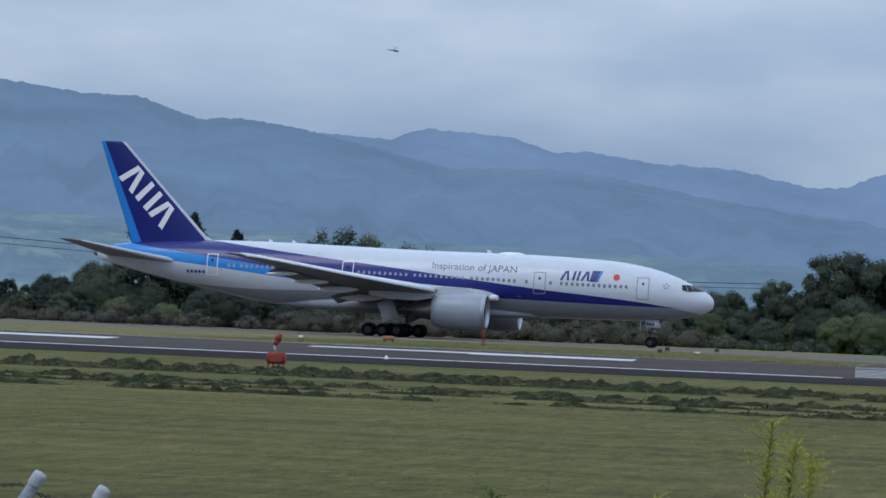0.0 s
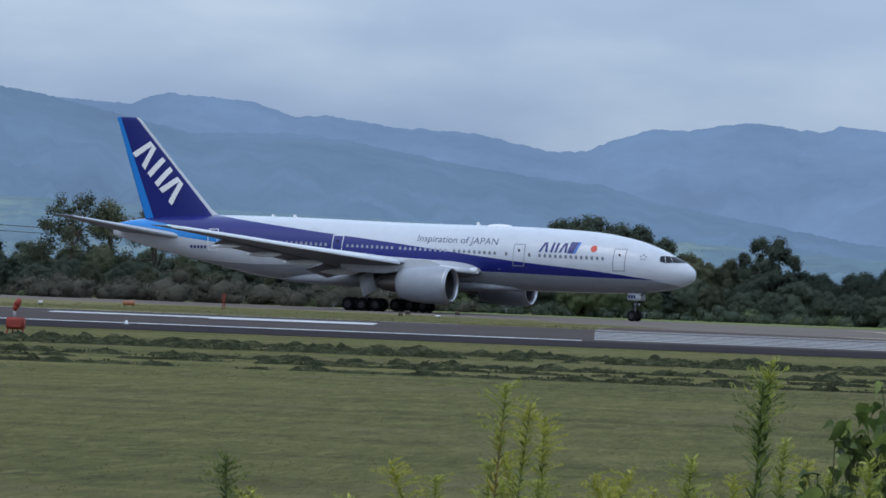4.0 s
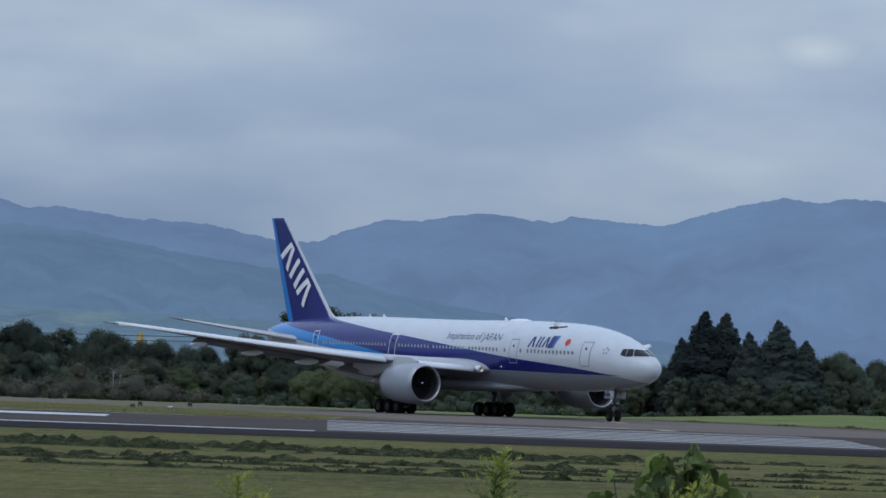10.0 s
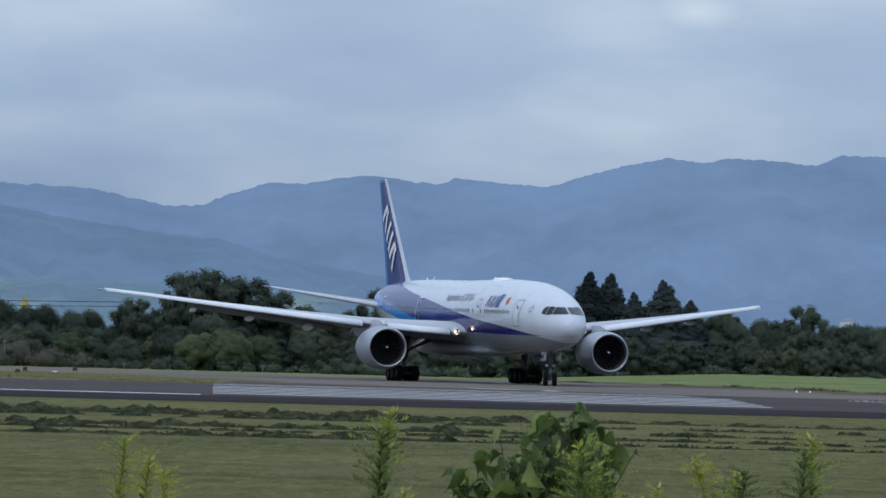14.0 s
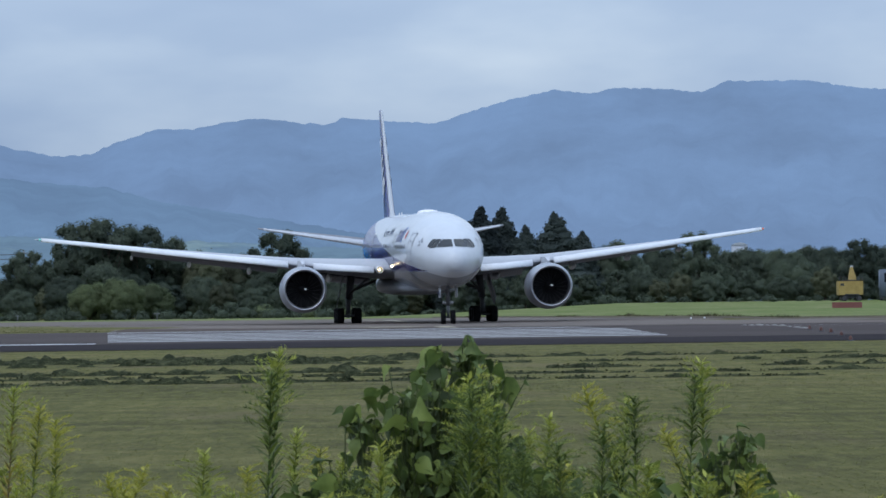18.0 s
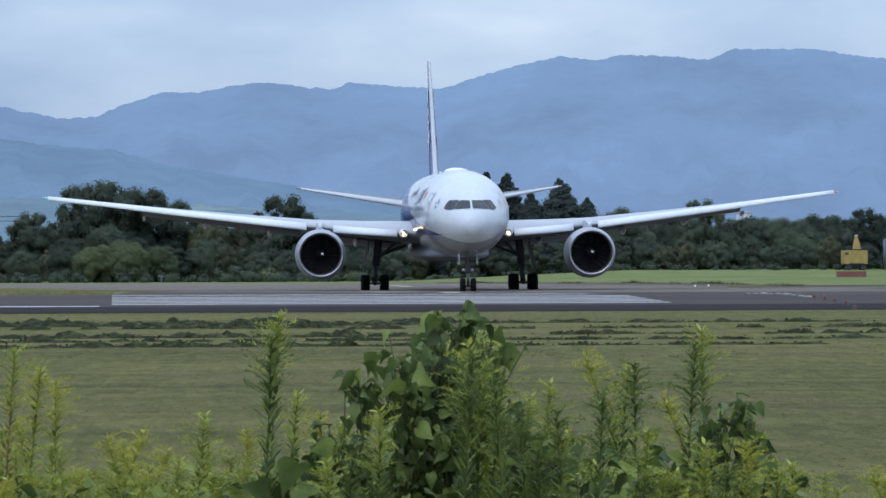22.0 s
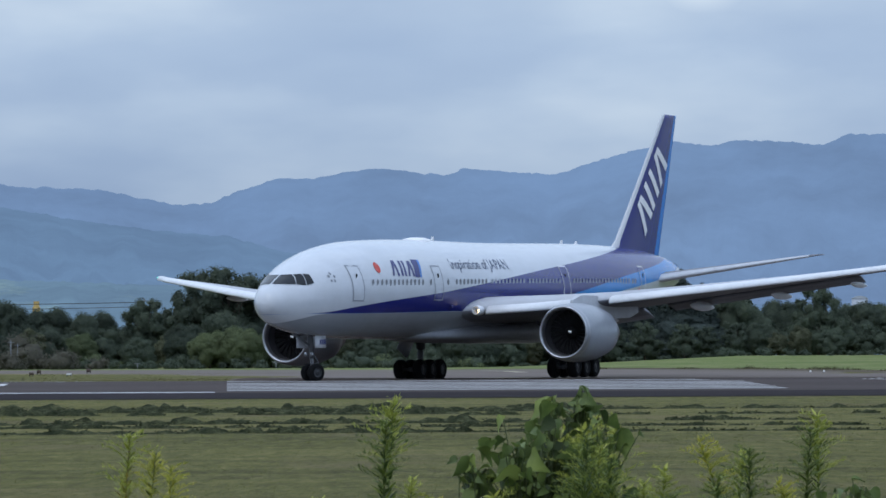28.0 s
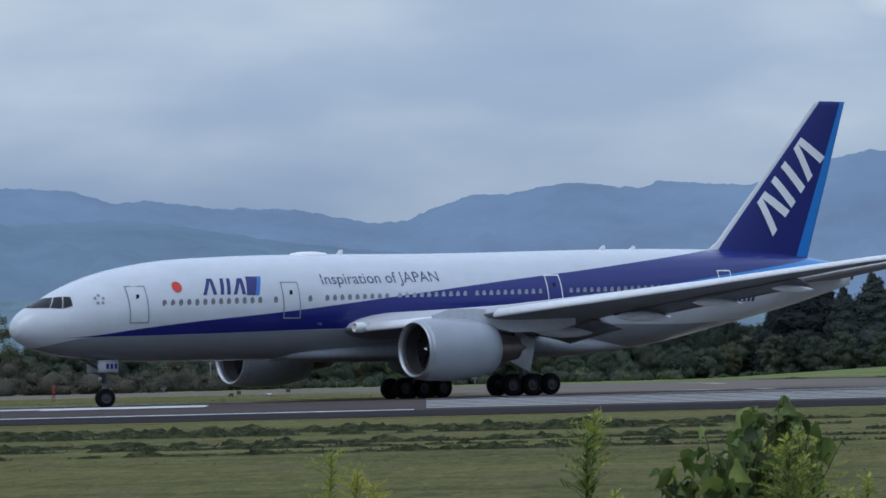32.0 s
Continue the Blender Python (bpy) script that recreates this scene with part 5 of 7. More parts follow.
for kind, az, dist, tip in TREES:
    src, label = KINDS[kind]
    x, y, z = polar(az, dist)
    h = EYE[2] + tip / 7579 * dist - z
    k = h / 10.0
    t = copy_thing(src, Matrix.Translation((x, y, z - 0.05)) @ Matrix.Rotation(_rng.uniform(0, 6.28), 4, "Z") @ Matrix.Scale(1, 4))
    wk = 0.8 * k + 0.1 if h < 10 else k
    t.scale = (wk, wk, k)
    tagged(t, label, "tree", "trees along the airfield's edge")
for src, label in KINDS.values():
    for o in (*src.children, src):
        bpy.data.objects.remove(o)

# undergrowth at the foot of the trees: greyish scrub to the west, green bushes to the east
M_SCRUB = leafy("grey_scrub", (0.086, 0.084, 0.070), (0.116, 0.111, 0.090), (0.157, 0.146, 0.112))
for name, mat, az0, az1, step, label in (("undergrowth", M_LEAF[0], -6.2, 10.5, 0.11, "dark green undergrowth at the foot of the trees"),
                                         ("scrub", M_SCRUB, -17.0, -5.4, 0.12, "greyish brown scrub at the foot of the trees"),
                                         ("thicket", M_LEAF[0], -17.0, 10.5, 0.13, "dense dark thicket between the trees"),
                                         ("light_undergrowth", M_LEAF[3], -17.0, 0.5, 0.75, "lighter green bushes among the undergrowth")):
    rng = np.random.default_rng(31 + len(name))
    clumps = []
    for az in np.arange(az0, az1, step):
        dist = (464 if name == "scrub" else 470) + rng.uniform(-3, 9)
        x, y, z = polar(float(az + rng.normal(0, step)), float(dist))
        r = rng.uniform(0.35, 0.8) * (1.5 if rng.uniform() < 0.15 else 1)
        if az > 0.0:
            r *= 0.5 if name != "thicket" else 1.0
        if name == "scrub":
            r *= 1.9 if az > -11 else 1.3
        if name == "thicket":
            x, y, z = polar(float(az), float(500 + rng.uniform(-3, 6)))
            r = rng.uniform(1.1, 2.0)
            z += rng.uniform(0.3, 2.4) - (1.2 if az < -12.6 else 0)
        clumps.append(((x, y, z + r * 0.55), (r * 1.5, r * 1.2, r * 1.1), int(230 * r)))
        clumps.append(((x + rng.normal(0, r), y, z + r * rng.uniform(0.8, 1.5)), (r * 0.7, r * 0.7, r * 0.6), int(110 * r)))
    v, f = leaf_cloud(clumps, 0.12, rng, 0.6, 0.4)
    tagged(new(name, raw(name, v, f, mat)), label, "undergrowth", kind="stuff")

# ---------- windrows of cut grass ----------
rng = np.random.default_rng(41)
verts, faces = [], []
strandv, strandf = [], []


def tuft_heap(x, y, ln, wd, tall, bristle=1.0):
    """One small heap of cut grass: a lumpy low mound bristling with strands."""
    z = height(x, y)
    k = len(verts)
    n, m = 6, 5
    for i in range(n):
        u = i / (n - 1) * 2 - 1
        for j in range(m):
            q = j / (m - 1) * 2 - 1
            e = max(0.0, 1 - u * u - 0.8 * q * q)
            h_ = tall * e ** 0.85 * (0.7 + 0.6 * rng.uniform())
            verts.append((x + u * ln / 2 + rng.normal(0, 0.04), y + q * wd / 2 + rng.normal(0, 0.04), z - 0.03 + h_))
    for i in range(n - 1):
        for j in range(m - 1):
            p = k + i * m + j
            faces.append((p, p + m, p + m + 1, p + 1))
    for _ in range(int((3 + 6 * ln) * bristle)):
        px_, py_ = x + rng.uniform(-0.55, 0.55) * ln, y + rng.uniform(-0.5, 0.5) * wd
        e = max(0.0, 1 - ((px_ - x) / ln * 2) ** 2) ** 0.6
        a = rng.uniform(0, 6.28)
        dx, dy, up = math.cos(a) * rng.uniform(0.04, 0.11), math.sin(a) * rng.uniform(0.04, 0.10), rng.uniform(0.0, 0.045)
        zz = z + tall * e * rng.uniform(0.3, 0.9)
        k = len(strandv)
        strandv.extend([(px_, py_, zz - 0.03), (px_ + 0.03, py_, zz + 0.03), (px_ + dx, py_ + dy, zz + up)])
        strandf.append((k, k + 1, k + 2))


def windrow(u0, u1, d, wide, tall, gap, seed):
    """Heaps laid along a mown swath, thick in places and missing in others."""
    u = u0
    while u < u1:
        here = 0.92 + 1.0 * noise.fractal(Vector((u * 0.11, d * 0.3, seed)), 1.0, 2.0, 4) - gap
        if rng.uniform() < here:
            ln = rng.uniform(0.4, 1.6)
            off = 0.8 * noise.noise(Vector((u * 0.05, seed, 3))) + rng.normal(0, wide * 0.16)
            x, y = along(float(u), float(d + off))
            tuft_heap(x, y, ln, wide * rng.uniform(0.4, 0.7), (0.92 if u < 8 else 0.76) * tall * rng.uniform(0.35, 1.2) * min(1.0, 0.6 + 0.6 * here))
            u += ln * rng.uniform(0.35, 0.7)
        else:
            u += rng.uniform(0.3, 1.2)


for k, (d, wide, tall, gap, u0, u1) in enumerate(((165.5, 2.4, 0.30, -0.25, -75, 15), (162, 1.6, 0.22, 0.0, -75, 12), (166, 1.6, 0.22, 0.12, 15, 60), (155, 2.2, 0.28, -0.15, -75, 8), (152, 1.4, 0.2, 0.2, 8, 60),
                                                  (135, 1.7, 0.22, -0.25, -70, 12), (128, 1.5, 0.18, 0.0, -70, 12), (119, 1.7, 0.20, -0.15, -70, 10), (138, 1.4, 0.24, 0.05, 12, 60), (128, 1.2, 0.16, 0.2, 5, 60), (119, 1.2, 0.16, 0.1, 8, 60))):
    windrow(u0, u1, d, wide, tall, gap, k * 3.7)
for _ in range(45):
    # thin stray wisps lying along the mower's way
    d_ = 50 + 80 * rng.uniform() ** 0.8
    x, y = along(float(rng.uniform(-0.30, 0.14) * d_), float(d_))
    tuft_heap(x, y, rng.uniform(0.25, 1.1) * (0.5 + d_ / 130), rng.uniform(0.1, 0.25), rng.uniform(0.015, 0.03), 0.0)
tagged(new("cut_grass_windrows", raw("cut_grass_windrows", verts, faces, M_HAY)), "dark broken rows of cut grass lying on the field", "cut grass", kind="stuff")
tagged(new("cut_grass_strands", raw("cut_grass_strands", strandv, strandf, M_HAY, False)), "loose strands of cut grass on the rows", "cut grass", kind="stuff")

# stubble and stray clods over the mown field
def cards(count, near, far, tall, thin, az0, az1, mat, name, label, power=1.0):
    v, f = [], []
    for _ in range(count):
        dist = near + (far - near) * rng.uniform() ** power
        az = radians(rng.uniform(az0, az1))
        x, y = dist * math.sin(az), dist * math.cos(az)
        z = height(x, y)
        for _k in range(3):
            a = rng.uniform(0, 6.28)
            dx, dy = math.cos(a) * thin, math.sin(a) * thin
            ox, oy = rng.normal(0, thin * 2), rng.normal(0, thin * 2)
            h = tall * rng.uniform(0.5, 1.3)
            lx, ly = rng.normal(0, h * 0.5), rng.normal(0, h * 0.5)
            k = len(v)
            v.extend([(x + ox - dx, y + oy - dy, z - 0.01), (x + ox + dx, y + oy + dy, z - 0.01), (x + ox + lx, y + oy + ly, z + h)])
            f.append((k, k + 1, k + 2))
    return tagged(new(name, raw(name, v, f, mat, False)), label, "grass", kind="stuff")


M_STUBBLE = surface("grass_stubble", [(0.3, (0.093, 0.100, 0.032)), (0.5, (0.140, 0.147, 0.045)), (0.7, (0.200, 0.193, 0.073))], 0.3, 0.9, 0.0, 8.0, island=0.5, spec=0.1)
cards(16000, 40, 110, 0.016, 0.010, -16.5, 8.5, M_STUBBLE, "grass_stubble", "short mown grass stubble over the near field", 1.0)
cards(5000, 105, 204, 0.022, 0.03, -16.5, 8.5, M_STUBBLE, "grass_stubble_far", "short mown grass stubble beside the runway")
cards(3500, 266, 372, 0.035, 0.05, -16.5, -3.4, leafy("rough_grass_tufts", (0.105, 0.11, 0.045), (0.155, 0.15, 0.065), (0.215, 0.19, 0.09)), "rough_grass_tufts", "rough tufts of yellowish grass")

# dry uncut tufts where the paving meets the bank
M_DRY = leafy("dry_edge_grass", (0.085, 0.080, 0.045), (0.125, 0.115, 0.062), (0.18, 0.16, 0.088))
v, f = [], []
for x in np.arange(8, 78, 0.06):
    y = float(np.interp(x, VERGE_X, VERGE_Y)) + rng.normal(-0.6, 0.9)
    big = 0.10 + 0.34 * max(0.0, noise.noise(Vector((x * 0.35, 4.0, 1.0)))) + (0.22 if 23 < x < 34 else 0.0) * max(0.0, noise.noise(Vector((x * 1.3, 9.0, 2.0))) + 0.3)
    z = height(float(x), y)
    for _ in range(5):
        a, h_ = rng.uniform(0, 6.28), big * rng.uniform(0.5, 1.3)
        px_, py_ = x + rng.normal(0, 0.12), y + rng.normal(0, 0.2)
        k = len(v)
        v.extend([(px_ - 0.05 * math.cos(a), py_ - 0.05 * math.sin(a), z), (px_ + 0.05 * math.cos(a), py_ + 0.05 * math.sin(a), z), (px_ + rng.normal(0, 0.4) * h_, py_ + rng.normal(0, 0.3) * h_, z + h_)])
        f.append((k, k + 1, k + 2))
tagged(new("dry_edge_tufts", raw("dry_edge_tufts", v, f, M_DRY, False)), "dry brownish grass tufts along the paving's edge", "grass", kind="stuff")

# ---------- airfield furniture ----------
M_REDPAINT = surface("weathered_red_paint", [(0.3, (0.20, 0.028, 0.02)), (0.7, (0.32, 0.05, 0.035))], 3.0, 0.6, 0.1)
M_STONE = plain("greyish_stone", (0.26, 0.25, 0.24), 0.9, 0.0, 0.3)
M_RUSTY = plain("brownish_red_lens", (0.11, 0.045, 0.035), 0.6, 0.0, 0.2)
M_ORANGE = surface("faded_orange_paint", [(0.3, (0.30, 0.11, 0.06)), (0.7, (0.42, 0.18, 0.10))], 3.0, 0.6, 0.1)
M_YELLOW = surface("machine_yellow_paint", [(0.3, (0.27, 0.185, 0.055)), (0.7, (0.42, 0.30, 0.095))], 1.5, 0.6, 0.1)
M_FADED = surface("faded_barrier_red", [(0.3, (0.15, 0.050, 0.045)), (0.7, (0.23, 0.085, 0.075))], 2.0, 0.7, 0.1)
M_GALV = surface("galvanised_steel", [(0.3, (0.10, 0.11, 0.125)), (0.55, (0.24, 0.26, 0.29)), (0.75, (0.36, 0.38, 0.41))], 9.0, 0.65, 0.3, 5.0, 0.25)
M_CAPS = surface("pale_plastic_cap", [(0.3, (0.28, 0.30, 0.33)), (0.7, (0.46, 0.48, 0.50))], 14.0, 0.6, 0.1)
M_DARKSTEEL = plain("dark_steel", (0.05, 0.05, 0.055), 0.6, 0.3, 0.3)
M_WALLWHITE = surface("pale_wall", [(0.3, (0.36, 0.40, 0.46)), (0.7, (0.46, 0.50, 0.56))], 0.4, 0.8, 0.05)
M_MACHINE = surface("dull_blue_grey_paint", [(0.3, (0.085, 0.11, 0.15)), (0.7, (0.14, 0.17, 0.22))], 1.2, 0.7, 0.1)
M_POLE = plain("grey_pole", (0.16, 0.17, 0.18), 0.7, 0.2, 0.2)


def at(az, el, z=None, dist=None):
    """A place on the ground in that direction: where a ray of that elevation meets height z, or at a distance."""
    if dist is None:
        dist = (EYE[2] - z) * 7579 / -el
    x, y = dist * math.sin(radians(az)), dist * math.cos(radians(az))
    return x, y


# red guidance box on legs with a wind vane, on the grass beside the runway
x, y = at(-11.22, -99, -0.55)
box_unit = thing("runway_indicator", "red weathered equipment box on thin legs beside the runway", "runway indicator", "", pose(x, y, height(x, y)))
bm = bmesh.new()
box(bm, -0.29, 0.29, -0.2, 0.2, 0.24, 0.62, 0.03)
part("housing", bm, M_REDPAINT, box_unit)
bm = bmesh.new()
box(bm, -0.2, 0.2, -0.215, -0.205, 0.32, 0.54)
part("front_panel", bm, M_REDPAINT, box_unit, smooth=False)
for lx in (-0.3, -0.1, 0.1, 0.3):
    bm = bmesh.new()
    rod(bm, (lx, -0.12, 0.0), (lx * 0.8, -0.05, 0.3), 0.03)
    part("leg", bm, M_REDPAINT, box_unit)
bm = bmesh.new()
rod(bm, (-0.06, 0, 0.6), (-0.06, 0, 0.86), 0.045)
part("stem", bm, M_CAPS, box_unit, "pale stem")
bm = bmesh.new()
rod(bm, (-0.06, 0, 0.84), (0.0, 0, 1.02), 0.07, 0.11)
rod(bm, (0.0, 0, 1.0), (0.1, 0, 1.22), 0.12, 0.08)
part("head", bm, M_REDPAINT, box_unit, "red swivelling head")
bm = bmesh.new()
box(bm, -0.32, 0.32, -0.22, 0.22, -0.02, 0.03, 0.01)
part("base_plate", bm, M_REDPAINT, box_unit)
box_unit.scale = (1.2, 1.2, 1.22)


def marker_board(az, el, wide, tall, mat, name, label, z=0.0):
    x, y = at(az, el, z)
    t = thing(name, label, "marker", "", pose(x, y, height(x, y), 0, 0, -az))
    bm = bmesh.new()
    box(bm, -wide / 2, wide / 2, -0.06, 0.06, 0.12, 0.12 + tall, 0.02)
    part("board", bm, mat, t)
    for q in (-0.35, 0.35):
        bm = bmesh.new()
        rod(bm, (wide * q, 0, 0), (wide * q, 0, 0.16), 0.04)
        part("foot", bm, M_DARKSTEEL, t)
    return t


marker_board(-9.73, -39.2, 0.88, 0.34, M_ORANGE, "marker_board", "faded orange marker board in the grass strip")
marker_board(-10.9, -41.5, 0.3, 0.18, M_WHITE, "marker_board", "small white marker in the grass strip")
marker_board(-6.1, -38.2, 0.35, 0.2, M_RUBBER, "marker_board", "small brown marker in the grass strip")
marker_board(-6.0, -35.4, 0.35, 0.28, M_RUBBER, "marker_board", "small brown marker in the grass strip")
marker_board(-5.34, -33.5, 0.4, 0.3, M_RUBBER, "marker_board", "small brown marker in the grass strip")
marker_board(-5.6, -38.5, 0.4, 0.12, M_WHITE, "marker_board", "small white marker in the grass strip")
# lattice posts of a glide-path aerial, orange and thin
for az, base, top in ((-8.465, -38.5, -9.6), (-8.47, -31.0, -11.2)):
    x, y = at(az, base, 0.0)
    dist = math.hypot(x, y)
    h = EYE[2] + top / 7579 * dist
    t = thing("lattice_post", "thin orange-red lattice post beside the taxiway", "post", "", pose(x, y, 0))
    for q in (-0.11, 0.11):
        bm = bmesh.new()
        rod(bm, (q, 0, 0), (q * 0.8, 0, h), 0.02)
        part("upright", bm, M_REDPAINT, t)
    bm = bmesh.new()
    for i in range(5):
        rod(bm, (-0.1, 0, h * i / 5), (0.1, 0, h * (i + 1) / 5), 0.012, 0.012, 6)
        rod(bm, (-0.1, 0, h * (i + 1) / 5), (0.1, 0, h * (i + 1) / 5), 0.012, 0.012, 6)
    part("bracing", bm, M_REDPAINT, t)

# edge lamps: white domes along the runway, red ones across its end
lamp_src = thing("runway_lamp", "small white runway edge lamp", "runway lamp", "runway edge lamps")
v, f = lathe([(0, 0.08), (0.08, 0.085), (0.15, 0.07), (0.20, 0.045), (0.22, 0.01)], 12, "Z")
part("dome", raw("dome", v, f, M_WHITE), None, lamp_src)
v, f = lathe([(-0.05, 0.2), (0.03, 0.2), (0.04, 0.1)], 12, "Z")
part("base", raw("base", v, f, M_DARKSTEEL), None, lamp_src)
for u in (-84.0, -144.0):
    x, y = along(u, 209.0)
    c = copy_thing(lamp_src, pose(x, y, height(x, y) + 0.02))
for az, el in ((4.47, -36.4), (4.29, -36.6)):
    x, y = at(az, el, 0.0)
    c = copy_thing(lamp_src, pose(x, y, height(x, y)))
    c.scale = (0.9, 0.9, 0.8)
x, y = along(-22.9, 209.0)
lamp_src.matrix_basis = pose(x, y, height(x, y) + 0.02)
for i, (az, el) in enumerate(((5.87, -64.5), (6.02, -67.5), (6.15, -70.5), (6.29, -74.5), (6.41, -78.5))):
    dist = (224, 220, 216, 212, 207)[i]
    x, y = at(az, el, None, dist)
    t = thing("threshold_lamp", "small brownish red threshold lamp", "runway lamp", "threshold lamps", pose(x, y, height(x, y) + 0.02))
    v, f = lathe([(0, 0.07), (0.12, 0.09), (0.2, 0.07), (0.24, 0.02)], 10, "Z")
    part("dome", raw("dome", v, f, M_RUSTY), None, t)
    v, f = lathe([(-0.05, 0.16), (0.03, 0.16), (0.04, 0.08)], 10, "Z")
    part("base", raw("base", v, f, M_DARKSTEEL), None, t)
# white marker stones where the overrun begins
for i in range(9):
    az, el = 5.0 + 0.10 * i, -49.0 - 0.85 * i
    x, y = at(az, el, None, 246 - 2.2 * i)
    bm = bmesh.new()
    bmesh.ops.create_icosphere(bm, subdivisions=1, radius=0.09 + 0.04 * (i % 3))
    for q in bm.verts:
        q.co = Vector((q.co.x * 1.7, q.co.y, max(-0.05, q.co.z * 0.5))) * (1 + 0.25 * noise.noise(q.co * 3 + Vector((i, 0, 0))))
    tagged(new("marker_stone", mesh_of("marker_stone", bm, M_STONE)), "pale stone on the dark overrun asphalt", "stone", "stones on the overrun").matrix_basis = pose(x, y, height(x, y) + 0.03)

# yellow digger behind a red and white barrier on the bank
x, y = at(6.41, 0, None, 470)
digger = thing("excavator", "yellow excavator parked on the green bank with its arm raised", "excavator", "", pose(x, y, height(x, y)))
bm = bmesh.new()
box(bm, -1.33, 1.33, -1.2, 1.4, 0.62, 2.15, 0.05)
part("counterweight_body", bm, M_YELLOW, digger, "", False)
bm = bmesh.new()
box(bm, -1.15, -0.75, -1.215, -1.2, 1.65, 1.9)
part("grille", bm, M_DARKSTEEL, digger, "dark engine grille", False)
bm = bmesh.new()
box(bm, -0.7, 0.9, -1.22, -1.2, 0.62, 0.74)
part("bumper_strip", bm, M_DARKSTEEL, digger, "dark lower edge", False)
bm = bmesh.new()
box(bm, -0.75, 0.85, -0.9, 1.2, 2.15, 2.3, 0.03)
for q in (-1.25, -0.55, 0.85, 1.25):
    rod(bm, (q, -1.0, 2.1), (q, -1.0, 2.6), 0.035, 0.035, 6)
rod(bm, (-1.25, -1.0, 2.6), (-0.55, -1.0, 2.6), 0.035, 0.035, 6)
rod(bm, (0.85, -1.0, 2.6), (1.25, -1.0, 2.6), 0.035, 0.035, 6)
part("deck_rail", bm, M_DARKSTEEL, digger, "dark deck and handrail")
bm = bmesh.new()
for (w0, z0), (w1, z1) in (((0.42, 2.15), (0.36, 2.75)), ((0.36, 2.75), (0.2, 3.35)), ((0.2, 3.35), (0.12, 3.75))):
    lo_, hi_ = ([bm.verts.new((0.32 - 0.04 * (z_ - 2.15) + sx * w_, 0.5 + sy * w_, z_)) for sx, sy in ((-1, -1), (1, -1), (1, 1), (-1, 1))] for w_, z_ in ((w0, z0), (w1, z1)))
    for i in range(4):
        bm.faces.new((lo_[i], lo_[(i + 1) % 4], hi_[(i + 1) % 4], hi_[i]))
bm.faces.new(hi_)
part("arm", bm, M_YELLOW, digger, "yellow raised arm", False)
bm = bmesh.new()
rod(bm, (0.1, 0.5, 3.72), (0.42, 0.5, 3.72), 0.13, 0.13, 10)
part("arm_pin", bm, M_CAPS, digger, "pale pin at the arm's head")
bm = bmesh.new()
box(bm, -0.6, 0.6, -0.9, 0.9, 0.3, 0.64, 0.05)
part("undercarriage", bm, M_DARKSTEEL, digger, "", False)
for q in (-0.75, 0.85):
    bm = bmesh.new()
    box(bm, q - 0.28, q + 0.28, -1.6, 1.6, -0.05, 0.55, 0.12)
    part("track", bm, M_DARKSTEEL, digger, "", False)
x, y = at(6.37, 0, None, 432)
barrier = thing("barrier", "faded red and white barrier board in the grass", "barrier", "", pose(x, y, height(x, y), 0, 0, -6))
bm = bmesh.new()
box(bm, -1.5, 1.5, -0.05, 0.05, -0.02, 0.62, 0.02)
part("board", bm, M_FADED, barrier, "", False)
for q in (-1.2, 1.2):
    bm = bmesh.new()
    rod(bm, (q, 0.08, -0.05), (q, 0.08, 0.55), 0.04)
    part("post", bm, M_DARKSTEEL, barrier)
# blue-grey machine beside it
x, y = at(6.95, 0, None, 470)
cab = thing("site_cabin", "pale blue-grey site machine on the bank", "site cabin", "", pose(x, y, height(x, y)))
bm = bmesh.new()
box(bm, -1.2, 1.2, -1, 1, 0.4, 3.4, 0.1)
part("body", bm, M_MACHINE, cab)
bm = bmesh.new()
box(bm, -0.8, 0.8, -1.03, -0.99, 2.0, 3.0)
part("window_pane", bm, M_GLASS, cab, smooth=False)
bm = bmesh.new()
box(bm, -1.1, 1.1, -0.9, 0.9, -0.1, 0.45, 0.1)
part("skid", bm, M_DARKSTEEL, cab)

# masts and fence posts before the trees
for az, base, top, r in ((-6.37, -26.2, 25.4, 0.07), (-6.28, -26.2, 20.0, 0.07), (-7.44, -25, -18, 0.05), (-2.84, -25, -15, 0.06), (-4.69, -27, -16, 0.06), (-7.0, -31, -20, 0.05)):
    dist = 466 if az != -7.0 else 440
    x, y = at(az, 0, None, dist)
    h = EYE[2] + top / 7579 * dist - height(x, y)
    t = thing("pole", "thin grey pole standing before the trees", "pole", "", pose(x, y, height(x, y)))
    bm = bmesh.new()
    rod(bm, (0, 0, -0.2), (0, 0, h), r, r * 0.8)
    part("shaft", bm, M_POLE, t)
    bm = bmesh.new()
    rod(bm, (-0.35, 0, h * 0.93), (0.35, 0, h * 0.93), 0.04)
    part("crossarm", bm, M_POLE, t)
# distant yellow crane top, cables and pale buildings behind the trees
x, y = at(-6.03, 0, None, 640)
crane = thing("crane", "yellow crane mast rising behind the trees", "crane", "", pose(x, y, height(x, y)))
bm = bmesh.new()
box(bm, -0.4, 0.4, -0.4, 0.4, 0, 11.6, 0.05)
part("mast", bm, M_YELLOW, crane)
bm = bmesh.new()
box(bm, -0.55, 0.55, -0.5, 0.5, 9.6, 10.8, 0.08)
part("cab", bm, M_YELLOW, crane)


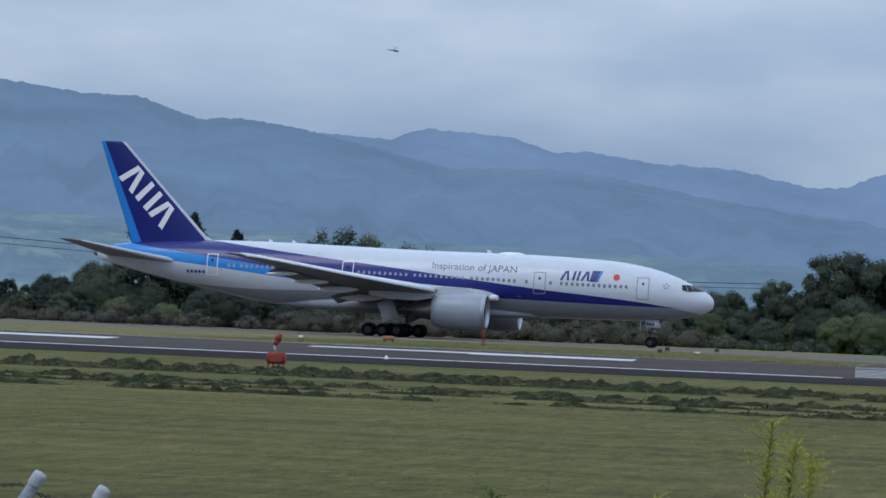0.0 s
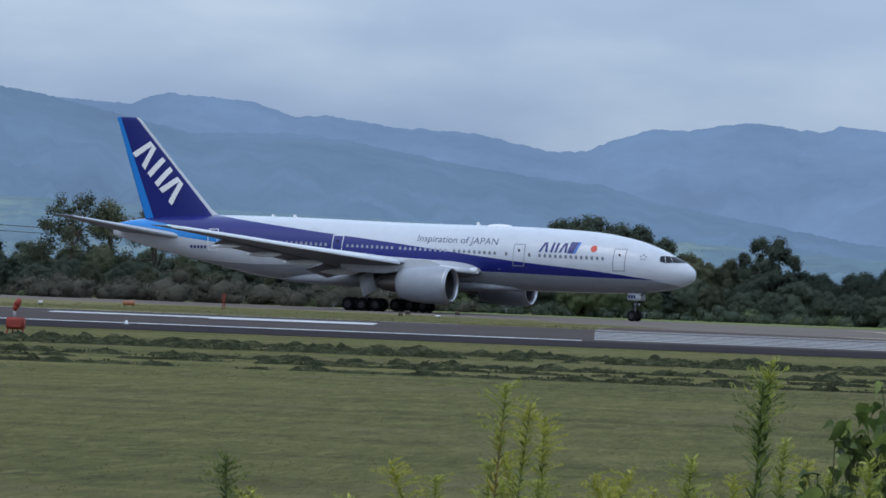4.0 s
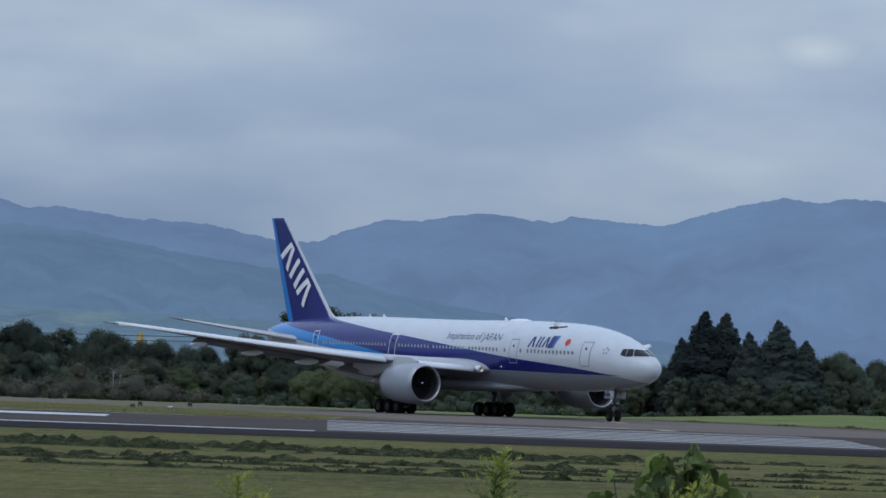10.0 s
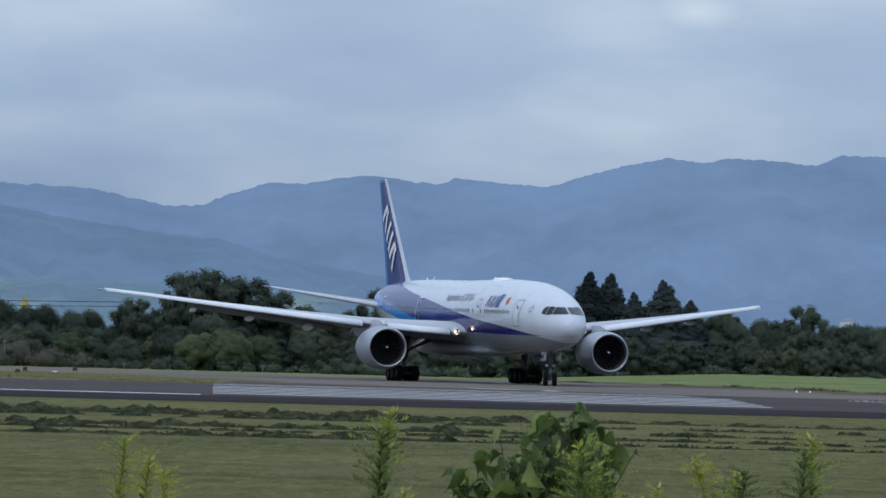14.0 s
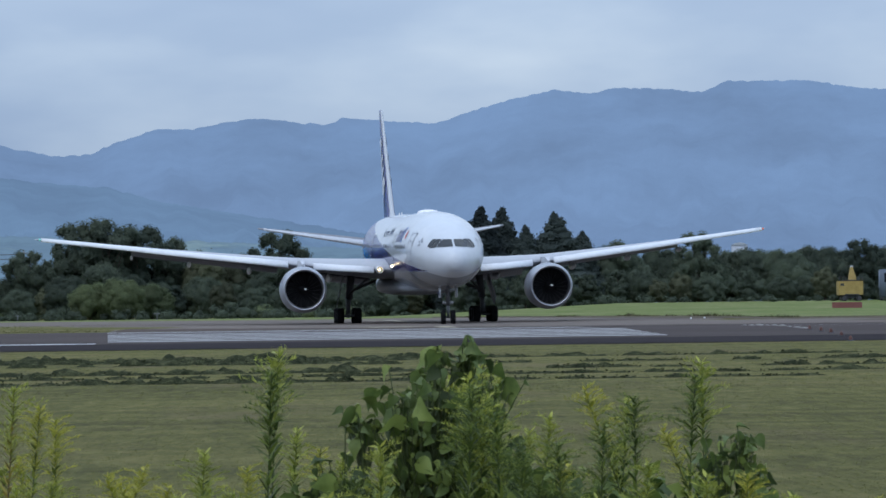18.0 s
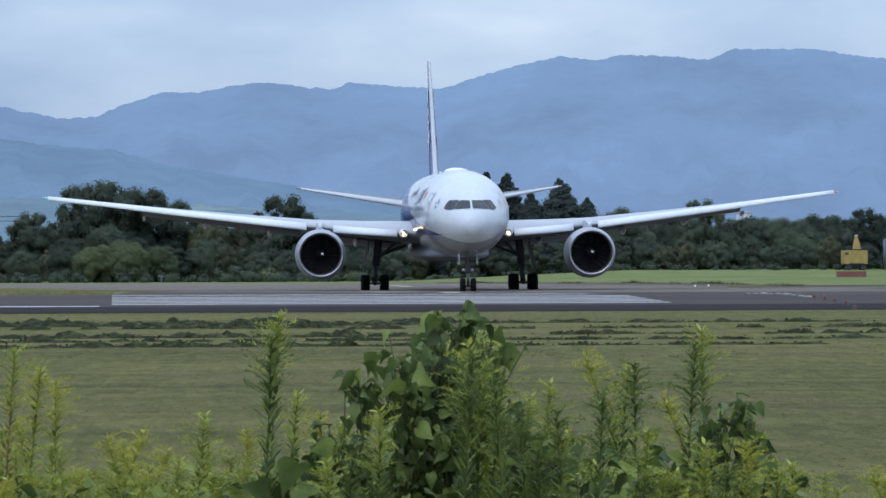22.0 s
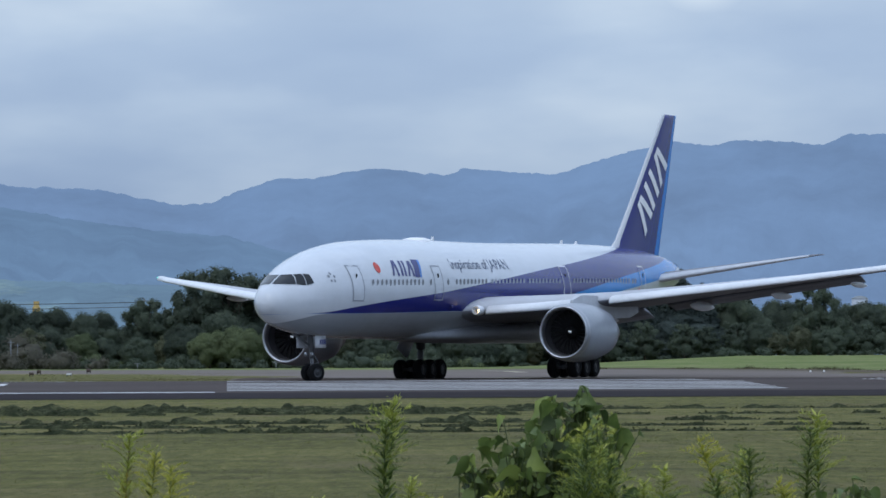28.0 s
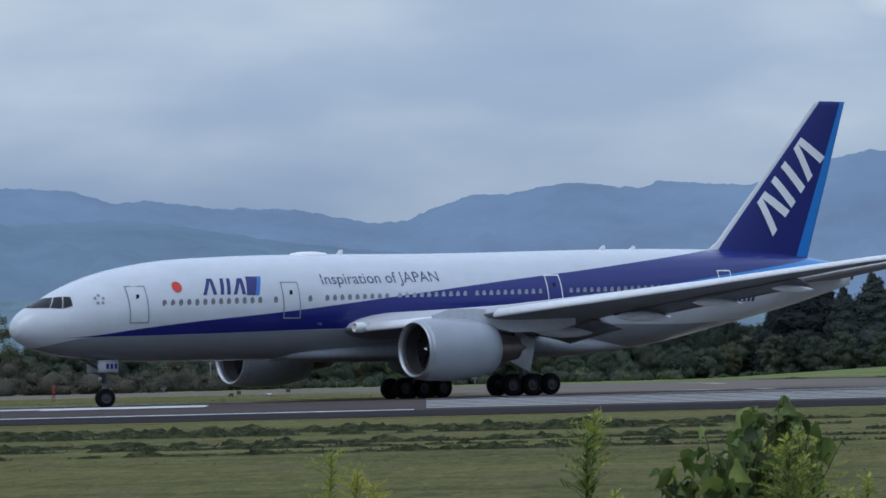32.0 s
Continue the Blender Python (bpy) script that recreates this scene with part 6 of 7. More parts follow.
def cable(name, a, b, sag, r, label):
    verts_ = [Vector(a).lerp(Vector(b), i / 24) - Vector((0, 0, sag * 4 * (i / 24) * (1 - i / 24))) for i in range(25)]
    bm = bmesh.new()
    for p, q in zip(verts_, verts_[1:]):
        rod(bm, p, q, r, r, 5, False)
    return tagged(new(name, mesh_of(name, bm, M_DARKSTEEL)), label, "cable")


def sky_point(az, el, dist):
    return (dist * math.sin(radians(az)), dist * math.cos(radians(az)), EYE[2] + el / 7579 * dist)


for az, el in ((-17.5, 142), (-4.6, 94)):
    x, y, z = sky_point(az, el, 560)
    t = thing("utility_pole", "tall concrete utility pole behind the trees", "utility pole", "", pose(x, y, height(x, y)))
    bm = bmesh.new()
    rod(bm, (0, 0, -0.3), (0, 0, z - height(x, y) + 0.3), 0.16, 0.11)
    part("shaft", bm, M_POLE, t)
    bm = bmesh.new()
    rod(bm, (-0.8, 0, z - height(x, y)), (0.8, 0, z - height(x, y)), 0.06)
    part("crossarm", bm, M_POLE, t)
cable("power_cable", sky_point(-17.5, 140, 560), sky_point(-4.6, 92, 560), 1.6, 0.05, "thin dark power cable over the trees")
cable("power_cable", sky_point(-17.5, 128, 560), sky_point(-4.6, 84, 560), 1.6, 0.04, "thin dark power cable over the trees")
for az, el, wide, tall, dist, label in ((1.07, 66, 2.2, 3.2, 560, "small pale house between the trees"), (4.95, 97, 3.4, 1.8, 900, "pale round-roofed hall far behind the trees"), (5.85, 88, 3.5, 2.0, 900, "pale flat building far behind the trees")):
    x, y, z = sky_point(az, el, dist)
    z0 = height(x, y)
    h = z - z0
    b = thing("building", label, "building", "", pose(x, y, z0, 0, 0, -az))
    bm = bmesh.new()
    box(bm, -wide / 2, wide / 2, -wide / 3, wide / 3, 0, h - tall * 0.35, 0.05)
    part("wall", bm, M_WALLWHITE, b)
    bm = bmesh.new()
    prof = [(-wide * 0.53, h - tall * 0.35), (-wide * 0.3, h - tall * 0.1), (0, h), (wide * 0.3, h - tall * 0.1), (wide * 0.53, h - tall * 0.35)]
    r0 = [bm.verts.new((a, -wide * 0.36, q)) for a, q in prof]
    r1 = [bm.verts.new((a, wide * 0.36, q)) for a, q in prof]
    for i in range(4):
        bm.faces.new((r0[i], r0[i + 1], r1[i + 1], r1[i]))
    bm.faces.new(r0[::-1])
    bm.faces.new(r1)
    part("roof", bm, M_WALLWHITE, b, smooth=False)

# ---------- near fence: leaning pipe posts with caps and a sagging chain ----------
def chain(name, a, b, sag, label):
    a, b = Vector(a), Vector(b)
    n = int((b - a).length / 0.021)
    ob = thing(name, label, "chain", "", None)
    bm = bmesh.new()
    for i in range(n):
        u = (i + 0.5) / n
        p = a.lerp(b, u) - Vector((0, 0, sag * 4 * u * (1 - u)))
        t = (b - a) - Vector((0, 0, sag * 4 * (1 - 2 * u)))
        q = t.to_track_quat("X", "Z").to_matrix().to_4x4()
        m = Matrix.Translation(p) @ q @ Matrix.Rotation(radians(90 * (i % 2)), 4, "X")
        ring_pts = []
        for k in range(8):
            ang = 2 * math.pi * k / 8
            ring_pts.append(Vector((0.015 * math.cos(ang), 0.009 * math.sin(ang), 0)))
        for k in range(8):
            rod(bm, m @ ring_pts[k], m @ ring_pts[(k + 1) % 8], 0.0036, 0.0036, 4, False)
    part("links", bm, M_DARKSTEEL, ob)
    return ob


POSTS = []
for az, el in ((-16.5, -270), (-14.52, -296), (-13.65, -318), (-12.6, -354)):
    dist = 24.5
    x, y, z = sky_point(az, el, dist)
    z0 = height(x, y)
    h = z - z0
    lean = 31
    t = thing("pipe_post", "leaning grey steel pipe post with a pale cap", "fence post", "fence posts", Matrix.Translation((x - math.sin(radians(lean)) * h, y, z0)) @ Matrix.Rotation(radians(lean), 4, "Y"))
    L = h / math.cos(radians(lean))
    bm = bmesh.new()
    rod(bm, (0, 0, -0.3), (0, 0, L - 0.06), 0.036, 0.036, 16)
    part("pipe", bm, M_GALV, t)
    v, f = lathe([(L - 0.07, 0.040), (L - 0.01, 0.041), (L + 0.01, 0.036), (L + 0.018, 0.0)], 16, "Z")
    part("cap", raw("cap", v, f, M_CAPS), None, t, "pale weathered cap")
    POSTS.append(Vector((x, y, z)) - Vector((math.sin(radians(lean)), 0, math.cos(radians(lean)))) * 0.07)
for a, b in zip(POSTS, POSTS[1:]):
    chain("fence_chain", a, b, 0.04, "dark sagging steel chain between posts")

# ---------- tall weeds before the camera ----------
def leaf_material(name, lo, mid, hi):
    m = surface(name, [(0.25, lo), (0.5, mid), (0.75, hi)], 6.0, 0.55, 0.0, 5.0, island=0.7, spec=0.35)
    t = m.node_tree
    b = t.nodes["Principled BSDF"]
    tr = node(t, "ShaderNodeBsdfTranslucent")
    src = b.inputs["Base Color"].links[0].from_socket
    t.links.new(src, tr.inputs["Color"])
    mx = node(t, "ShaderNodeMixShader", {"Fac": 0.35})
    t.links.new(b.outputs[0], mx.inputs[1])
    t.links.new(tr.outputs[0], mx.inputs[2])
    t.links.new(mx.outputs[0], t.nodes["Material Output"].inputs["Surface"])
    return m


M_WEED = leaf_material("weed_leaf", (0.054, 0.084, 0.020), (0.112, 0.156, 0.033), (0.221, 0.270, 0.054))
M_PLUME = leaf_material("weed_tip", (0.218, 0.259, 0.042), (0.323, 0.359, 0.063), (0.436, 0.450, 0.088))
M_YPLUME = leaf_material("weed_yellow_tip", (0.288, 0.305, 0.042), (0.412, 0.401, 0.057), (0.535, 0.472, 0.077))
M_YLEAF = leaf_material("weed_pale_leaf", (0.088, 0.110, 0.023), (0.167, 0.198, 0.038), (0.273, 0.299, 0.057))
M_OCHRE = leaf_material("weed_ochre_leaf", (0.15, 0.13, 0.04), (0.30, 0.24, 0.05), (0.46, 0.36, 0.08))
M_VINE = leaf_material("vine_leaf", (0.043, 0.065, 0.020), (0.101, 0.144, 0.037), (0.241, 0.297, 0.073))
M_STEM = plain("weed_stem", (0.07, 0.09, 0.03), 0.7, 0.0, 0.4, 20)
M_REDSTEM = plain("weed_red_stem", (0.11, 0.07, 0.03), 0.7, 0.0, 0.4, 20)


def blade(verts_, faces_, p, way, side, ln, wd, droop):
    """One lance-shaped leaf, bent along its length."""
    k = len(verts_)
    up = Vector((0, 0, 1))
    for i, (u, w) in enumerate(((0, 0.25), (0.3, 1.0), (0.65, 0.75), (1.0, 0.0))):
        c = p + way * (ln * u) - up * (droop * ln * u * u)
        verts_.append(c + side * wd * w)
        if w > 0:
            verts_.append(c - side * wd * w)
    faces_ += [(k, k + 2, k + 3, k + 1), (k + 2, k + 4, k + 5, k + 3), (k + 4, k + 6, k + 5)]


BENDS = []      # how far each kind's tip leans from its foot


def goldenrod(h, seed, tip, leaf, stem, bushy=1.0, bend=0.1):
    rng = np.random.default_rng(seed)
    top = thing("goldenrod", "", "plant")
    bx, by = rng.normal(0, bend), rng.normal(0, bend * 0.6)
    BENDS.append(Vector((bx, by, 0)))

    def axis(z):
        u = z / h
        return Vector((bx * u * u, by * u * u, z))
    bm = bmesh.new()
    rings = []
    for i in range(9):
        c = axis(h * i / 8) if i else Vector((0, 0, -0.05))
        rr = 0.005 * (1 - i / 9.5)
        rings.append([bm.verts.new(c + Vector((rr * math.cos(k * 1.0472), rr * math.sin(k * 1.0472), 0))) for k in range(6)])
    for p, q in zip(rings, rings[1:]):
        for k in range(6):
            bm.faces.new((p[k], p[(k + 1) % 6], q[(k + 1) % 6], q[k]))
    part("stem", bm, stem, top)
    v, f, vt, ft = [], [], [], []
    z, a = 0.35 * h, 0.0
    while z < h - 0.005:
        left = h - z
        a += 2.4 + rng.normal(0, 0.15)
        tipf = max(0.0, 1 - left / 0.13)
        ln = (0.047 if left > 0.3 else 0.024 + 0.023 * left / 0.3) * rng.uniform(0.8, 1.2) * bushy
        rise = 1.15 if left > 0.12 else 0.9
        way = Vector((math.cos(a), math.sin(a), rise + rng.normal(0, 0.25))).normalized()
        side = way.cross(Vector((0, 0, 1))).normalized()
        side = (side + Vector((0, 0, rng.normal(0, 0.3)))).normalized()
        tgt = (vt, ft) if left < 0.07 else (v, f)
        blade(*tgt, axis(z), way, side, ln, 0.0031 * rng.uniform(0.7, 1.3), rng.uniform(0.0, 0.45))
        if left < 0.15:
            for _ in range(4):
                a2 = rng.uniform(0, 6.28)
                w2 = Vector((math.cos(a2), math.sin(a2), rng.uniform(0.4, 1.6))).normalized()
                s2 = (w2.cross(Vector((0, 0, 1))).normalized() + Vector((0, 0, rng.normal(0, 0.5)))).normalized()
                blade(vt, ft, axis(z), w2, s2, rng.uniform(0.5, 1.1) * (0.026 + 0.20 * min(left, 0.12)), rng.uniform(0.0006, 0.0010), rng.uniform(0.0, 0.6))
        z += 0.0055 if left > 0.24 else 0.0035
    # small arching side sprays near the top, fringed with fine bracts
    for _ in range(int(20 * bushy)):
        left = rng.uniform(0.01, 0.14)
        a2, ln = rng.uniform(0, 6.28), rng.uniform(0.032, 0.07) * min(1.0, 0.35 + left / 0.1)
        out = Vector((math.cos(a2), math.sin(a2), 0))
        for i in range(9):
            u = (i + 1) / 9
            p = axis(h - left) + out * (ln * u) + Vector((0, 0, ln * (1.0 * u - 0.5 * u * u)))
            for _k in range(3):
                w2 = (out * rng.uniform(0.2, 0.8) + Vector((rng.normal(0, 0.5), rng.normal(0, 0.5), rng.uniform(0.3, 1.2)))).normalized()
                s2 = w2.cross(Vector((rng.normal(), rng.normal(), rng.normal()))).normalized()
                blade(vt, ft, p, w2, s2, rng.uniform(0.008, 0.018), rng.uniform(0.0005, 0.0009), 0.2)
    part("foliage", raw("foliage", v, f, leaf), None, top)["kind"] = "stuff"
    part("tip", raw("tip", vt, ft, tip), None, top)["kind"] = "stuff"
    return top


def heart_leaf(size, seed):
    """A broad vine leaf, folded a little along its rib."""
    rng = np.random.default_rng(seed)
    out = [(0, 0.0), (0.26, -0.12), (0.46, 0.06), (0.50, 0.32), (0.34, 0.62), (0.20, 0.78), (0.07, 1.0), (0, 1.15)]
    verts_, faces_ = [], []
    fold = rng.uniform(0.2, 0.7)
    for i, (w, u) in enumerate(out):
        curl = -0.4 * u * u
        verts_.append((0, u * size, curl * size))
        verts_.append((w * size, u * size, (curl + fold * w + rng.normal(0, 0.07)) * size))
        verts_.append((-w * size, u * size, (curl + fold * w + rng.normal(0, 0.03)) * size))
    for i in range(len(out) - 1):
        a, b = 3 * i, 3 * (i + 1)
        faces_ += [(a, a + 1, b + 1, b), (a + 2, a, b, b + 2)]
    return raw("leaf", verts_, faces_, M_VINE)


rng = np.random.default_rng(77)
PROTO = [goldenrod(1.5, 1, M_PLUME, M_WEED, M_STEM), goldenrod(1.5, 2, M_PLUME, M_YLEAF, M_STEM, 0.9, 0.2), goldenrod(1.5, 3, M_YPLUME, M_YLEAF, M_STEM, 1.0, 0.12), goldenrod(1.5, 4, M_PLUME, M_OCHRE, M_REDSTEM, 0.9, 0.15), goldenrod(1.5, 5, M_WEED, M_WEED, M_STEM, 1.15, 0.05)]
PLANT_LABEL = ["tall green goldenrod with a feathery pale tip", "bending green goldenrod with a feathery tip", "goldenrod with a yellowing flower tip", "goldenrod with ochre withering leaves", "dark green goldenrod with dense narrow leaves"]
# azimuth, elevation of the tip, kind, distance
WEEDS = [(-4.76, -125, 3, 8.4), (-4.42, -158, 2, 8.8), (-4.22, -182, 2, 9.2), (-3.56, -280, 2, 9.0), (-2.58, -320, 0, 8.2), (-2.24, -241, 0, 8.6), (-1.34, -98, 4, 8.0), (-1.24, -62, 0, 8.1), (-1.68, -271, 2, 9.3), (-1.0, -206, 0, 9.5), (-0.39, -252, 0, 9.0), (-0.7, -241, 2, 9.6), (-0.09, -312, 0, 8.2), (0.29, -200, 0, 9.4),
         (2.37, -187, 0, 9.3), (2.82, -137, 2, 9.0), (3.5, -152, 4, 8.8), (3.42, -160, 0, 9.0), (3.87, -212, 2, 9.4), (4.32, -118, 4, 8.9), (4.40, -92, 0, 9.0), (2.63, -272, 2, 8.5), (3.23, -242, 0, 9.2), (3.69, -272, 1, 8.4), (5.19, -342, 0, 9.2), (6.02, -352, 3, 9.5), (6.62, -342, 2, 9.0), (6.84, -352, 0, 9.3), (2.1, -212, 0, 9.0), (1.72, -112, 0, 8.9), (1.46, -97, 0, 8.8), (0.82, -140, 0, 9.0),
         (-3.03, -270, 2, 9.2), (-4.01, -339, 2, 8.8), (-4.76, -249, 2, 9.3), (-8.47, -267, 4, 8.6), (-8.07, -330, 2, 9.0), (-6.28, -270, 2, 9.0), (-5.67, -290, 1, 8.8), (-6.79, -335, 0, 9.2), (-3.4, -297, 2, 9.4), (-4.9, -265, 1, 9.1), (0.6, -260, 2, 8.2), (1.2, -210, 1, 8.3), (2.0, -290, 0, 8.2), (-0.3, -330, 2, 8.1), (4.5, -330, 2, 8.6), (3.0, -330, 0, 8.3)]
for az, el in ((0.1, -230), (0.55, -190), (0.95, -150), (1.35, -130), (1.62, -175), (1.95, -230), (0.3, -300), (0.75, -290), (1.15, -260), (1.5, -310), (-0.25, -290), (2.2, -300), (-0.6, -320), (0.0, -360), (1.8, -350), (4.75, -330), (5.0, -290), (4.45, -290), (2.45, -230), (3.1, -200)):
    WEEDS.append((az, el, (0, 4, 2, 4)[int(rng.integers(0, 4))], float(rng.uniform(7.5, 7.9) if az > 1.3 or az < 0.2 else rng.uniform(8.0, 8.5))))
for az, el in ((0.78, -110), (1.05, -118), (1.4, -100), (0.62, -160), (1.25, -165), (0.9, -200), (1.55, -215), (0.45, -225), (1.0, -240), (1.3, -290), (0.65, -330), (1.75, -265), (0.2, -345), (1.05, -345), (1.45, -370), (-0.1, -380), (0.5, -395), (0.85, -400)):
    WEEDS.append((az, el, 4 if el < -220 else (0, 1, 4)[int(rng.integers(0, 3))], float(rng.uniform(8.45, 9.0))))
for az, el in ((1.3, -112), (1.52, -150), (1.25, -190), (1.66, -205)):
    WEEDS.append((az, el, (0, 4, 0)[int(rng.integers(0, 3))], 7.75))
for az in np.arange(-5.2, 5.6, 0.18):
    WEEDS.append((float(az + rng.normal(0, 0.08)), float(rng.uniform(-410, -330)), int(rng.integers(0, 4)), float(rng.uniform(8.0, 9.8))))
for az in np.arange(-4.95, -0.3, 0.2):
    WEEDS.append((float(az + rng.normal(0, 0.06)), float(rng.uniform(-365, -290)), int(rng.integers(0, 4)), float(rng.uniform(8.6, 9.6))))
for az in (-10.4, -9.2, -7.4, -6.2, 5.7, 6.2, 6.5, 6.9, 7.3, 7.8):
    WEEDS.append((az, float(rng.uniform(-420, -370)), int(rng.integers(0, 4)), float(rng.uniform(8.4, 9.8))))
for az, el, kind, dist in WEEDS:
    x, y, z = sky_point(az, el, dist)
    spin = float(rng.uniform(0, 360))
    lean = Matrix.Rotation(radians(spin), 4, "Z") @ BENDS[kind]
    x, y = x - lean.x, y - lean.y
    z0 = height(x, y)
    k = (z - z0) / 1.5
    p = copy_thing(PROTO[kind], pose(x, y, z0 - 0.02, 0, 0, spin))
    p.scale = (1, 1, k)
    tagged(p, PLANT_LABEL[kind], "plant", "weeds before the camera")
for o in PROTO:
    for c in (*o.children, o):
        bpy.data.objects.remove(c)

# a mound of climbing vine with broad leaves
vine = thing("vine_bush", "mound of climbing vine with broad green leaves", "bush")
LEAVES = [heart_leaf(0.021, 1), heart_leaf(0.027, 2), heart_leaf(0.040, 3), heart_leaf(0.024, 4), heart_leaf(0.016, 5), heart_leaf(0.032, 6), heart_leaf(0.062, 8)]
CLUMPS = [(0.86, -98, 18, 8), (1.27, -100, 24, 12), (0.82, -165, 55, 16), (0.36, -180, 32, 10), (1.5, -160, 45, 14), (1.12, -250, 75, 22), (0.51, -250, 60, 20), (-0.17, -215, 26, 7), (-0.4, -345, 55, 18), (-0.85, -385, 45, 14), (0.36, -370, 75, 22), (1.12, -350, 80, 22), (1.72, -300, 60, 20), (2.17, -360, 55, 16), (-1.3, -405, 45, 12), (1.87, -415, 70, 18), (-0.09, -420, 70, 18), (0.81, -440, 80, 20), (3.0, -410, 60, 14)]
CLUMPS2 = [(4.97, -256, 24, 6), (4.66, -296, 38, 10), (5.04, -325, 36, 9), (4.59, -385, 55, 16), (3.98, -405, 55, 14), (5.11, -415, 60, 16), (5.6, -440, 60, 12)]
vine2 = thing("vine_bush", "trailing vine with broad green leaves among weeds", "bush")
for owner, clumps, dist in ((vine, CLUMPS, 8.1), (vine2, CLUMPS2, 8.3)):
    bm = bmesh.new()
    made, restv, restf = 0, [], []
    bx, by, _z = sky_point(float(np.mean([c[0] for c in clumps])), 0, dist)
    for az, el, r, n in clumps:
        c = Vector(sky_point(az, el, dist))
        foot = Vector((bx + (c.x - bx) * 0.5, by + rng.normal(0, 0.1), 0.0))
        mid = foot.lerp(c, 0.55) + Vector((rng.normal(0, 0.03), rng.normal(0, 0.05), 0.05))
        rod(bm, foot, mid, 0.006, 0.005, 5, False)
        rod(bm, mid, c, 0.005, 0.003, 5, False)
        for i in range(int(n * (2.2 if el > -200 else 4.2))):
            rr = r / 7579 * dist
            p = c + Vector((rng.normal(0, 0.5), rng.normal(0, 1.1), rng.normal(0, 0.55))) * rr
            me = LEAVES[int(rng.integers(0, 6))]
            m = Matrix.Translation(p) @ Euler((rng.uniform(-1.6, 0.3), rng.normal(0, 0.7), rng.uniform(0, 6.28))).to_matrix().to_4x4() @ Matrix.Scale(float(rng.uniform(0.6, 1.3)), 4)
            if i < n and made < 300:
                part("leaf", me, None, owner).matrix_basis = m
                made += 1
            else:
                k = len(restv)
                restv += [m @ q.co for q in me.vertices]
                restf += [tuple(k + e for e in q.vertices) for q in me.polygons]
            rod(bm, c.lerp(mid, 0.2), p, 0.0016, 0.001, 4, False)
    part("foliage", raw("foliage", restv, restf, M_VINE), None, owner, "smaller leaves within the mound")["kind"] = "stuff"
    if owner == vine:
        # a few broad old leaves low on the mound
        for az, el, turn, big in ((-1.0, -345, 0.4, 1.0), (-0.75, -395, 1.9, 1.1), (0.85, -405, -0.6, 1.2), (1.25, -395, 0.9, 1.0), (0.2, -330, 2.4, 0.8), (1.55, -330, -1.2, 0.8), (-0.35, -412, 3.0, 1.0), (0.05, -155, 0.5, 0.6), (-0.12, -170, -0.9, 0.6), (0.86, -90, 0.2, 0.5)):
            part("leaf", LEAVES[6], None, owner).matrix_basis = Matrix.Translation(sky_point(az, el, dist - 0.28)) @ Euler((-0.55 - 0.3 * math.sin(turn * 3), 0.4 * math.cos(turn * 2), turn)).to_matrix().to_4x4() @ Matrix.Scale(big, 4)
    part("vine_stem", bm, M_STEM, owner)
# dense low herbs between them
clumps = []
for az in np.arange(-5.0, 6.6, 0.09):
    dist = 8.9 + rng.uniform(-0.5, 0.6)
    el = -400 + rng.normal(0, 22) + (60 if -0.8 < az < 4.6 else 0) - (70 if az > 5.3 else 0)
    x, y, z = sky_point(float(az), float(el), float(dist))
    clumps.append(((x, y, z - 0.10), (0.05, 0.12, 0.12), 46))
v, f = leaf_cloud(clumps, 0.022, rng)
tagged(new("low_herbs", raw("low_herbs", v, f, M_WEED, False)), "dense low green herbs among the weeds", "undergrowth", kind="stuff")

# ---------- dragonflies ----------
M_FLY = plain("dragonfly_body", (0.05, 0.025, 0.015), 0.5, 0.0, 0.4, 60)
m_, t_, b_ = material("dragonfly_wing")
b_.inputs["Base Color"].default_value = (0.35, 0.34, 0.32, 1)
b_.inputs["Alpha"].default_value = 0.2
M_FLYWING = m_


def dragonfly():
    d = thing("dragonfly", "small dark dragonfly in flight with clear wings", "dragonfly", "dragonflies in flight")
    v, f = lathe([(0.021, 0.001), (0.019, 0.0032), (0.014, 0.0036), (0.011, 0.0028), (0.006, 0.0045), (-0.002, 0.004), (-0.008, 0.0022), (-0.03, 0.0018), (-0.034, 0.001)], 8)
    part("body", raw("body", v, f, M_FLY), None, d)
    for x, sd, sw in ((0.006, 1, 0.1), (0.006, -1, 0.1), (-0.001, 1, -0.25), (-0.001, -1, -0.25)):
        w = [(x + 0.003, 0.002), (x + 0.006 + sw * 0.01, 0.018), (x + 0.004 + sw * 0.03, 0.031), (x - 0.004 + sw * 0.03, 0.03), (x - 0.006 + sw * 0.01, 0.014), (x - 0.003, 0.002)]
        part("wing", raw("wing", [(a, sd * q * 0.9, 0.003 + q * 0.55) for a, q in w], [tuple(range(6))], M_FLYWING, False), None, d)
    return d


FLIES = [dragonfly() for _ in range(6)]



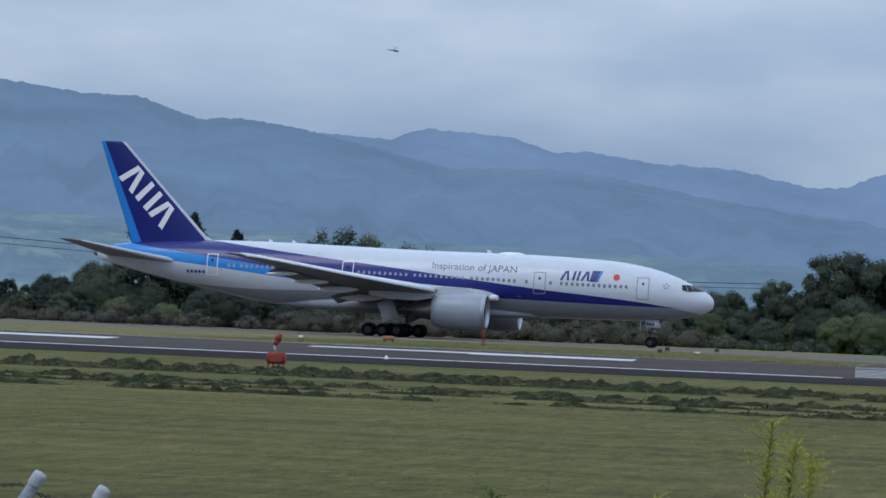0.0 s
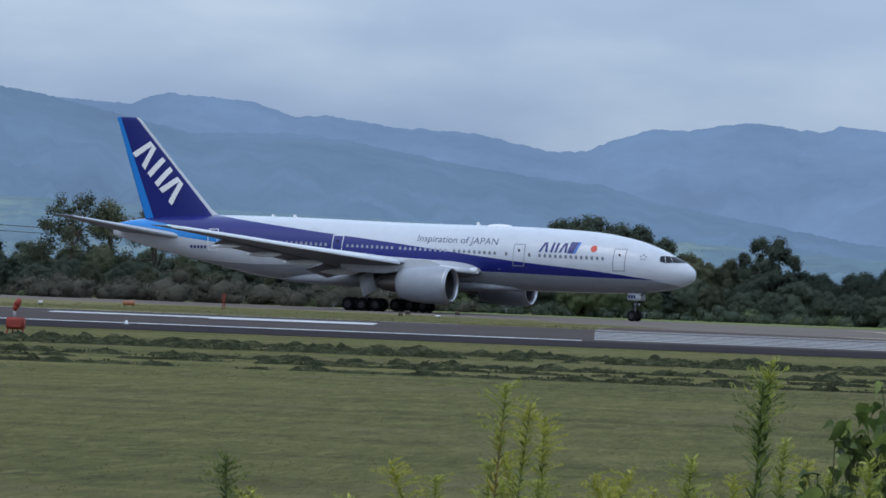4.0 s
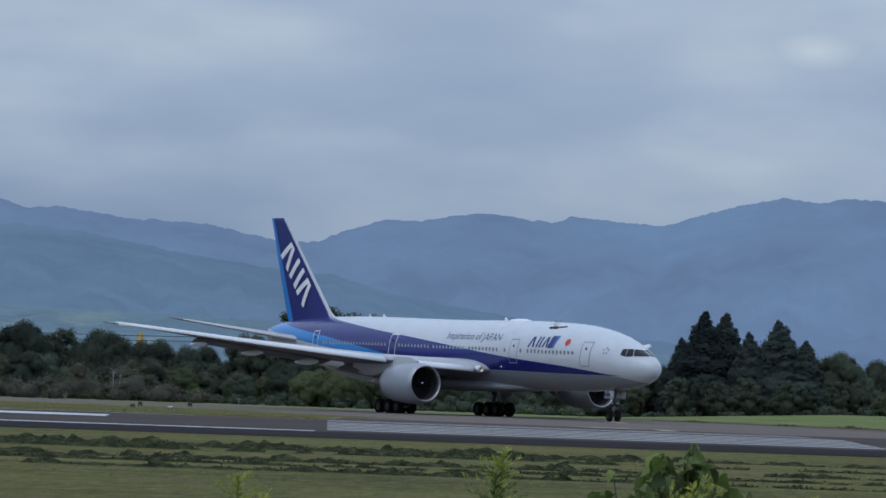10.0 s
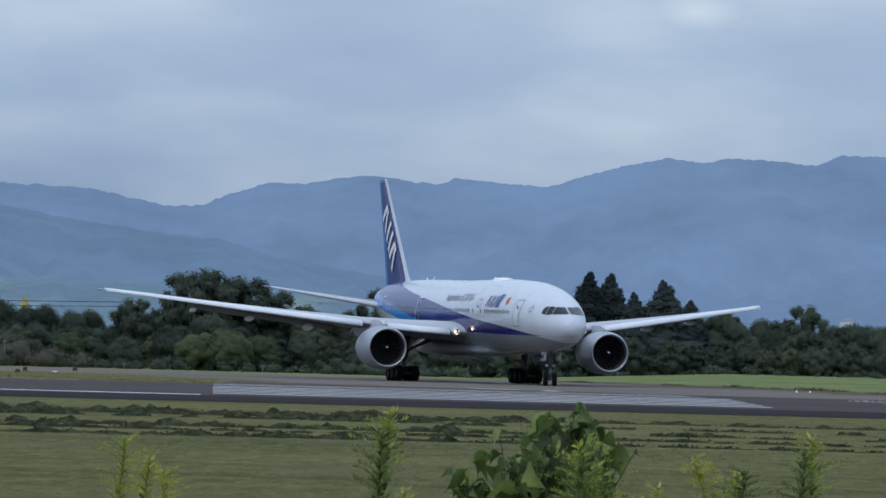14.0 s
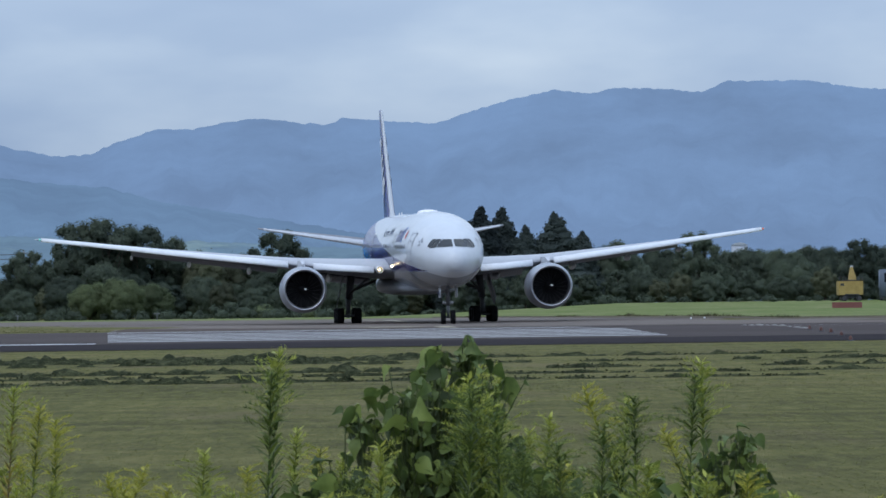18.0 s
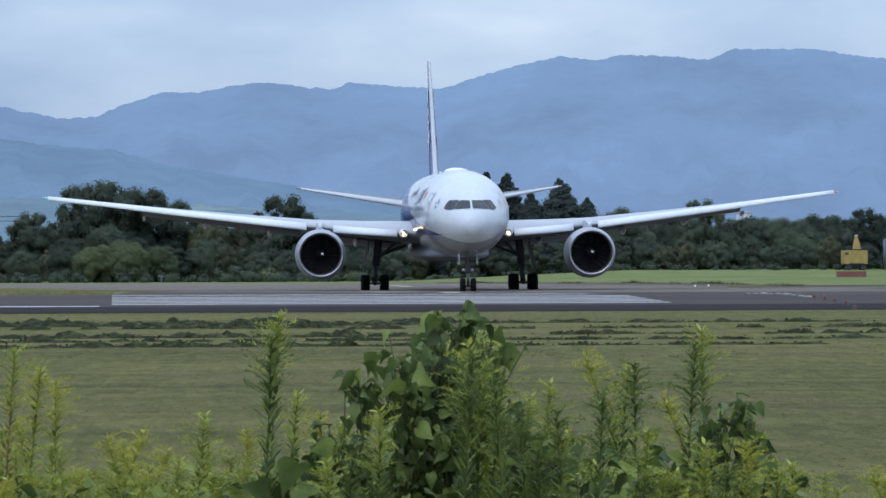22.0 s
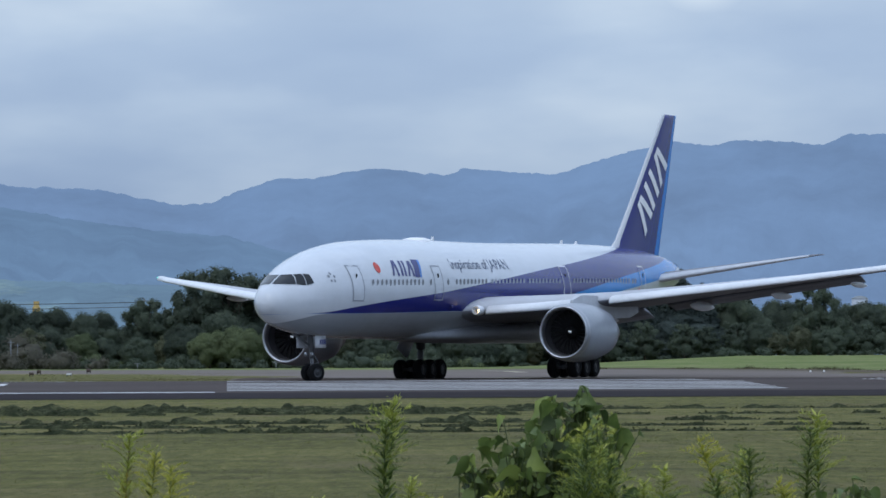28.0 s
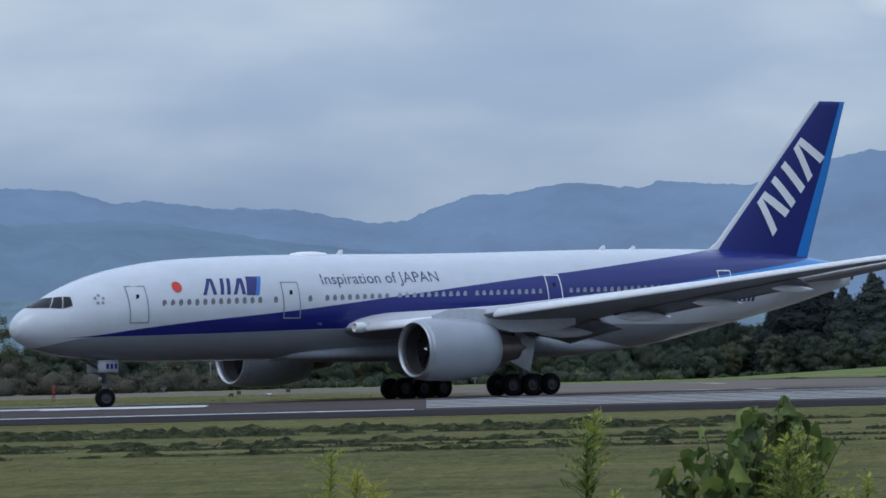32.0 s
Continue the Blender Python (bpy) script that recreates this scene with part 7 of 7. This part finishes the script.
# ---------- motion ----------
TAXI = [
    (0, -71.72, 421.68, -1.66), (0.5, -68.23, 421.5, -3.23), (1, -64.86, 421.25, -4.93), (1.5, -61.6, 420.91, -6.8),
    (2, -58.39, 420.47, -8.87), (2.5, -55.23, 419.9, -11.15), (3, -52.03, 419.21, -13.56), (3.5, -48.87, 418.34, -16.08),
    (5.5, -36.54, 413.19, -27.21), (6, -33.59, 411.54, -30.1), (6.5, -30.73, 409.75, -33.05), (7, -27.94, 407.8, -36.01),
    (7.5, -25.2, 405.7, -38.95), (8, -22.61, 403.47, -41.91), (8.5, -20.12, 401.1, -44.86), (9, -17.72, 398.58, -47.77),
    (9.5, -15.46, 395.91, -50.79), (10, -13.25, 393.11, -53.68), (10.5, -11.25, 390.21, -56.42), (11, -9.4, 387.25, -58.95),
    (11.5, -7.6, 384.24, -61.57), (12, -5.97, 381.21, -64.21), (12.5, -4.47, 378.17, -66.78), (13, -3.13, 375.18, -69.35),
    (13.5, -2, 372.26, -71.9), (15.5, 1.52, 361.24, -80.64), (16, 2.05, 358.28, -82.18), (16.5, 2.52, 355.21, -83.26),
    (17, 2.92, 352.03, -84.07), (17.5, 3.33, 348.74, -84.67), (18, 3.7, 345.36, -85.23), (18.5, 4.02, 341.91, -85.8),
    (19, 4.28, 338.4, -86.32), (19.5, 4.49, 334.87, -86.53), (20, 4.74, 331.3, -86.73), (20.5, 4.98, 327.7, -87.03),
    (21, 5.24, 324.07, -87.39), (21.5, 5.4, 320.44, -87.64), (22, 5.55, 316.81, -88.12), (22.5, 5.64, 313.2, -88.93),
    (23, 5.72, 309.61, -90.13), (23.5, 5.77, 306.11, -91.71), (24, 5.71, 302.69, -93.58), (24.5, 5.56, 299.34, -95.67),
    (26.5, 3.42, 286.68, -105.9), (27, 2.57, 283.71, -108.7), (27.5, 1.59, 280.8, -111.82), (28, 0.49, 277.99, -115.05),
    (28.5, -0.78, 275.32, -118.37), (29, -2.17, 272.8, -121.73), (29.5, -3.71, 270.39, -125.2), (30, -5.45, 268.11, -128.55),
    (30.5, -7.18, 265.98, -131.83), (31, -9.1, 263.95, -134.96), (31.5, -11.15, 262.01, -137.9), (32, -13.28, 260.14, -140.68),
]

# the airliner leans by a fraction of a degree through the turn
LEAN_T, LEAN = [0, 6, 11, 16, 20, 24, 27, 30, 32], [0.15, 0.15, 0.1, 0.24, 0.24, 0.32, 0.6, 0.55, 0.5]

# each dragonfly's way: seconds, azimuth, elevation, heading
FLIGHTS = [
    [(0, -9.9, 479, 20), (0.5, -9.26, 502, 10), (1, -7.93, 494, 5), (1.5, -6.65, 438, 20), (2, -4.98, 494, 95), (2.5, -5.78, 511, 170), (3, -8.7, 467, 190), (3.5, -11.6, 560, 180), (5, -24, 700, 180), (32, -30, 700, 180)],
    [(0, -20, 640, 20), (1, -12.3, 556, 20), (1.5, -8.6, 500, 60), (2, -7.17, 466, 140), (2.5, -7.96, 454, 185), (3, -11.71, 350, 188), (3.5, -14.6, 230, 190), (5, -26, 200, 180), (32, -34, 200, 180)],
    [(0, 26, 500, 180), (8, 9, 480, 180), (8.5, 5.4, 380, 185), (9, 2.22, 339, 190), (9.5, 0.68, 294, 190), (10, -0.56, 135, 200), (10.5, -1.8, 20, 210), (11.5, -7, -500, 200), (14, -30, -400, 180), (32, -34, -300, 180)],
    [(0, 30, 800, 180), (9.6, 12, 900, 180), (10.5, 3.2, 760, 190), (11, -0.29, 473, 168), (11.5, -0.3, 330, 120), (12, 0.98, 275, 60), (12.5, 4.29, 458, 25), (13, 9, 560, 10), (16, 28, 700, 0), (32, 34, 700, 0)],
    [(0, 30, 300, 180), (13.8, 12, 240, 180), (14.6, 2.0, 205, 180), (15.5, -4.44, 190, 185), (16, -7.6, 180, 185), (18, -24, 200, 180), (32, -34, 300, 180)],
    [(0, 32, 800, 180), (27.2, 14, 800, 180), (28, 3.2, 700, 190), (28.5, -1.15, 258, 185), (29.5, -5.42, 170, 180), (30, -6.47, 139, 180), (30.5, -6.83, 114, 185), (31, -8.6, 110, 180), (32, -14, 140, 180)],
]


def roll_wheels():
    """Turns every wheel by the way it rolls, and steers the nose gear through the turn."""
    ts = np.arange(0, 32.001, 0.1)
    tt, px_, py_, an = (np.array([r[k] for r in TAXI], float) for k in range(4))
    x, y, a = np.interp(ts, tt, px_), np.interp(ts, tt, py_), np.radians(np.interp(ts, tt, an))
    vx, vy, spin = np.gradient(x, ts), np.gradient(y, ts), np.gradient(a, ts)
    ahead = vx * np.cos(a) + vy * np.sin(a)
    steer = np.degrees(np.arctan2(spin * 25.88, ahead))
    steer = np.convolve(np.pad(steer, 5, "edge"), np.ones(11) / 11, "valid")
    walk(nose_gear, [(float(ts[i]), pose(25.88, 0, 0, 0, 0, float(steer[i]))) for i in range(0, len(ts), 10)])
    for ob, r, off, fore in WHEELS:
        pace = np.hypot(ahead, spin * 25.88) if ob.parent == nose_gear else ahead - spin * off
        turned = np.degrees(np.concatenate([[0], np.cumsum(pace[:-1] * 0.1)]) / r)
        here = ob.location.copy()
        walk(ob, [(float(t), pose(*here, 0, float(q % 360), 0)) for t, q in zip(ts, turned)])


def motions():
    walk(plane, [(t, pose(x, y, hollow(x, y), 0, 0, turn) @ pose(0, 0, 0, float(np.interp(t, LEAN_T, LEAN)), 0, 0)) for t, x, y, turn in TAXI])
    roll_wheels()
    for fly, way, far in zip(FLIES, FLIGHTS, (20, 10.5, 12, 10.5, 11, 11)):
        walk(fly, [(t, pose(*sky_point(az, el, far), 0, 6, turn)) for t, az, el, turn in way])


motions()
